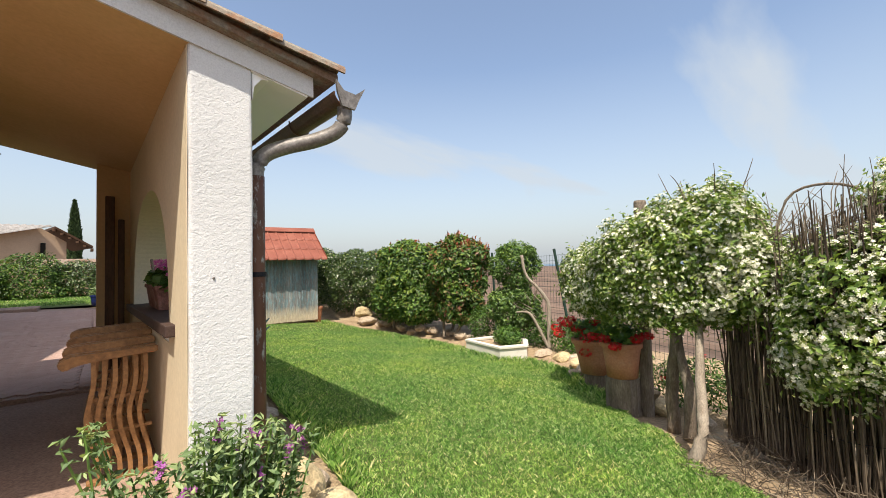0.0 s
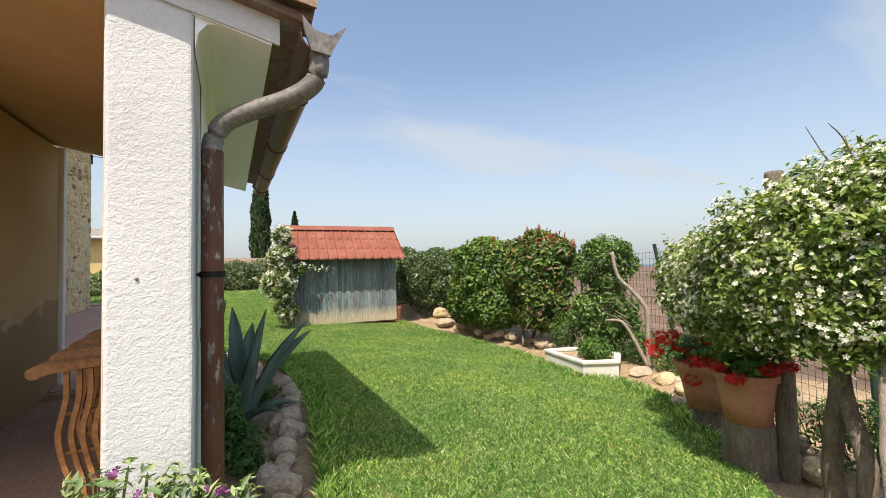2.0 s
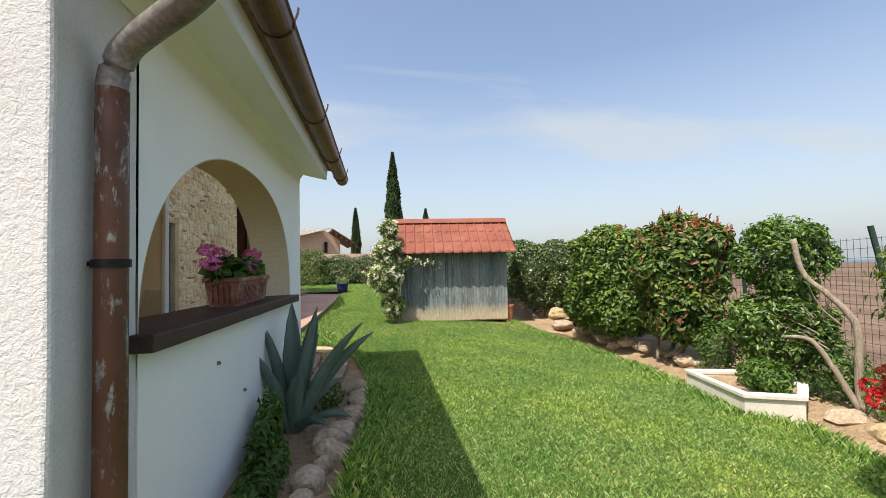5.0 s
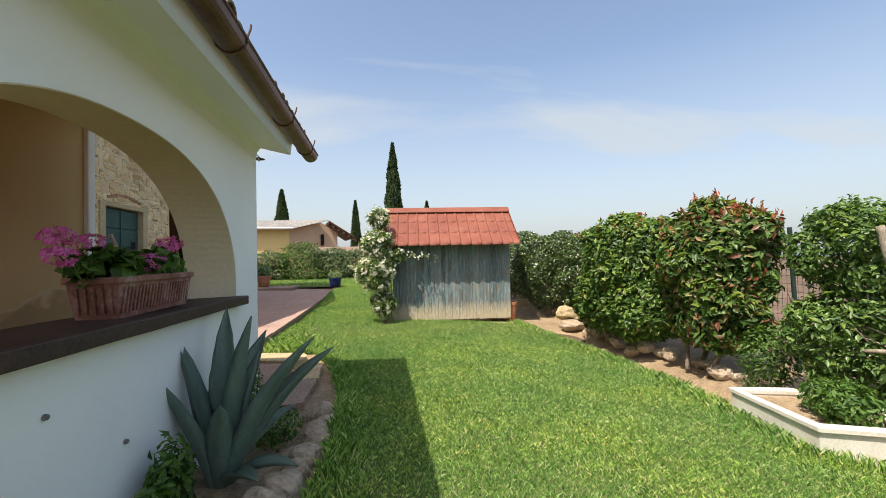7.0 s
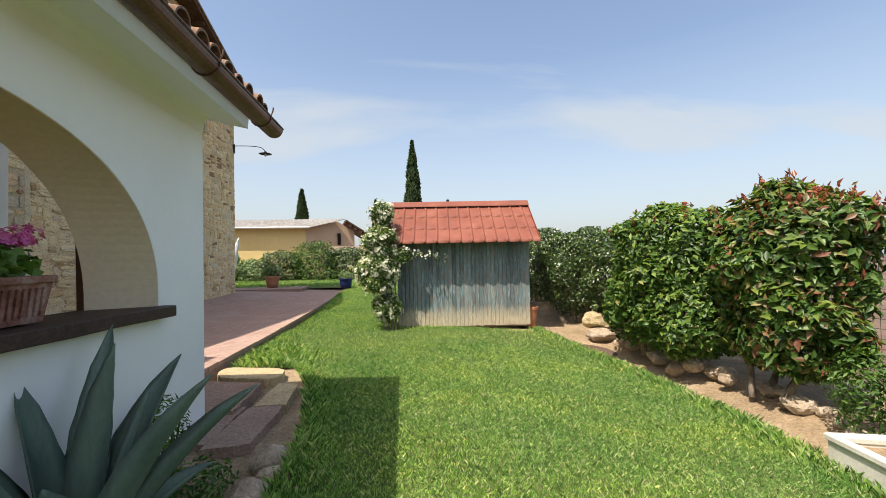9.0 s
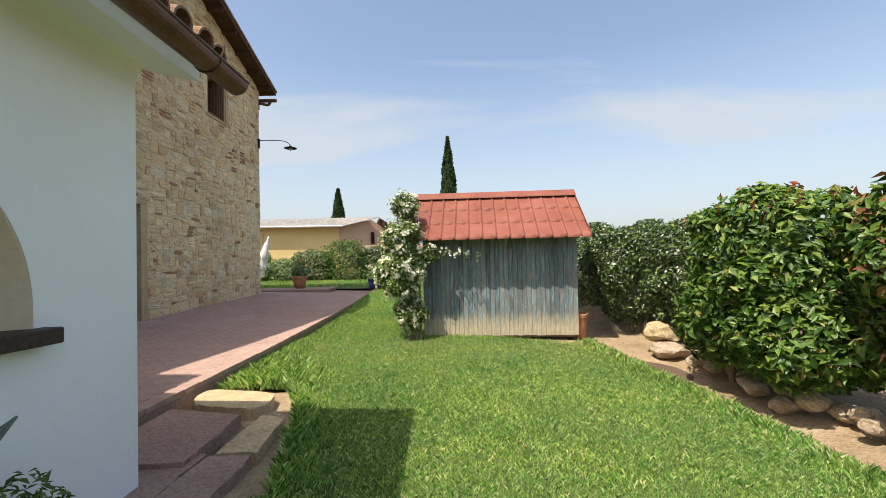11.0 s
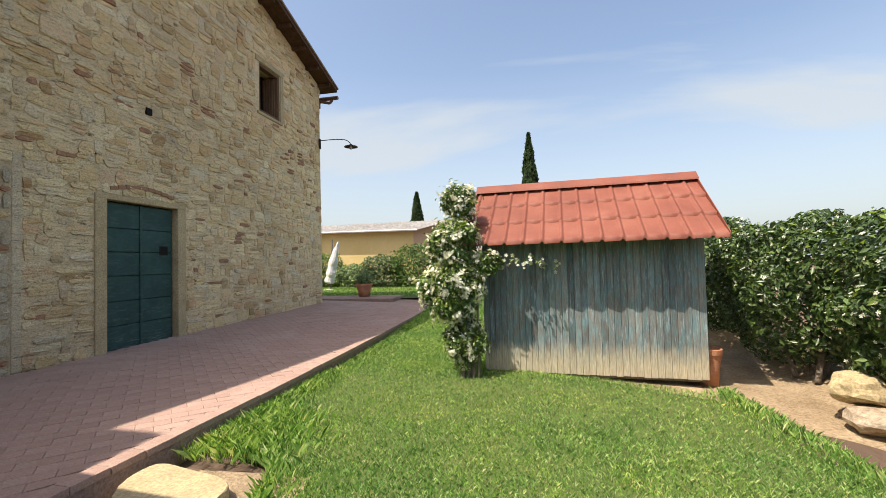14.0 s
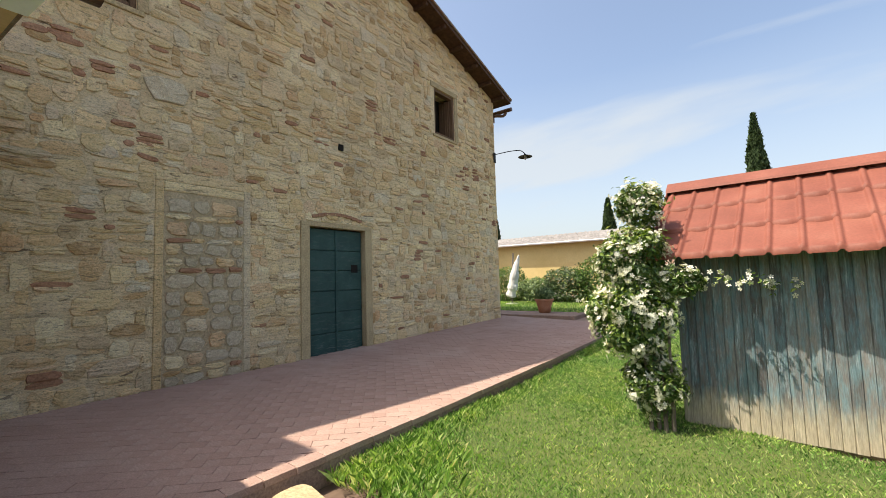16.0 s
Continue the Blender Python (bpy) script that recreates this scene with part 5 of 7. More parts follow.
def herb(name, label, blobs, count, size, material, base, stems=10, flower=None, fl=0.0, fsize=0.04, height=None, **kw):
    t = thing(name, label, "plant", base)
    p, n = crown_points(blobs, count, depth=0.6, **kw)
    foliage("leaves", t, material, p, n, size, width=kw.get("w", 0.4))
    if flower:
        m = (n[:, 2] > 0.1) & (rng.random(len(p)) < fl)
        q = np.repeat(p[m] + n[m] * 0.05, 7, 0) + rng.normal(0, 0.016, (m.sum() * 7, 3))
        tagged(blossoms("flower_cluster", t, flower, q, np.repeat(n[m], 7, 0), fsize), kind="stuff")
    bm = bmesh.new()
    for k in range(stems):
        b = blobs[k % len(blobs)]
        a = rng.uniform(0, 6.28)
        q = (b[0][0] + 0.7 * b[1][0] * math.cos(a), b[0][1] + 0.7 * b[1][1] * math.sin(a), b[0][2] + b[1][2] * rng.uniform(0, 0.8))
        s = (base[0] + (q[0] - base[0]) * 0.4, base[1] + (q[1] - base[1]) * 0.4, base[2])
        tube(bm, [s, ((s[0] + q[0]) / 2, (s[1] + q[1]) / 2, s[2] * 0.4 + q[2] * 0.6), q], [0.006, 0.005, 0.002], 5)
    tagged(part("stem_growth", bm, L_HERB, t), kind="stuff")
    return t


def sprig_bush(name, label, base, tips, material, leaf, flower, heads):
    """Upright shoots with leaves in whorls all along, some ending in a flower head; tips: (x, y, z, spread, shoots)."""
    t = thing(name, label, "plant", base)
    bm, P, N, F = bmesh.new(), [], [], []
    for x, y, z, spread, shoots in tips:
        for k in range(shoots):
            tip = np.array([x, y, z]) + rng.normal(0, 1, 3) * [spread, spread * 0.7, spread * 0.5]
            foot = np.array([base[0] + (tip[0] - base[0]) * 0.55, base[1] + (tip[1] - base[1]) * 0.55, base[2]])
            line = spline([foot, (foot * 0.5 + tip * 0.5) + rng.normal(0, 0.02, 3), tip], 14)
            tube(bm, line[::3].tolist() + [line[-1].tolist()], [0.005] * 5 + [0.002], 5, False)
            for i in range(4, 14):
                for w in range(4):
                    a = 2.4 * i + 1.57 * w
                    out = np.array([math.cos(a), math.sin(a), 0.55 + 0.05 * i])
                    P.append(line[i] + unit(out) * leaf * 0.45)
                    N.append(unit(out))
            if rng.random() < heads:
                F.append(tip + [0, 0, 0.015])
    P, N = np.array(P), np.array(N)
    foliage("leaves", t, material, P, N * 0.4 + [0, 0, 0.3], leaf, width=0.34, up=0.3, droop=-0.3, jit=0.45)
    q = np.repeat(np.array(F), 12, 0) + rng.normal(0, 0.016, (len(F) * 12, 3))
    tagged(blossoms("flower_cluster", t, flower, q, rng.normal(0, 1, q.shape) + [0, 0, 0.6], 0.030, "purple flower clusters"), kind="stuff")
    tagged(part("stem_growth", bm, L_HERB, t), kind="stuff")
    return t


sprig_bush("flowering_bush", "grey-green bush with purple flowers at the pillar foot", (0.45, 2.15, 0.02),
           [(0.46, 2.15, 0.70, 0.10, 26), (0.30, 2.12, 0.62, 0.10, 18), (0.66, 2.20, 0.66, 0.08, 18), (0.10, 2.12, 0.48, 0.08, 9), (0.84, 2.26, 0.56, 0.07, 11), (0.00, 2.32, 0.80, 0.05, 6), (0.45, 1.98, 0.42, 0.18, 30)], L_GREY, 0.058, F_PURPLE, 0.15)
herb("yellow_flower_plant", "low plant with broad leaves and yellow flowers", [((0.35, 1.88, 0.16), (0.45, 0.2, 0.16))], 260, 0.15, L_HERB, (0.35, 1.9, 0.0), 8, F_YELLOW, 0.02, 0.035)
herb("mint_plant", "leafy green mint against the porch wall", [((0.86, 4.45, 0.26), (0.09, 0.2, 0.26)), ((0.95, 3.95, 0.12), (0.14, 0.42, 0.14)), ((0.88, 4.2, 0.18), (0.10, 0.2, 0.18))], 900, 0.07, L_HERB, (0.88, 4.3, 0.02), 14)
herb("wall_plant", "low leafy plant beside the porch wall", [((0.84, 4.55, 0.18), (0.08, 0.10, 0.18))], 110, 0.075, L_HERB, (0.92, 4.75, 0.02), 6)
herb("wall_plant", "low leafy plant behind the agave", [((0.88, 5.65, 0.3), (0.12, 0.3, 0.3)), ((1.15, 5.5, 0.12), (0.2, 0.3, 0.12))], 900, 0.05, L_HERB, (0.9, 5.65, 0.02), 8)
herb("bed_plant", "green leafy plants at the bed edge", [((6.45, 4.85, 0.2), (0.3, 0.35, 0.35)), ((6.4, 4.1, 0.15), (0.3, 0.4, 0.35)), ((6.1, 6.0, 0.25), (0.25, 0.3, 0.35))], 2600, 0.06, L_HERB, (6.3, 4.6, -0.1), 14)
herb("bed_plant", "green leafy plants behind the pots", [((5.2, 1.75, 0.1), (0.35, 0.5, 0.3)), ((5.4, 2.7, 0.15), (0.3, 0.4, 0.35))], 2000, 0.055, L_SHRUB, (5.3, 2.1, -0.12), 14, F_RED, 0.006, 0.03)

# ---- bed: rocks, planter, pots ----
def rock_thing(x, y, z, s, seed, label, material=ROCK, name="garden_rock", group="", flat=0.0):
    ob = part(name, rock(bmesh.new(), (x, y, z), s, seed, 3, flat), material, smooth=False)
    return tagged(ob, label, "rock", group)


rock_thing(5.95, 10.20, -0.04, (0.30, 0.26, 0.15), 8, "brown stone under the large boulder", ROCK)
rock_thing(5.90, 10.36, 0.20, (0.27, 0.23, 0.20), 11, "large pale boulder on the bed edge", SAND, flat=0.75)
rnd = random.Random(3)
for k in range(24):
    y = 5.9 + 0.19 * k
    s = rnd.uniform(0.06, 0.14)
    rock_thing(6.06 + 0.08 * math.sin(y * 2) + rnd.uniform(-0.1, 0.14), y, -0.14 + rnd.uniform(0, 0.12), (s * 1.2, s * 1.1, s * 0.85), 30 + k, "rough brown stone of the low bed edging", ROCK, "edging_stone", "stones edging the hedge bed")
for k, (x, y, s) in enumerate(((6.12, 4.5, 0.15), (6.12, 4.12, 0.17), (6.15, 3.9, 0.14), (5.95, 3.75, 0.12), (5.7, 3.45, 0.13), (5.5, 3.2, 0.12), (5.4, 3.45, 0.1), (4.66, 1.92, 0.14), (4.5, 1.5, 0.12), (5.5, 2.8, 0.14), (5.2, 2.3, 0.12), (4.9, 1.3, 0.13))):
    rock_thing(x, y, float(rise(x, y)) + 0.07, (s * 1.2, s, s * 0.75), 80 + k, "yellowish rough stone lying in the bed", SAND if k % 2 else ROCK, "bed_stone", "stones in the bed")
for k in range(17):
    y = 2.72 + 0.20 * k
    s = rnd.choice((0.085, 0.105, 0.12, 0.135))
    rock_thing(1.20 + 0.09 * math.sin(y * 1.4) + rnd.uniform(-0.05, 0.05) + 0.013 * k, y, 0.045, (s * rnd.uniform(0.9, 1.2), s * 1.1, s * 0.85), 120 + k, "rough tan stone edging the porch border", ROCK, "edging_stone", "stones edging the porch border")
rock_thing(1.0, 2.62, 0.10, (0.17, 0.15, 0.2), 201, "big pale stone at the porch corner", SAND)
rock_thing(1.12, 2.35, 0.06, (0.16, 0.14, 0.12), 202, "pale stone at the porch corner", SAND)


def slab_thing(name, label, outline, z0, z1, material, seed):
    """A flat broken slab with a worn edge."""
    bm = bmesh.new()
    pts = spline(outline + outline[:1], len(outline) * 5)[:-1]
    pts = [(p[0] + 0.022 * noise.noise((p[0] * 9, p[1] * 9, seed)), p[1] + 0.022 * noise.noise((p[1] * 9, p[0] * 9, seed + 3))) for p in pts]
    prism(bm, pts, 2, z0, z1)
    es = [e for e in bm.edges if e.verts[0].co.z > z1 - 1e-4 and e.verts[1].co.z > z1 - 1e-4]
    bmesh.ops.bevel(bm, geom=es, offset=0.008, segments=1, affect="EDGES", profile=0.5)
    return tagged(part(name, bm, material), label, "stone slab")


def quad(a, b, c, d):
    out = []
    for p, q in ((a, b), (b, c), (c, d), (d, a)):
        out += [p, (p[0] + (q[0] - p[0]) * 0.08, p[1] + (q[1] - p[1]) * 0.08), (p[0] + (q[0] - p[0]) * 0.5, p[1] + (q[1] - p[1]) * 0.5), (p[0] + (q[0] - p[0]) * 0.92, p[1] + (q[1] - p[1]) * 0.92)]
    return out


slab_thing("step_slab", "worn red-brown step slab beside the paving", quad((0.12, 6.75), (0.86, 6.8), (0.84, 7.62), (0.14, 7.80)), -0.02, 0.105, SLAB, 1)
slab_thing("step_stone", "yellow sandstone block at the lawn corner", [(0.32, 7.83), (0.6, 7.76), (0.88, 7.72), (0.98, 7.84), (0.92, 8.10), (0.6, 8.20), (0.24, 8.26), (0.2, 8.05)], -0.02, 0.125, SAND, 2)
slab_thing("edge_slab", "flat grey-tan slab edging the border", quad((0.98, 6.95), (1.26, 6.95), (1.22, 7.6), (1.0, 7.65)), -0.02, 0.085, SAND, 3)
slab_thing("edge_slab", "flat reddish slab edging the border", quad((0.92, 6.05), (1.24, 6.12), (1.26, 6.9), (0.96, 6.9)), -0.02, 0.095, SLAB, 4)
slab_thing("edge_slab", "low red slab under the porch corner", quad((0.74, 6.2), (0.90, 6.2), (0.9, 6.98), (0.3, 6.98)), -0.02, 0.07, SLAB, 5)
tagged(part("drain_pipe", tube(bmesh.new(), [(0.77, 3.02, 0.06), (1.02, 3.12, 0.045)], 0.05, 12), LEAD), "short grey drain pipe end on the soil", "pipe")
for k, (y, z) in enumerate(((4.31, 0.557), (3.81, 0.862))):
    ob = part("wall_stud", lathe(bmesh.new(), [(0.012, -0.01), (0.016, 0.0), (0.014, 0.012), (0.006, 0.018)], (0, 0, 0), 10), LEAD)
    ob.matrix_basis = pose(0.728, y, z, 0, 90, 0) @ Matrix.Scale(0.8, 4)
    tagged(ob, "small grey metal stud in the wall", "stud")
ob = part("wall_stud", lathe(bmesh.new(), [(0.012, -0.01), (0.016, 0.0), (0.014, 0.01), (0.006, 0.014)], (0, 0, 0), 10), LEAD)
ob.matrix_basis = pose(0.515, 2.497, 1.45, 90, 0, 0) @ Matrix.Scale(0.45, 4)
tagged(ob, "small grey metal stud in the pillar", "stud")

# angular white planter
pl = thing("concrete_planter", "low angular white concrete planter with green herbs", "planter", (5.6, 5.1, -0.21))
OUT = [(5.44, 5.80), (5.30, 4.80), (5.80, 4.58), (6.25, 4.95), (6.0, 5.65)]
PZ = -0.21


def inset(poly, d):
    c = np.mean(poly, 0)
    return [tuple(np.array(p) + (c - np.array(p)) / np.linalg.norm(c - np.array(p)) * d) for p in poly]


def ring(bm, outer, inner, z0, z1):
    n = len(outer)
    vs = [[bm.verts.new((p[0], p[1], z)) for p in q] for q in (outer, inner) for z in (z0, z1)]
    for k in range(n):
        m = (k + 1) % n
        for a, b in ((vs[0], vs[1]), (vs[2], vs[3]), (vs[0], vs[2]), (vs[1], vs[3])):
            bm.faces.new((a[k], a[m], b[m], b[k]))
    return bm


part("wall", ring(bmesh.new(), inset(OUT, 0.03), inset(OUT, 0.10), PZ, PZ + 0.23), CONCRETE, pl)
bm = ring(bmesh.new(), OUT, inset(OUT, 0.11), PZ + 0.228, PZ + 0.275)
bmesh.ops.recalc_face_normals(bm, faces=bm.faces)
bmesh.ops.bevel(bm, geom=bm.edges[:], offset=0.008, segments=1, affect="EDGES")
part("rim", bm, CONCRETE, pl)
part("soil", prism(bmesh.new(), inset(OUT, 0.09), 2, PZ + 0.02, PZ + 0.21), SOIL, pl)
herb("planter_herb", "bushy green herbs growing in the white planter", [((5.72, 4.92, 0.17), (0.22, 0.22, 0.2)), ((5.82, 5.15, 0.14), (0.2, 0.2, 0.17))], 1300, 0.06, L_HERB, (5.75, 5.0, 0.0), 12)

# dead shrub with bare twisted limbs
ds = thing("dead_shrub", "bare grey dead shrub with twisted limbs", "dead tree", (6.32, 4.5, -0.15))
trunk("trunk", ds, [(6.32, 4.50, -0.2), (6.32, 4.52, 0.3), (6.34, 4.53, 0.72), (6.24, 4.66, 1.0), (6.12, 4.84, 1.25), (6.08, 4.90, 1.62)], [0.042, 0.036, 0.036, 0.030, 0.027, 0.03], PALEBARK)
trunk("limb", ds, [(6.31, 4.5, -0.1), (6.22, 4.66, 0.28), (6.12, 4.80, 0.56), (6.0, 5.0, 0.57)], [0.034, 0.028, 0.024, 0.014], PALEBARK)
for k in range(12):
    s = np.array([6.16 + rnd.uniform(-0.05, 0.12), 4.75 + rnd.uniform(-0.2, 0.3), rnd.uniform(0.4, 0.95)])
    d = np.array([rnd.uniform(-0.25, 0.1), rnd.uniform(-0.2, 0.3), rnd.uniform(0.1, 0.35)])
    trunk("twig", ds, [s, s + d * 0.5 + [0, 0.03, 0.02], s + d], [0.010, 0.007, 0.003], PALEBARK, 5, 8)


def flower_pot(name, label, at, r0, r1, h, material=TERRA, squash=(1, 1)):
    t = thing(name, label, "pot", at)
    body = part("body", lathe(bmesh.new(), [(r0, 0.0), (r0 * 0.6 + r1 * 0.4, h * 0.45), (r1 * 0.97, h * 0.84), (r1 * 0.97, h * 0.86)], at, 32, squash), material, t, smooth=True)
    part("rim", lathe(bmesh.new(), [(r1 * 0.97, h * 0.85), (r1 * 1.06, h * 0.86), (r1 * 1.07, h * 0.985), (r1 * 1.03, h), (r1 * 0.92, h), (r1 * 0.90, h * 0.9)], at, 32, squash), material, body)
    part("soil", lathe(bmesh.new(), [(r1 * 0.93, h * 0.86), (r1 * 0.93, h * 0.93), (0.01, h * 0.95)], at, 16, squash), SOIL, t)
    return t


def stump(at, r, h):
    t = thing("tree_stump", "cut grey tree stump used as a pot stand", "stump", at)
    bm = lathe(bmesh.new(), [(r * 1.12, 0), (r * 1.02, h * 0.3), (r, h * 0.8), (r * 0.98, h - 0.005), (r * 0.94, h)], at, 28)
    for v in bm.verts:
        a = math.atan2(v.co.y - at[1], v.co.x - at[0])
        q = 1 + 0.06 * noise.noise((math.cos(a) * 3, math.sin(a) * 3, v.co.z * 2)) + 0.025 * math.sin(13 * a)
        v.co.x, v.co.y = at[0] + (v.co.x - at[0]) * q, at[1] + (v.co.y - at[1]) * q
    part("trunk", bm, BARK, t)


stump((4.36, 2.20, -0.15), 0.165, 0.40)
stump((4.95, 2.84, -0.21), 0.14, 0.28)
flower_pot("flower_pot", "pale terracotta pot on a tree stump", (4.36, 2.20, 0.25), 0.155, 0.20, 0.37)
flower_pot("flower_pot", "large terracotta pot on a low tree stump", (4.95, 2.84, 0.07), 0.185, 0.275, 0.43, TERRA, (1, 1))


def geranium(name, label, at, r, h, count, flower, heads, hs=0.055, leafsize=0.06):
    t = thing(name, label, "flowers", at)
    p, n = crown_points([((at[0], at[1], at[2] + h * 0.4), (r[0], r[1], h * 0.5))], count, depth=0.5)
    foliage("leaves", t, L_HERB, p, n, leafsize, width=0.9, up=0.8)
    for dx, dy, dz in heads:
        c = np.array([at[0] + dx, at[1] + dy, at[2] + dz])
        d = unit(rng.normal(0, 1, (46, 3)))
        stalk = part("stalk", tube(bmesh.new(), [(at[0] + dx * 0.5, at[1] + dy * 0.5, at[2]), (at[0] + dx * 0.8, at[1] + dy * 0.8, at[2] + dz * 0.6), tuple(c)], [0.004, 0.0035, 0.003], 5), L_HERB, t)
        tagged(blossoms("flower_head", stalk, flower, c + d * np.array([hs, hs, hs * 0.6]), d + [0, 0, 0.4], 0.042), kind="stuff")
    return t


geranium("red_geranium", "red geraniums spilling over a terracotta pot", (4.95, 2.84, 0.50), (0.32, 0.32), 0.3, 420, F_RED, [(-0.25, 0.1, 0.14), (-0.2, -0.2, 0.06), (-0.05, 0.3, 0.22), (-0.3, 0.22, 0.2), (-0.12, -0.08, 0.22), (-0.3, -0.05, 0.04), (-0.27, -0.02, -0.14), (-0.1, -0.3, 0.12), (-0.12, 0.4, 0.2), (-0.22, 0.42, 0.12), (-0.3, 0.32, 0.06), (-0.2, 0.0, 0.1)], 0.068)
geranium("red_geranium", "red geraniums in the smaller terracotta pot", (4.36, 2.20, 0.61), (0.25, 0.25), 0.26, 300, F_RED, [(-0.2, 0.08, 0.06), (-0.12, -0.22, 0.08), (-0.18, 0.22, 0.06), (0.0, -0.27, 0.1), (-0.24, -0.06, 0.0)], 0.06)
bm = bmesh.new()
tube(bm, [(4.48, 2.0, -0.18), (4.48, 2.0, 0.6), (4.485, 2.0, 1.3), (4.485, 2.0, 2.10), (4.485, 2.0, 2.12)], [0.068, 0.064, 0.062, 0.062, 0.055], 14)
tagged(part("wooden_post", bm, BARK, smooth=False), "round weathered wooden post beside the jasmine", "post")

# wire fence along the bed
fence = thing("wire_fence", "green wire mesh fence on thin metal posts", "fence", (5.8, 4, 0))
FL = [(4.5, -2.0), (4.95, 0.0), (5.74, 1.9), (6.70, 4.25), (7.1, 6.5), (7.35, 9.5), (7.45, 13)]
for k, (x, y) in enumerate(FL[1:]):
    lean = 0.04 if k != 2 else 0.22
    part("post", tube(bmesh.new(), [(x, y, -0.3), (x - lean, y + lean, 1.72)], 0.026, 8), WIRE, fence)
bm = bmesh.new()
P = np.array(FL)
seg = np.linalg.norm(np.diff(P, axis=0), axis=1)
s = np.concatenate([[0], np.cumsum(seg)])


def at_fence(d):
    return np.array([np.interp(d, s, P[:, 0]), np.interp(d, s, P[:, 1])])


for z in np.arange(-0.1, 1.65, 0.10):
    tube(bm, [(*at_fence(d), z + 0.012 * math.sin(d * 3)) for d in np.linspace(0, s[-1], 30)], 0.0024, 3, False)
for d in np.arange(0, s[-1], 0.075):
    x, y = at_fence(d)
    tube(bm, [(x, y, -0.12), (x, y, 1.62)], 0.0024, 3, False)
part("mesh", bm, WIRE, fence, "thin green wire mesh")

# screen of dry reeds in front of the wire
reeds = thing("reed_fence", "brown dry reed screen tied along the wire", "fence", (3.6, 0.0, 0), group="")
forms = []
for k in range(8):
    bm = bmesh.new()
    pts = [(0.012 * noise.noise((k * 5.0, z * 1.7, 1)), 0.03 * noise.noise((k * 5.0, z * 1.3, 7)), z) for z in np.linspace(0, 1, 7)]
    tube(bm, pts, [0.0062, 0.006, 0.0058, 0.0055, 0.005, 0.0045, 0.003], 5)
    me = bpy.data.meshes.new("reed")
    bm.to_mesh(me)
    bm.free()
    forms.append(me)


def reed_line(u):
    return 4.10 - 0.55 * min(1.0, u * 3.2) + 0.25 * max(0.0, u - 0.3) + 0.03 * math.sin(u * 9), 1.16 - 2.6 * u


for k in range(290):
    u = (k + rng.uniform(-0.4, 0.4)) / 290
    x, y = reed_line(u)
    h = rng.uniform(1.15, 1.55) + 0.42 * soft(0.12, 0.3, u)
    ob = put("reed", forms[k % 8], REED, reeds)
    ob.matrix_basis = Matrix.Translation((0, 0, 0)) @ pose(x - 3.6 + rng.uniform(-0.035, 0.03), y, rng.uniform(-0.02, 0.03), rng.normal(0, 3.2), rng.normal(0, 2.0), rng.uniform(0, 360)) @ Matrix.Diagonal((1, 1, h, 1))
    ob.matrix_parent_inverse = Matrix()
bm = bmesh.new()
for k in range(620):
    u = rng.uniform(0, 1)
    x, y = reed_line(u)
    x, y = x + rng.uniform(0.03, 0.16), y + rng.uniform(-0.05, 0.02)
    h = rng.uniform(1.0, 1.5) + 0.4 * soft(0.12, 0.3, u)
    q = rng.normal(0, 0.06, 2)
    tube(bm, [(x, y, -0.05), (x + q[0] * 0.4, y + q[1] * 0.4, h * 0.5), (x + q[0], y + q[1], h)], [0.006, 0.0055, 0.004], 4, False)
tagged(part("reed_backing", bm, REED, reeds, "second layer of dark dry reeds"), kind="stuff")
bm = bmesh.new()
for z in (0.35, 0.8, 1.25, 1.62):
    tube(bm, [(reed_line(u)[0] - 0.03, reed_line(u)[1], z + 0.02 * math.sin(u * 20)) for u in np.linspace(0, 1, 24)], 0.0025, 4, False)
part("tie_wire", bm, IRON, reeds)
bm = bmesh.new()
for k in range(240):
    u = rng.uniform(0.05, 0.75)
    x, y = reed_line(u)
    p0 = np.array([x + rng.uniform(-0.05, 0.2), y, rng.uniform(1.2, 1.75)])
    d = np.array([rng.normal(0, 0.10), rng.normal(0, 0.18), rng.uniform(0.05, 0.4)])
    tube(bm, [p0, p0 + d * 0.5 + rng.normal(0, 0.02, 3), p0 + d], [0.004, 0.003, 0.0015], 4, False)
tube(bm, spline([(4.2, 0.82, 1.6), (4.2, 0.72, 1.95), (4.2, 0.52, 2.03), (4.18, 0.3, 1.95), (4.16, 0.15, 1.7)], 14).tolist(), 0.010, 6)
tagged(part("twig_tangle", bm, BARK, reeds, "tangle of dry twigs"), kind="stuff")
bm = bmesh.new()
for k in range(1400):
    p0 = np.array([rng.uniform(3.1, 4.15), rng.uniform(-1.2, 1.15), 0.03])
    d = np.array([rng.normal(0, 0.12), rng.normal(0, 0.12), rng.uniform(0.0, 0.12)])
    tube(bm, [p0, p0 + d], [0.003, 0.002], 3, False)
tagged(part("dry_litter", bm, REED), "dry broken stalks at the foot of the reed screen", "litter", kind="stuff")

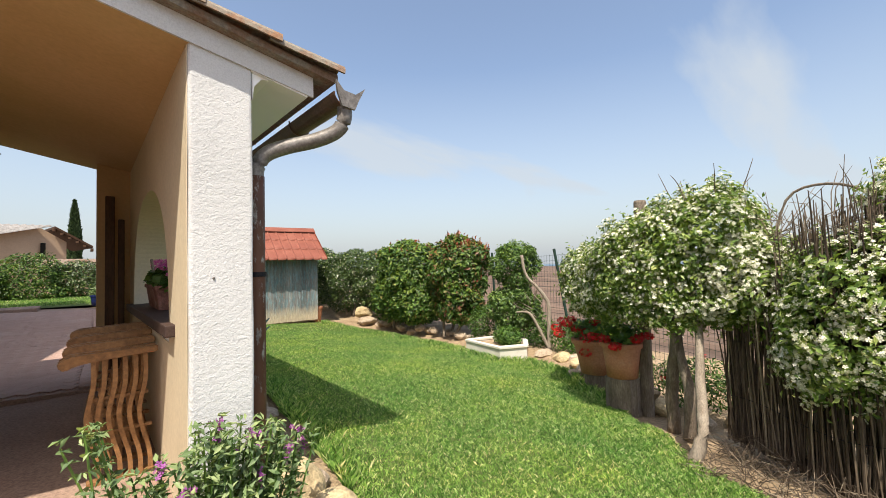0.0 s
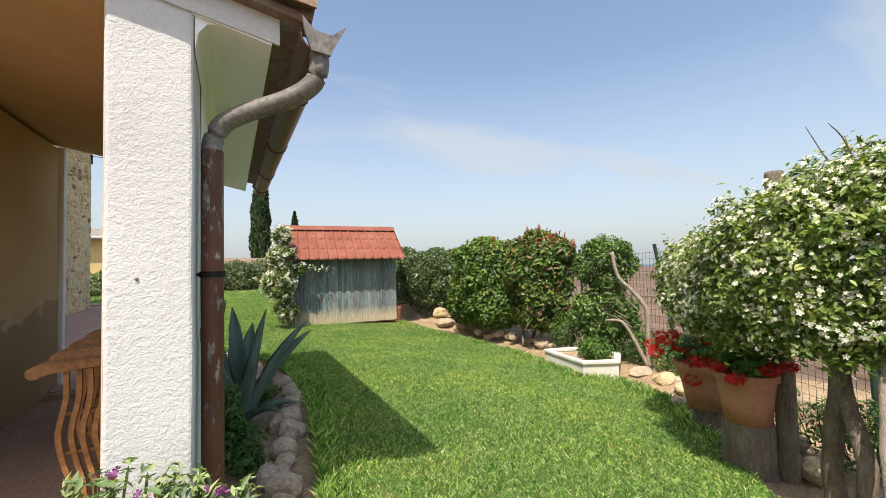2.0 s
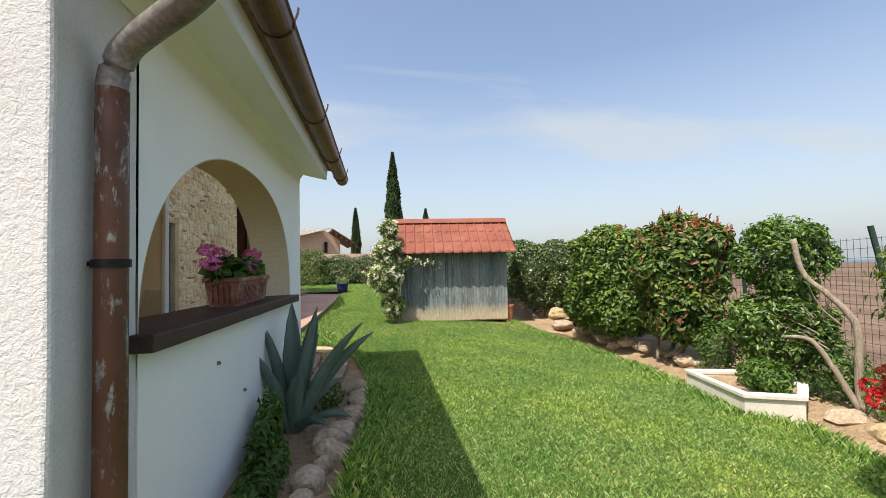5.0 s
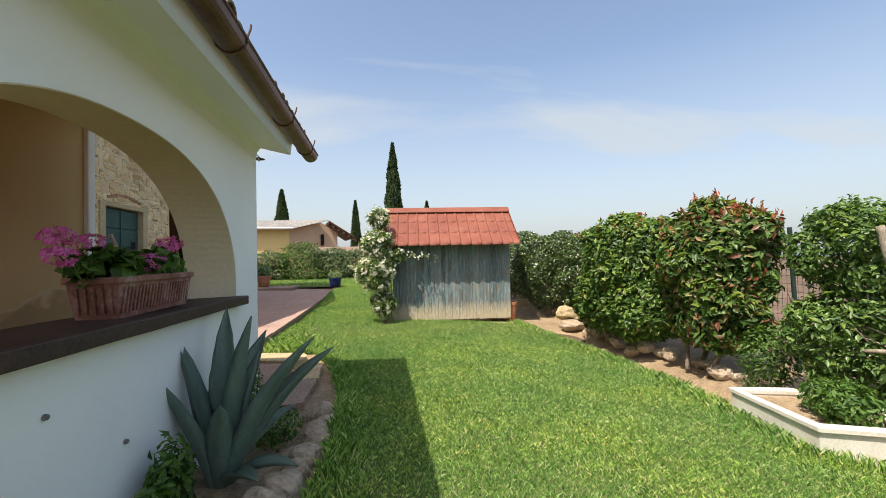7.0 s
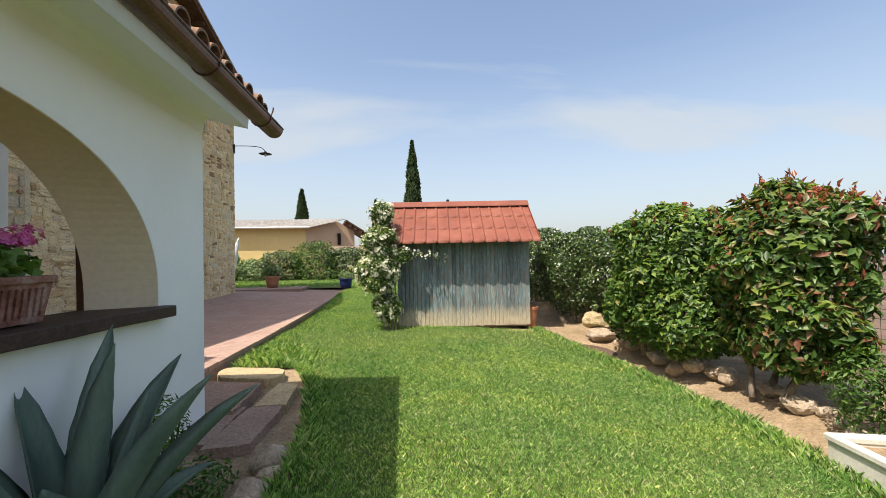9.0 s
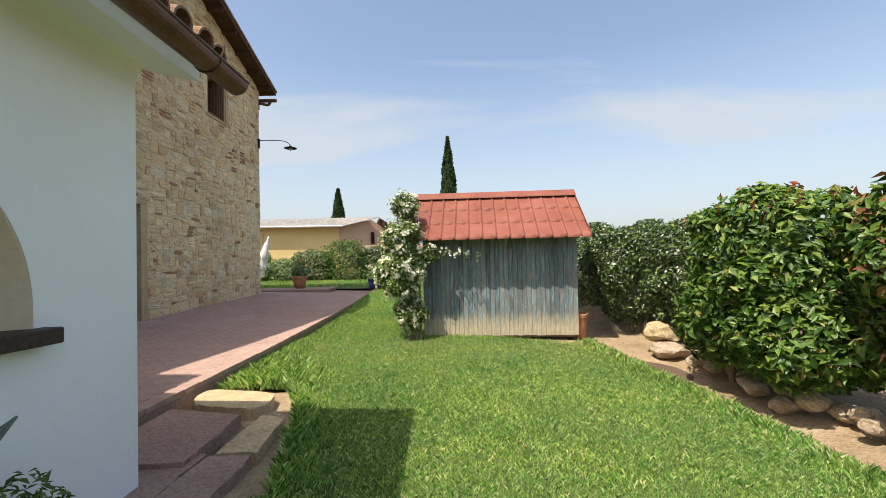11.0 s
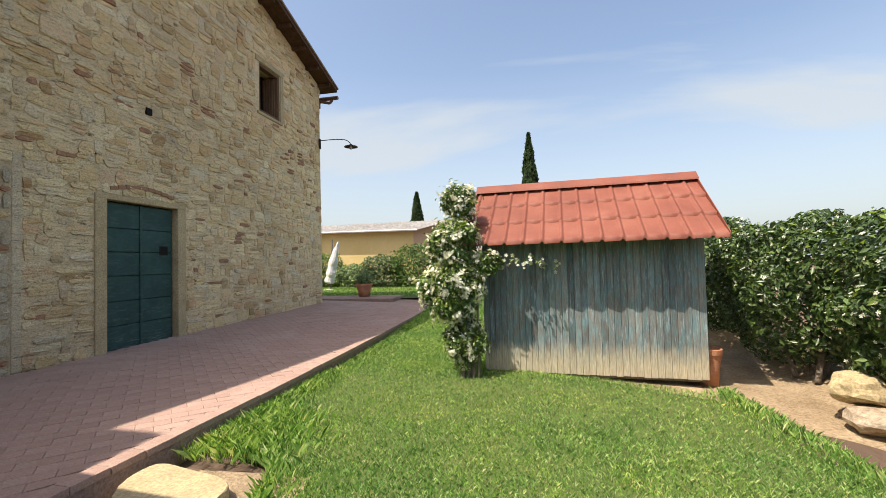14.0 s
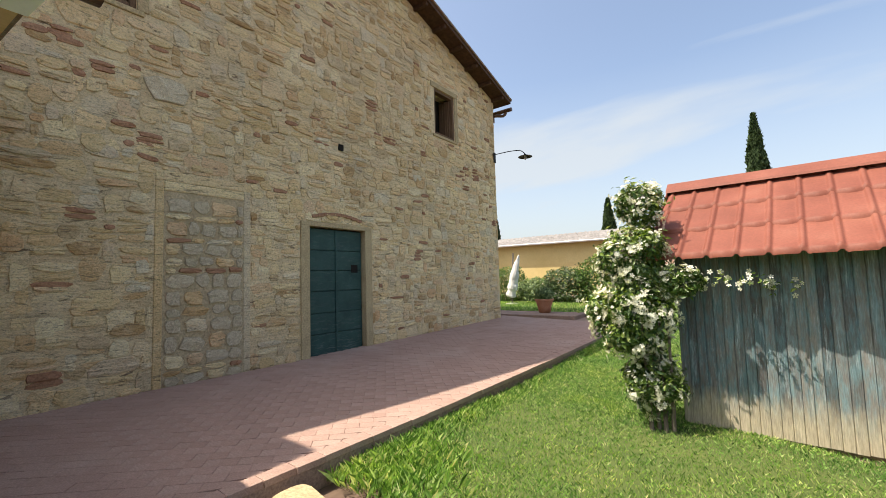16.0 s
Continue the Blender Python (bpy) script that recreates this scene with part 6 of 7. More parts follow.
# ---- porch things ----
def folding_chair(at, seed):
    t = thing("folding_chair", "folded wooden scissor chair with curved slats", "chair", at, "folded chairs under the porch")
    x, y, z = at
    for dy in (-0.045, 0.045):
        bm = bmesh.new()
        up = z + 0.022 * seed
        pts = [(x - 0.28, up + 0.755), (x - 0.25, up + 0.745), (x - 0.215, up + 0.765), (x - 0.17, up + 0.785), (x + 0.22, up + 0.80), (x + 0.22, up + 0.845), (x - 0.15, up + 0.835), (x - 0.24, up + 0.83), (x - 0.29, up + 0.80)]
        prism(bm, pts, 1, y + dy - 0.017, y + dy + 0.017)
        bmesh.ops.bevel(bm, geom=bm.edges[:], offset=0.008, segments=2, affect="EDGES")
        part("arm", bm, TIMBER, t)
    for k in range(6):
        bm = bmesh.new()
        x0 = x - 0.13 + 0.054 * k
        pts = spline([(x0 + 0.01, z + 0.80), (x0 + 0.012, z + 0.62), (x0 - 0.022, z + 0.43), (x0 + 0.0, z + 0.28), (x0 + 0.035, z + 0.14), (x0 + 0.04, z + 0.0)], 16)
        prism(bm, [(p[0] - 0.013, p[1]) for p in pts] + [(p[0] + 0.013, p[1]) for p in pts[::-1]], 1, y - 0.035 + 0.012 * (k % 2), y - 0.010 + 0.012 * (k % 2))
        part("slat", bm, TIMBER, t)
    for q, w in ((0.52, 0.30), (0.30, 0.32)):
        part("rod", boxed(x - 0.15, x - 0.15 + w + 0.02, y - 0.006, y + 0.03, z + q, z + q + 0.022, 0.004), TIMBER, t)
    part("foot", boxed(x - 0.15, x + 0.2, y - 0.03, y + 0.03, z, z + 0.03, 0.006), TIMBER, t)


for k in range(4):
    folding_chair((0.15 + 0.012 * k, 3.50 + 0.30 * k, 0.15), k)
bm = boxed(0.15, 0.235, 6.05, 6.13, 0.15, 2.35, 0.01, Matrix.Translation((0.19, 6.1, 0)) @ Matrix.Rotation(radians(1.5), 4, "X") @ Matrix.Translation((-0.19, -6.1, 0)))
tagged(part("timber_plank", bm, DARKWOOD), "dark reddish timber plank leaning on the pillar", "plank")
bm = boxed(0.27, 0.33, 6.10, 6.17, 0.15, 2.1, 0.01)
tagged(part("timber_plank", bm, DARKWOOD), "dark timber plank standing against the pillar", "plank")

tr = thing("planter_box", "long limed terracotta planter box on the sill", "planter", (0.57, 4.72, 1.148))
BX, BY0, BY1, BZ = 0.57, 4.33, 5.14, 1.150
bm = bmesh.new()
prism(bm, [(BX - 0.095, BZ), (BX + 0.095, BZ), (BX + 0.12, BZ + 0.195), (BX - 0.12, BZ + 0.195)], 1, BY0, BY1)
for v in bm.verts:
    v.co.y += (0.03 if v.co.y < 4.7 else -0.03) * (1 - (v.co.z - BZ) / 0.195)
part("body", bm, TERRA_OLD, tr)
for k in range(22):
    y = BY0 + 0.045 + 0.0335 * k
    bm = bmesh.new()
    prism(bm, [(BX + 0.096, BZ + 0.03), (BX + 0.109, BZ + 0.03), (BX + 0.127, BZ + 0.16), (BX + 0.114, BZ + 0.16)], 1, y, y + 0.016)
    part("rib", bm, TERRA_OLD, tr)
for k in range(5):
    x = BX - 0.085 + 0.038 * k
    bm = bmesh.new()
    prism(bm, [(BY0 + 0.027, BZ + 0.03), (BY0 + 0.014, BZ + 0.03), (BY0 - 0.006, BZ + 0.16), (BY0 + 0.008, BZ + 0.16)], 0, x, x + 0.017)
    part("end_rib", bm, TERRA_OLD, tr)
part("rim", boxed(BX - 0.132, BX + 0.132, BY0 - 0.015, BY1 + 0.015, BZ + 0.18, BZ + 0.215, 0.008), TERRA_OLD, tr)
geranium("pink_geranium", "magenta geraniums in the sill planter box", (0.57, 4.42, 1.34), (0.15, 0.17), 0.2, 130, F_PINK, [(-0.02, -0.28, 0.22), (0.0, -0.30, 0.13), (-0.03, -0.05, 0.20)], 0.062, 0.085)
geranium("pink_geranium", "magenta geraniums on the far side of the planter box", (0.57, 4.92, 1.34), (0.14, 0.21), 0.2, 170, F_PINK, [(0.05, -0.16, 0.10), (-0.01, 0.20, 0.22), (0.0, 0.13, 0.20)], 0.075, 0.085)
part_stick = tube(bmesh.new(), [(0.5, 4.80, 1.32), (0.45, 4.68, 1.60)], 0.012, 8)
tagged(part("plant_stick", part_stick, PALEBARK), "pale wooden stick in the planter", "stick")

# ---- far yard ----
bm = bmesh.new()
box(bm, -9.0, -1.15, 17.75, 18.95, 0.1, 0.43, 0.02)
tagged(part("kerb_terrace", bm, SLAB), "low raised kerb terrace at the yard end", "kerb", kind="structure")
flower_pot("flower_pot", "round terracotta pot at the yard end", (-2.35, 18.55, 0.43), 0.17, 0.27, 0.42)
herb("pot_plant", "leafy plant in the far terracotta pot", [((-2.35, 18.55, 1.0), (0.3, 0.3, 0.22))], 600, 0.09, L_GREY, (-2.35, 18.55, 0.8), 6)
flower_pot("blue_pot", "square dark blue glazed pot at the lawn edge", (0.30, 18.2, 0.36), 0.19, 0.23, 0.36, BLUE)
herb("pot_plant", "small trailing plant in the blue pot", [((0.30, 18.2, 0.82), (0.26, 0.26, 0.16))], 260, 0.08, L_GREY, (0.3, 18.2, 0.7), 6)
flower_pot("flower_pot", "brown terracotta pot beside the shed", (4.95, 11.34, -0.08), 0.10, 0.145, 0.45)
um = thing("closed_parasol", "closed white garden parasol leaning on its stand", "parasol", (-4.9, 21.4, 0.42))
part("pole", tube(bmesh.new(), [(-4.95, 21.4, 0.42), (-4.82, 21.4, 2.5)], 0.03, 8), LEAD, um)
bm = tube(bmesh.new(), spline([(-4.98, 21.35, 0.75), (-4.86, 21.35, 1.2), (-4.72, 21.35, 1.8), (-4.55, 21.35, 2.4)], 16).tolist(), [0.16, 0.2, 0.19, 0.17, 0.2, 0.19, 0.17, 0.16, 0.17, 0.16, 0.14, 0.12, 0.1, 0.07, 0.05, 0.02], 12)
for v in bm.verts:
    v.co.x += 0.05 * noise.noise(v.co * 6)
part("canopy", bm, CANVAS, um, "folded white canvas")
part("base", lathe(bmesh.new(), [(0.3, 0), (0.3, 0.06), (0.05, 0.1)], (-4.95, 21.4, 0.42), 20), CONCRETE, um)

# ---- neighbour's house ----
nh = thing("yellow_house", "low yellow rendered house with a grey corrugated roof", "house", (-8, 30, 0.4))
A, C, D = np.array([-22.0, 28.6]), np.array([-3.76, 30.0]), np.array([-0.9, 31.6])
PK = np.array([-1.9, 31.05])
B1, B2 = A + [0.5, 7], D + [-2, 6]
bm = bmesh.new()


def wall(bm, p, q, z0, za, zb, d=0.25):
    n = np.array([-(q - p)[1], (q - p)[0]])
    n = n / np.linalg.norm(n) * d
    vs = [bm.verts.new((*a, z)) for a, z in ((p, z0), (q, z0), (q, zb), (p, za))] + [bm.verts.new((*(a + n), z)) for a, z in ((p, z0), (q, z0), (q, zb), (p, za))]
    for f in ((0, 1, 2, 3), (7, 6, 5, 4), (0, 4, 5, 1), (1, 5, 6, 2), (2, 6, 7, 3), (3, 7, 4, 0)):
        bm.faces.new([vs[i] for i in f])


wall(bm, A, C, 0.2, 3.45, 3.45)
part("wall", bm, YELLOW, nh)
bm = bmesh.new()
wall(bm, C, PK, 0.2, 3.45, 3.9)
wall(bm, PK, D, 0.2, 3.9, 3.2)
part("gable_wall", bm, PINK, nh, "pinkish rendered gable wall")
# solid near-black block: the shade behind the gable window is painted
part("window", boxed(-1.92, -1.72, 30.9, 31.05, 2.35, 3.1), SHADE_BLACK, nh, "narrow gable window, a near-black block painted as its inner shade")
# corrugated roof towards the yard
u, v = np.meshgrid(np.linspace(0, 1, 400), np.linspace(0, 1, 4))
lo0, lo1 = np.append(A - [0.0, 0.4], 3.42), np.append(C + [0.35, -0.45], 3.42)
hi0, hi1 = np.append(A + [0.3, 3.2], 4.05), np.append(PK + [0.55, -0.2], 4.05)
Pt = (lo0 * (1 - u[..., None]) + lo1 * u[..., None]) * (1 - v[..., None]) + (hi0 * (1 - u[..., None]) + hi1 * u[..., None]) * v[..., None]
Pt[..., 2] += 0.04 * np.sin(u * 2 * np.pi * 66)
i = (np.arange(3)[:, None] * 400 + np.arange(399)[None]).reshape(-1, 1)
put("roof_sheet", mesh_np("roof_sheet", Pt.reshape(-1, 3), i + np.array([0, 1, 401, 400])), GREYROOF, nh, "grey corrugated roof sheets", smooth=True)
bm = bmesh.new()
for a, b, za, zb in ((PK + [0.55, -0.2], D + [1.15, -0.1], 4.02, 2.98),):
    w4 = [(a[0], a[1], za), (b[0], b[1], zb), (b[0] - 1.0, b[1] + 5, zb), (a[0] - 1.0, a[1] + 5, za)]
    vt = [bm.verts.new(p) for p in w4] + [bm.verts.new((p[0], p[1], p[2] - 0.12)) for p in w4]
    for f in ((0, 1, 2, 3), (7, 6, 5, 4), (0, 4, 5, 1), (1, 5, 6, 2), (2, 6, 7, 3), (3, 7, 4, 0)):
        bm.faces.new([vt[i] for i in f])
part("roof", bm, DARKWOOD, nh, "dark timber roof overhang")
for k in range(6):
    q = k / 5
    x, y, z = (PK[0] + 0.5) * (1 - q) + (D[0] + 1.1) * q, (PK[1] - 0.15) * (1 - q) + (D[1] - 0.05) * q, 3.88 * (1 - q) + 2.84 * q
    part("rafter", boxed(x - 0.07, x + 0.07, y - 0.1, y + 2, z - 0.12, z), DARKWOOD, nh)
part("fascia", tube(bmesh.new(), [tuple(lo0), tuple(lo1)], 0.06, 6), CANVAS, nh, "pale eaves gutter")
lr = thing("low_outbuilding", "low outbuilding with a red tiled roof behind the hedge", "building", (2, 27, 0.4))
part("wall", boxed(-1.6, 6.5, 26.6, 29.0, 0.2, 1.65), PINK, lr)
bm = bmesh.new()
prism(bm, [(26.3, 1.68), (27.9, 2.16), (29.4, 1.7), (29.4, 1.62), (27.9, 2.06), (26.3, 1.60)], 0, -1.9, 6.8)
part("roof", bm, TILE, lr, "red tiled roof")

# ---- pieces: stones, pavers, grass ----


def stone_form(k, tri=10):
    """A rough stone face: uneven outline, rounded edge, unit size in y and z, depth along x."""
    r = random.Random(900 + k)
    bm = bmesh.new()
    out = []
    for i in range(tri):
        a = 2 * math.pi * (i + r.uniform(-0.32, 0.32)) / tri + math.pi / tri
        c, s = math.cos(a), math.sin(a)
        m = max(abs(c), abs(s))
        q = 0.5 / m * (1 if m > 0.83 else 0.95) * r.uniform(0.80, 1.06)
        out.append((max(-0.5, min(0.5, c * q)), max(-0.5, min(0.5, s * q))))
    back = [bm.verts.new((0, y, z)) for y, z in out]
    mid = [bm.verts.new((0.75 + 0.1 * r.random(), y * 0.985, z * 0.975)) for y, z in out]
    front = [bm.verts.new((1 + 0.28 * r.uniform(-1, 1), y * 0.93, z * 0.88)) for y, z in out]
    for a, b in ((back, mid), (mid, front)):
        for i in range(tri):
            bm.faces.new((a[i], a[(i + 1) % tri], b[(i + 1) % tri], b[i]))
    c = bm.verts.new((1.12, r.uniform(-0.1, 0.1), r.uniform(-0.1, 0.1)))
    for i in range(tri):
        bm.faces.new((front[i], front[(i + 1) % tri], c))
    me = bpy.data.meshes.new("stone")
    bmesh.ops.recalc_face_normals(bm, faces=bm.faces)
    bm.to_mesh(me)
    bm.free()
    return me


FORMS = [stone_form(k) for k in range(20)]
PALE_FORMS, BRICK_FORMS = [me.copy() for me in FORMS], [me.copy() for me in FORMS]
FDATA = []
for me in FORMS:
    v = np.zeros(len(me.vertices) * 3)
    me.vertices.foreach_get("co", v)
    FDATA.append((v.reshape(-1, 3), [list(p.vertices) for p in me.polygons]))


def wavy(y, z):
    return 0.05 * noise.noise((y * 0.45, z * 0.9, 2.0)) + 0.025 * noise.noise((y * 1.7, z * 1.3, 8.0))


def lay_stones():
    """Rubble in short bands: every band is cut into uneven columns of one to three stones."""
    rs = random.Random(21)
    out = []
    z = 0.12
    while z < 8.5:
        band = rs.uniform(0.13, 0.30)
        y = 6.3 + rs.uniform(0, 0.2)
        while y < 17.13:
            w = min(rs.choice((0.12, 0.16, 0.2, 0.24, 0.28, 0.34, 0.42)) * rs.uniform(0.85, 1.2), 17.14 - y)
            if w > 0.05:
                patch = noise.noise((y * 0.7, z * 1.1, 31.0))
                n = rs.choice((1, 1, 1, 2, 2)) if w < 0.24 else rs.choice((1, 1, 2, 2, 3, 3))
                jog = rs.uniform(-0.07, 0.07)
                cuts = sorted([0, 1] + [(k + rs.uniform(0.7, 1.3)) / (n + 0.0) - 0.0 for k in range(n - 1)])
                cuts = [min(max(c, 0), 1) for c in cuts]
                for c0, c1 in zip(cuts, cuts[1:]):
                    h = band * (c1 - c0)
                    if h < 0.035:
                        continue
                    brick = h < 0.09 and w < 0.40 and rs.random() < 0.13 + (0.5 if patch > 0.22 else 0)
                    sh = rs.uniform(0, 0.05) if n > 1 else 0
                    out.append((y + sh, z + band * c0 + jog, (w - sh) * rs.uniform(0.9, 1.06), h * rs.uniform(0.86, 1.08), rs, brick))
            y += w + 0.005
        z += band
    return out


OPEN = ((10.50, 12.09, 0.0, 2.60), (14.12, 15.24, 5.0, 6.38), (7.16, 8.3, 4.97, 5.9), (8.40, 9.64, 0.0, 3.06), (8.23, 8.80, 3.92, 4.32))


def trim(y0, y1, z0, z1):
    """Cut a stone back to the openings and the gable; None where nothing is left."""
    if z1 > min(gable(y0), gable(y1)) - 0.02:
        return None
    for a, b, c, d in OPEN:
        if y1 > a and y0 < b and z1 > c and z0 < d:
            cuts = [(y0, min(y1, a - 0.008), z0, z1), (max(y0, b + 0.008), y1, z0, z1), (y0, y1, max(z0, d + 0.008), z1), (y0, y1, z0, min(z1, c - 0.008))]
            y0, y1, z0, z1 = max(cuts, key=lambda q: max(q[1] - q[0], 0) * max(q[3] - q[2], 0))
            if y1 - y0 < 0.045 or z1 - z0 < 0.03:
                return None
    return y0, y1, z0, z1


big_v, big_f, count = {False: [], True: []}, {False: [], True: []}, {False: 0, True: 0}
rs = random.Random(5)
single = 0
for y, z, w, h, _, brick in lay_stones():
    zc = z + h / 2 + wavy(y + w / 2, z)
    left = trim(y, y + w, zc - h / 2, zc + h / 2)
    if left is None:
        continue
    y, w, zc, h = left[0], left[1] - left[0], (left[2] + left[3]) / 2, left[3] - left[2]
    sc = Matrix.Translation((SX - 0.012, y + w / 2, zc)) @ Matrix.Rotation(rs.gauss(0, 0.06), 4, "X") @ Matrix.Diagonal((rs.uniform(0.018, 0.036), w * 1.03, h * 1.0, 1))
    k = rs.randrange(20)
    if single < 290 and 9.7 < y < 13.6 and 0.2 < zc < 2.75:
        ob = put("brick" if brick else "stone", BRICK_FORMS[k] if brick else FORMS[k], REDBRICK if brick else STONE, house)
        ob.matrix_parent_inverse = Matrix()
        ob.matrix_basis = Matrix.Translation((-SX, -11, 0)) @ sc
        single += 1
    else:
        V, F = FDATA[k]
        M4 = np.array(sc)
        big_v[brick].append(V @ M4[:3, :3].T + M4[:3, 3])
        big_f[brick] += [[i + count[brick] for i in f] for f in F]
        count[brick] += len(V)
for brick, nm, mat in ((False, "stones", STONE), (True, "bricks", REDBRICK)):
    me = bpy.data.meshes.new(nm)
    me.from_pydata(np.concatenate(big_v[brick]).tolist(), [], big_f[brick])
    tagged(put(nm, me, mat, house), kind="stuff")
# walled-up doorway: larger squared blocks between pale jambs
for a, b, c, d in ((8.40, 8.50, 0.25, 3.0), (9.54, 9.64, 0.25, 3.0), (8.40, 9.64, 2.93, 3.06)):
    part("jamb", boxed(SX - 0.1, SX + 0.012 + (0.003 if c > 1 else 0), a, b, c, d, 0.01), STONE, house, "pale stone jamb of a walled-up doorway")
part("infill_mortar", boxed(SX - 0.1, SX + 0.004, 8.49, 9.55, 0.22, 2.94), INFILL, house, "brown mortar of a walled-up doorway")
part("lintel", boxed(SX - 0.1, SX + 0.020, 8.50, 9.54, 2.80, 2.925, 0.015), STONE, house, "pale stone lintel of a walled-up doorway")
z = 0.28
while z < 2.75:
    h = rs.choice((0.08, 0.14, 0.18, 0.22, 0.25))
    y = 8.51
    while y < 9.52:
        w = min(rs.uniform(0.14, 0.38), 9.53 - y)
        if w > 0.07 and z + h < 2.80:
            k = rs.randrange(20)
            forms, mat = (PALE_FORMS, PALESTONE) if h > 0.1 and rs.random() < 0.75 else (FORMS, STONE) if h > 0.1 or rs.random() < 0.5 else (BRICK_FORMS, REDBRICK)
            ob = put("stone", forms[k], mat, house)
            ob.matrix_parent_inverse = Matrix()
            ob.matrix_basis = Matrix.Translation((-SX, -11, 0)) @ Matrix.Translation((SX - 0.012, y + w / 2, z + h / 2 + rs.uniform(-0.012, 0.012))) @ Matrix.Rotation(rs.gauss(0, 0.05), 4, "X") @ Matrix.Diagonal((0.036, w * rs.uniform(0.86, 1.0), h * rs.uniform(0.82, 0.98), 1))
        y += w
    z += h
# one large pale oval stone high in the wall
ob = put("stone", PALE_FORMS[3], PALESTONE, house, "large pale oval stone")
ob.matrix_parent_inverse = Matrix()
ob.matrix_basis = Matrix.Translation((-SX, -11, 0)) @ Matrix.Translation((SX - 0.01, 8.51, 4.12)) @ Matrix.Diagonal((0.045, 0.54, 0.37, 1))
# flat relieving arch of bricks over the door
for k in range(9):
    y = 10.78 + 0.125 * k
    zc = 2.70 + 0.07 * (1 - ((k - 4) / 4) ** 2)
    ob = put("brick", boxed_me if k else (lambda bm: (lambda me: (bm.to_mesh(me), bm.free(), me)[2])(bpy.data.meshes.new("brick")))(boxed(-0.5, 0.5, -0.5, 0.5, -0.5, 0.5, 0.06)), REDBRICK, house)
    boxed_me = ob.data
    ob.matrix_parent_inverse = Matrix()
    ob.matrix_basis = Matrix.Translation((-SX, -11, 0)) @ Matrix.Translation((SX + 0.006, y, zc)) @ Matrix.Rotation(-0.03 * (k - 4), 4, "X") @ Matrix.Diagonal((0.045, 0.12, 0.055, 1))
# no recess here: a near-black block paints the hole's shade
part("putlog_hole", boxed(SX - 0.02, SX + 0.034, 11.31, 11.41, 3.98, 4.09), SHADE_BLACK, house, "near-black block painted as the shade of a square putlog hole")

# pavers: rectangles in a running bond, turned to the house
PW, PH = 0.25, 0.125
bm = boxed(-0.5, 0.5, -0.5, 0.5, -0.5, 0.5)
bmesh.ops.transform(bm, matrix=Matrix.Diagonal((PH - 0.002, PW - 0.002, 0.04, 1)), verts=bm.verts)
bmesh.ops.bevel(bm, geom=[e for e in bm.edges if min(v.co.z for v in e.verts) > 0], offset=0.0025, segments=1, affect="EDGES")
pav = bpy.data.meshes.new("paver")
bm.to_mesh(pav)
bm.free()
pv = np.zeros(len(pav.vertices) * 3)
pav.vertices.foreach_get("co", pv)
pv = pv.reshape(-1, 3)
pf = [list(p.vertices) for p in pav.polygons]
jv, jf, jc, single = [], [], 0, 0
ang = radians(-45)
ca, sa = math.cos(ang), math.sin(ang)
for i in range(-70, 110):
    for k in range(-70, 70):
        a, b = i * PH, (k + 0.5 * (i % 2)) * PW
        x, y = -1.5 + ca * a - sa * b, 11 + sa * a + ca * b
        if not (SX - 0.05 < x < pave_edge(y) - 0.03 and 6.3 < y < 17.7) and not (-6 < x < 0.02 and 17.2 < y < 17.7):
            continue
        m = pose(x, y, yard(x, y) - 0.022 + rs.uniform(-0.0015, 0.0015), 0, 1.89, 0) @ pose(0, 0, 0, rs.gauss(0, 0.2), rs.gauss(0, 0.2), -45)
        if single < 280 and 7.5 < y < 11.2 and -2.0 < x < pave_edge(y) - 0.3:
            ob = put("paver", pav, PAVER, pave)
            ob.matrix_parent_inverse = Matrix()
            ob.matrix_basis = Matrix.Translation((1, -12, -0.1)) @ m
            single += 1
        else:
            M4 = np.array(m)
            cut = pv @ M4[:3, :3].T + M4[:3, 3]
            if y < 17.5:
                cut[:, 0] = np.minimum(cut[:, 0], pave_edge(cut[:, 1]) - 0.128)
            jv.append(cut)
            jf += [[q + jc for q in f] for f in pf]
            jc += len(pv)
me = bpy.data.meshes.new("pavers")
me.from_pydata(np.concatenate(jv).tolist(), [], jf)
tagged(put("pavers", me, PAVER, pave), kind="stuff")
# soldier course along the lawn
edge = bpy.data.meshes.new("edge_paver")
bm = boxed(-0.13, 0.0, -0.123, 0.123, -0.03, 0.022, 0.004)
bm.to_mesh(edge)
bm.free()
for k in range(46):
    y = 6.40 + 0.25 * k
    x = float(pave_edge(y))
    ob = put("edge_paver", edge, PAVER, pave)
    ob.matrix_parent_inverse = Matrix()
    ob.matrix_basis = Matrix.Translation((1, -12, -0.1)) @ pose(x + rs.uniform(-0.005, 0.005), y, yard(x, y) - 0.013, rs.gauss(0, 0.15), 1.89, rs.gauss(0, 0.3) - 1.2)


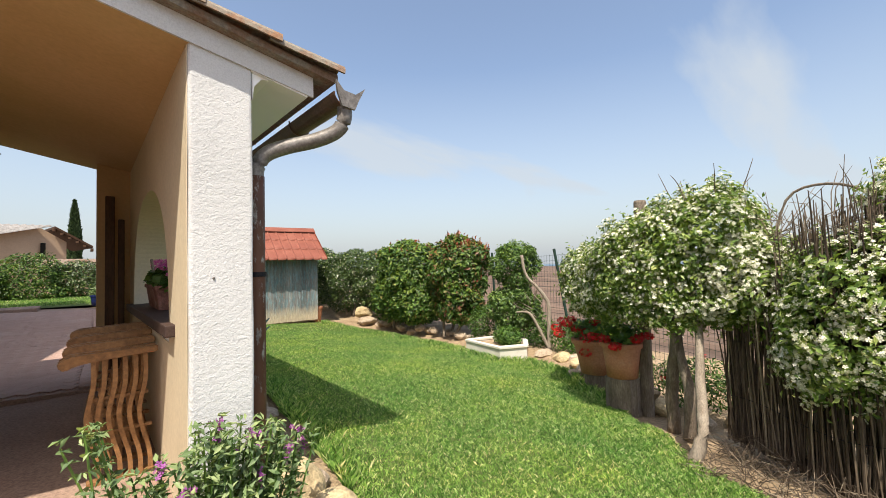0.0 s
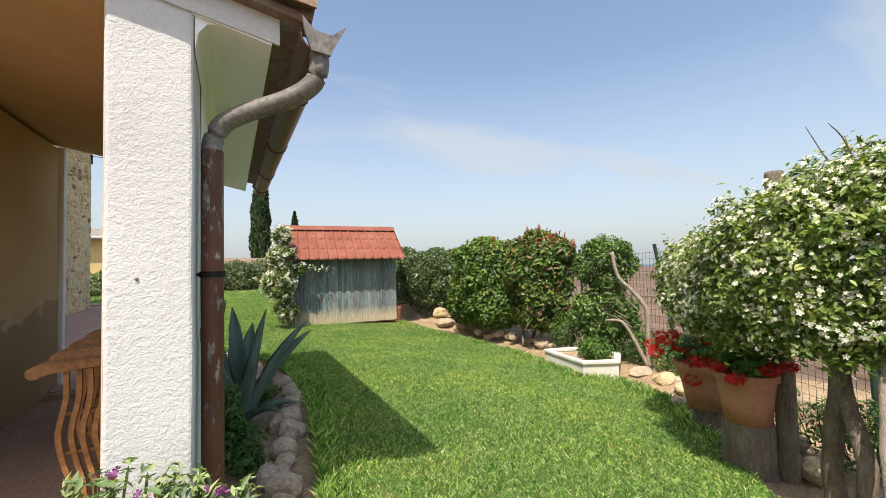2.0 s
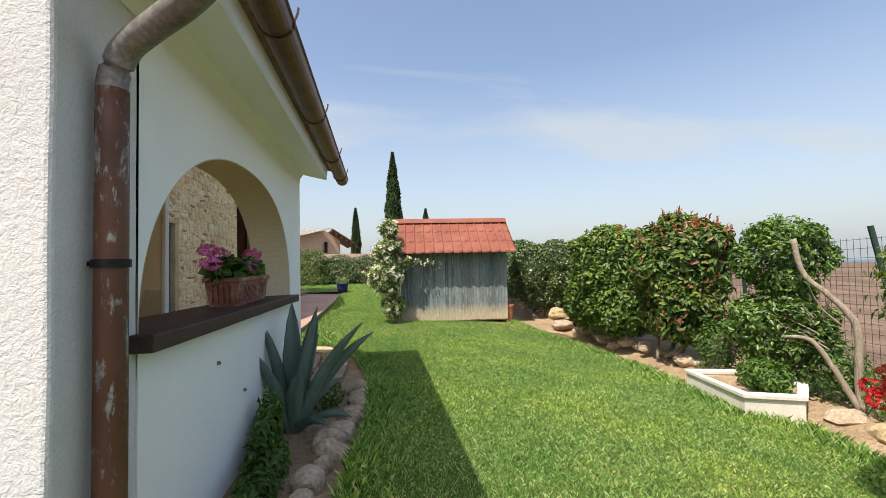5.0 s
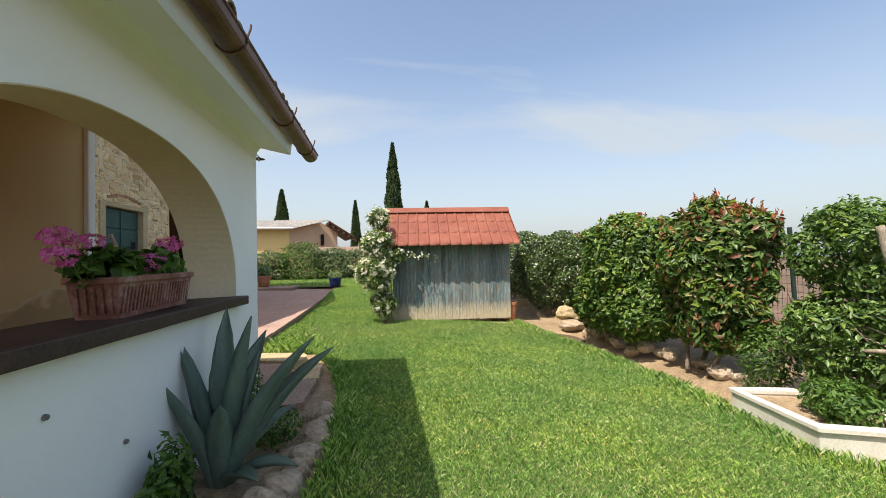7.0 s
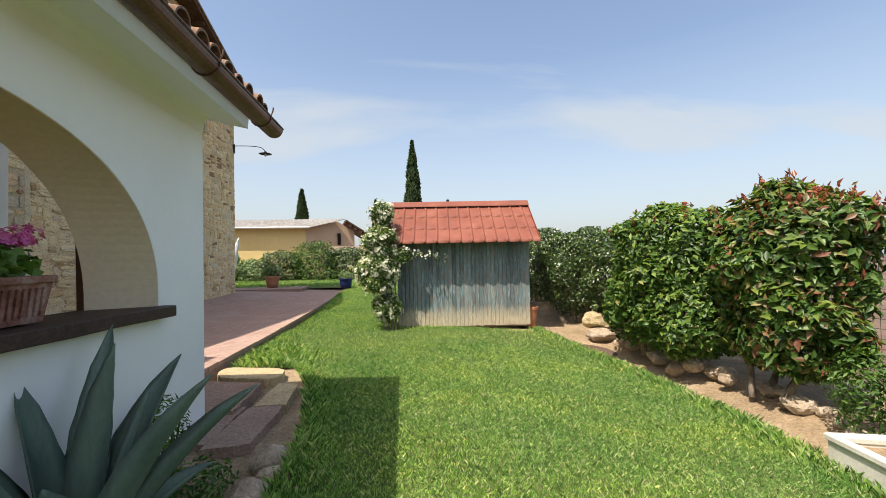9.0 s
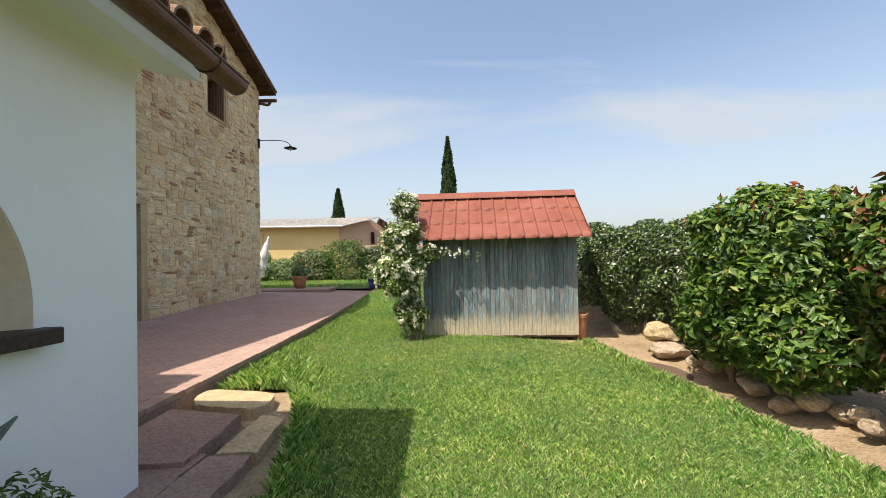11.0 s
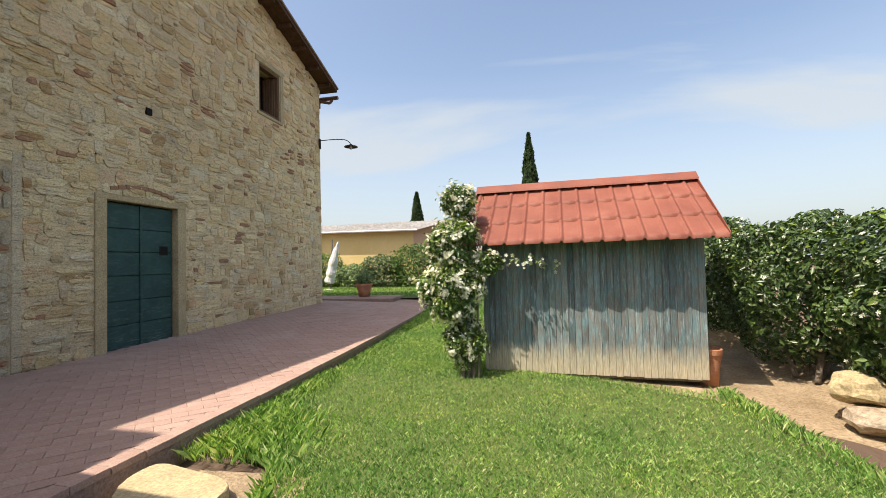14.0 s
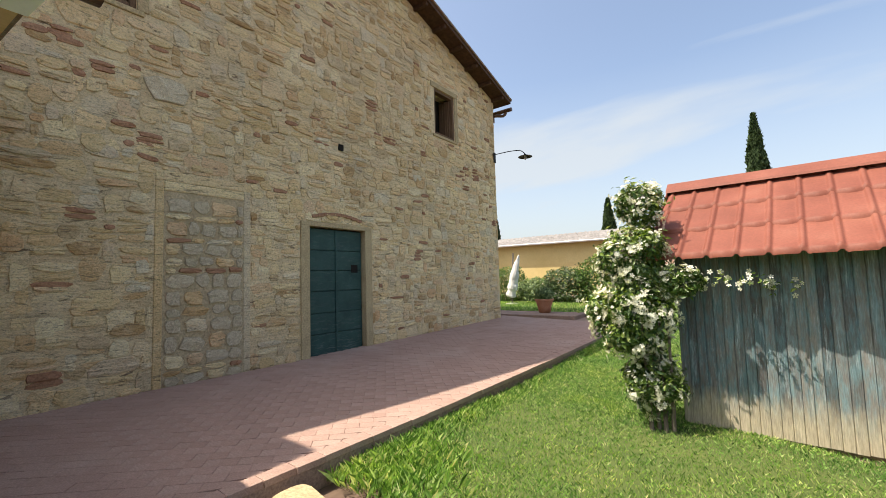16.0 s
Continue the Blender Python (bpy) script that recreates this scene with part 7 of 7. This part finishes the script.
def blades(name, n, sampler, hmin, hmax, width, label, lean=0.45):
    x, y = sampler(n)
    z = rise(x, y) + 0.040
    k = len(x)
    h = rng.uniform(hmin, hmax, k)
    a = rng.uniform(0, 2 * np.pi, k)
    w = width * rng.uniform(0.7, 1.3, k)
    t = rng.uniform(0, 2 * np.pi, k)
    l = h * lean * rng.uniform(0.1, 1.3, k)
    dx, dy = np.cos(a) * w, np.sin(a) * w
    v = np.stack([np.stack([x - dx, y - dy, z - 0.01], -1), np.stack([x + dx, y + dy, z - 0.01], -1),
                  np.stack([x + 0.4 * l * np.cos(t) + dx * 0.7, y + 0.4 * l * np.sin(t) + dy * 0.7, z + 0.65 * h], -1),
                  np.stack([x + l * np.cos(t), y + l * np.sin(t), z + h], -1)], 1).reshape(-1, 3)
    i = np.arange(k)[:, None] * 4
    f = np.concatenate([i + np.array([0, 1, 2]), i + np.array([0, 2, 3])])
    return tagged(put(name, mesh_np(name, v, f), GRASS), label, "grass", kind="stuff")


def on_lawn(n):
    y = np.concatenate([rng.uniform(-0.5, 9.5, int(n * 0.66)), rng.uniform(9.5, 20, n - int(n * 0.66))])
    l, r = lawn_edge(y)
    r = np.where(y > 10.9, np.interp(y, [10.9, 11.3, 20], [4.7, 2.6, 2.6]), r)
    jl = 0.05 * np.sin(y * 7) + 0.04 * np.sin(y * 17)
    x = rng.uniform(l + jl, r + 0.06 * np.sin(y * 9) + 0.03)
    return x, y


def at_edges(n):
    y = rng.uniform(2.5, 10.9, n)
    l, r = lawn_edge(y)
    side = rng.random(n) < 0.5
    x = np.where(side, l + rng.exponential(0.05, n) - 0.04, r - rng.exponential(0.06, n) + 0.04)
    return x, y


def weeds(n):
    return rng.normal(0.62, 0.22, n).clip(0.30, 1.3), rng.normal(8.95, 0.25, n).clip(8.5, 10)


def paving_edge(n):
    y = rng.uniform(8.5, 17, n)
    return pave_edge(y) + 0.03 + rng.exponential(0.07, n), y


def far(n):
    return rng.uniform(-9, 6, n), rng.uniform(19.0, 22.5, n)


blades("grass", 560000, on_lawn, 0.012, 0.036, 0.0019, "short mown green grass blades", 1.0)
blades("edge_grass", 14000, at_edges, 0.04, 0.11, 0.0022, "longer grass at the lawn edge", 0.7)
blades("tall_grass", 1800, weeds, 0.05, 0.14, 0.0018, "tall pale grass tuft by the step", 0.9)
blades("edge_grass", 9000, paving_edge, 0.03, 0.085, 0.002, "longer grass along the paving edge", 0.8)
blades("far_grass", 40000, far, 0.04, 0.09, 0.006, "short grass in front of the far hedge")
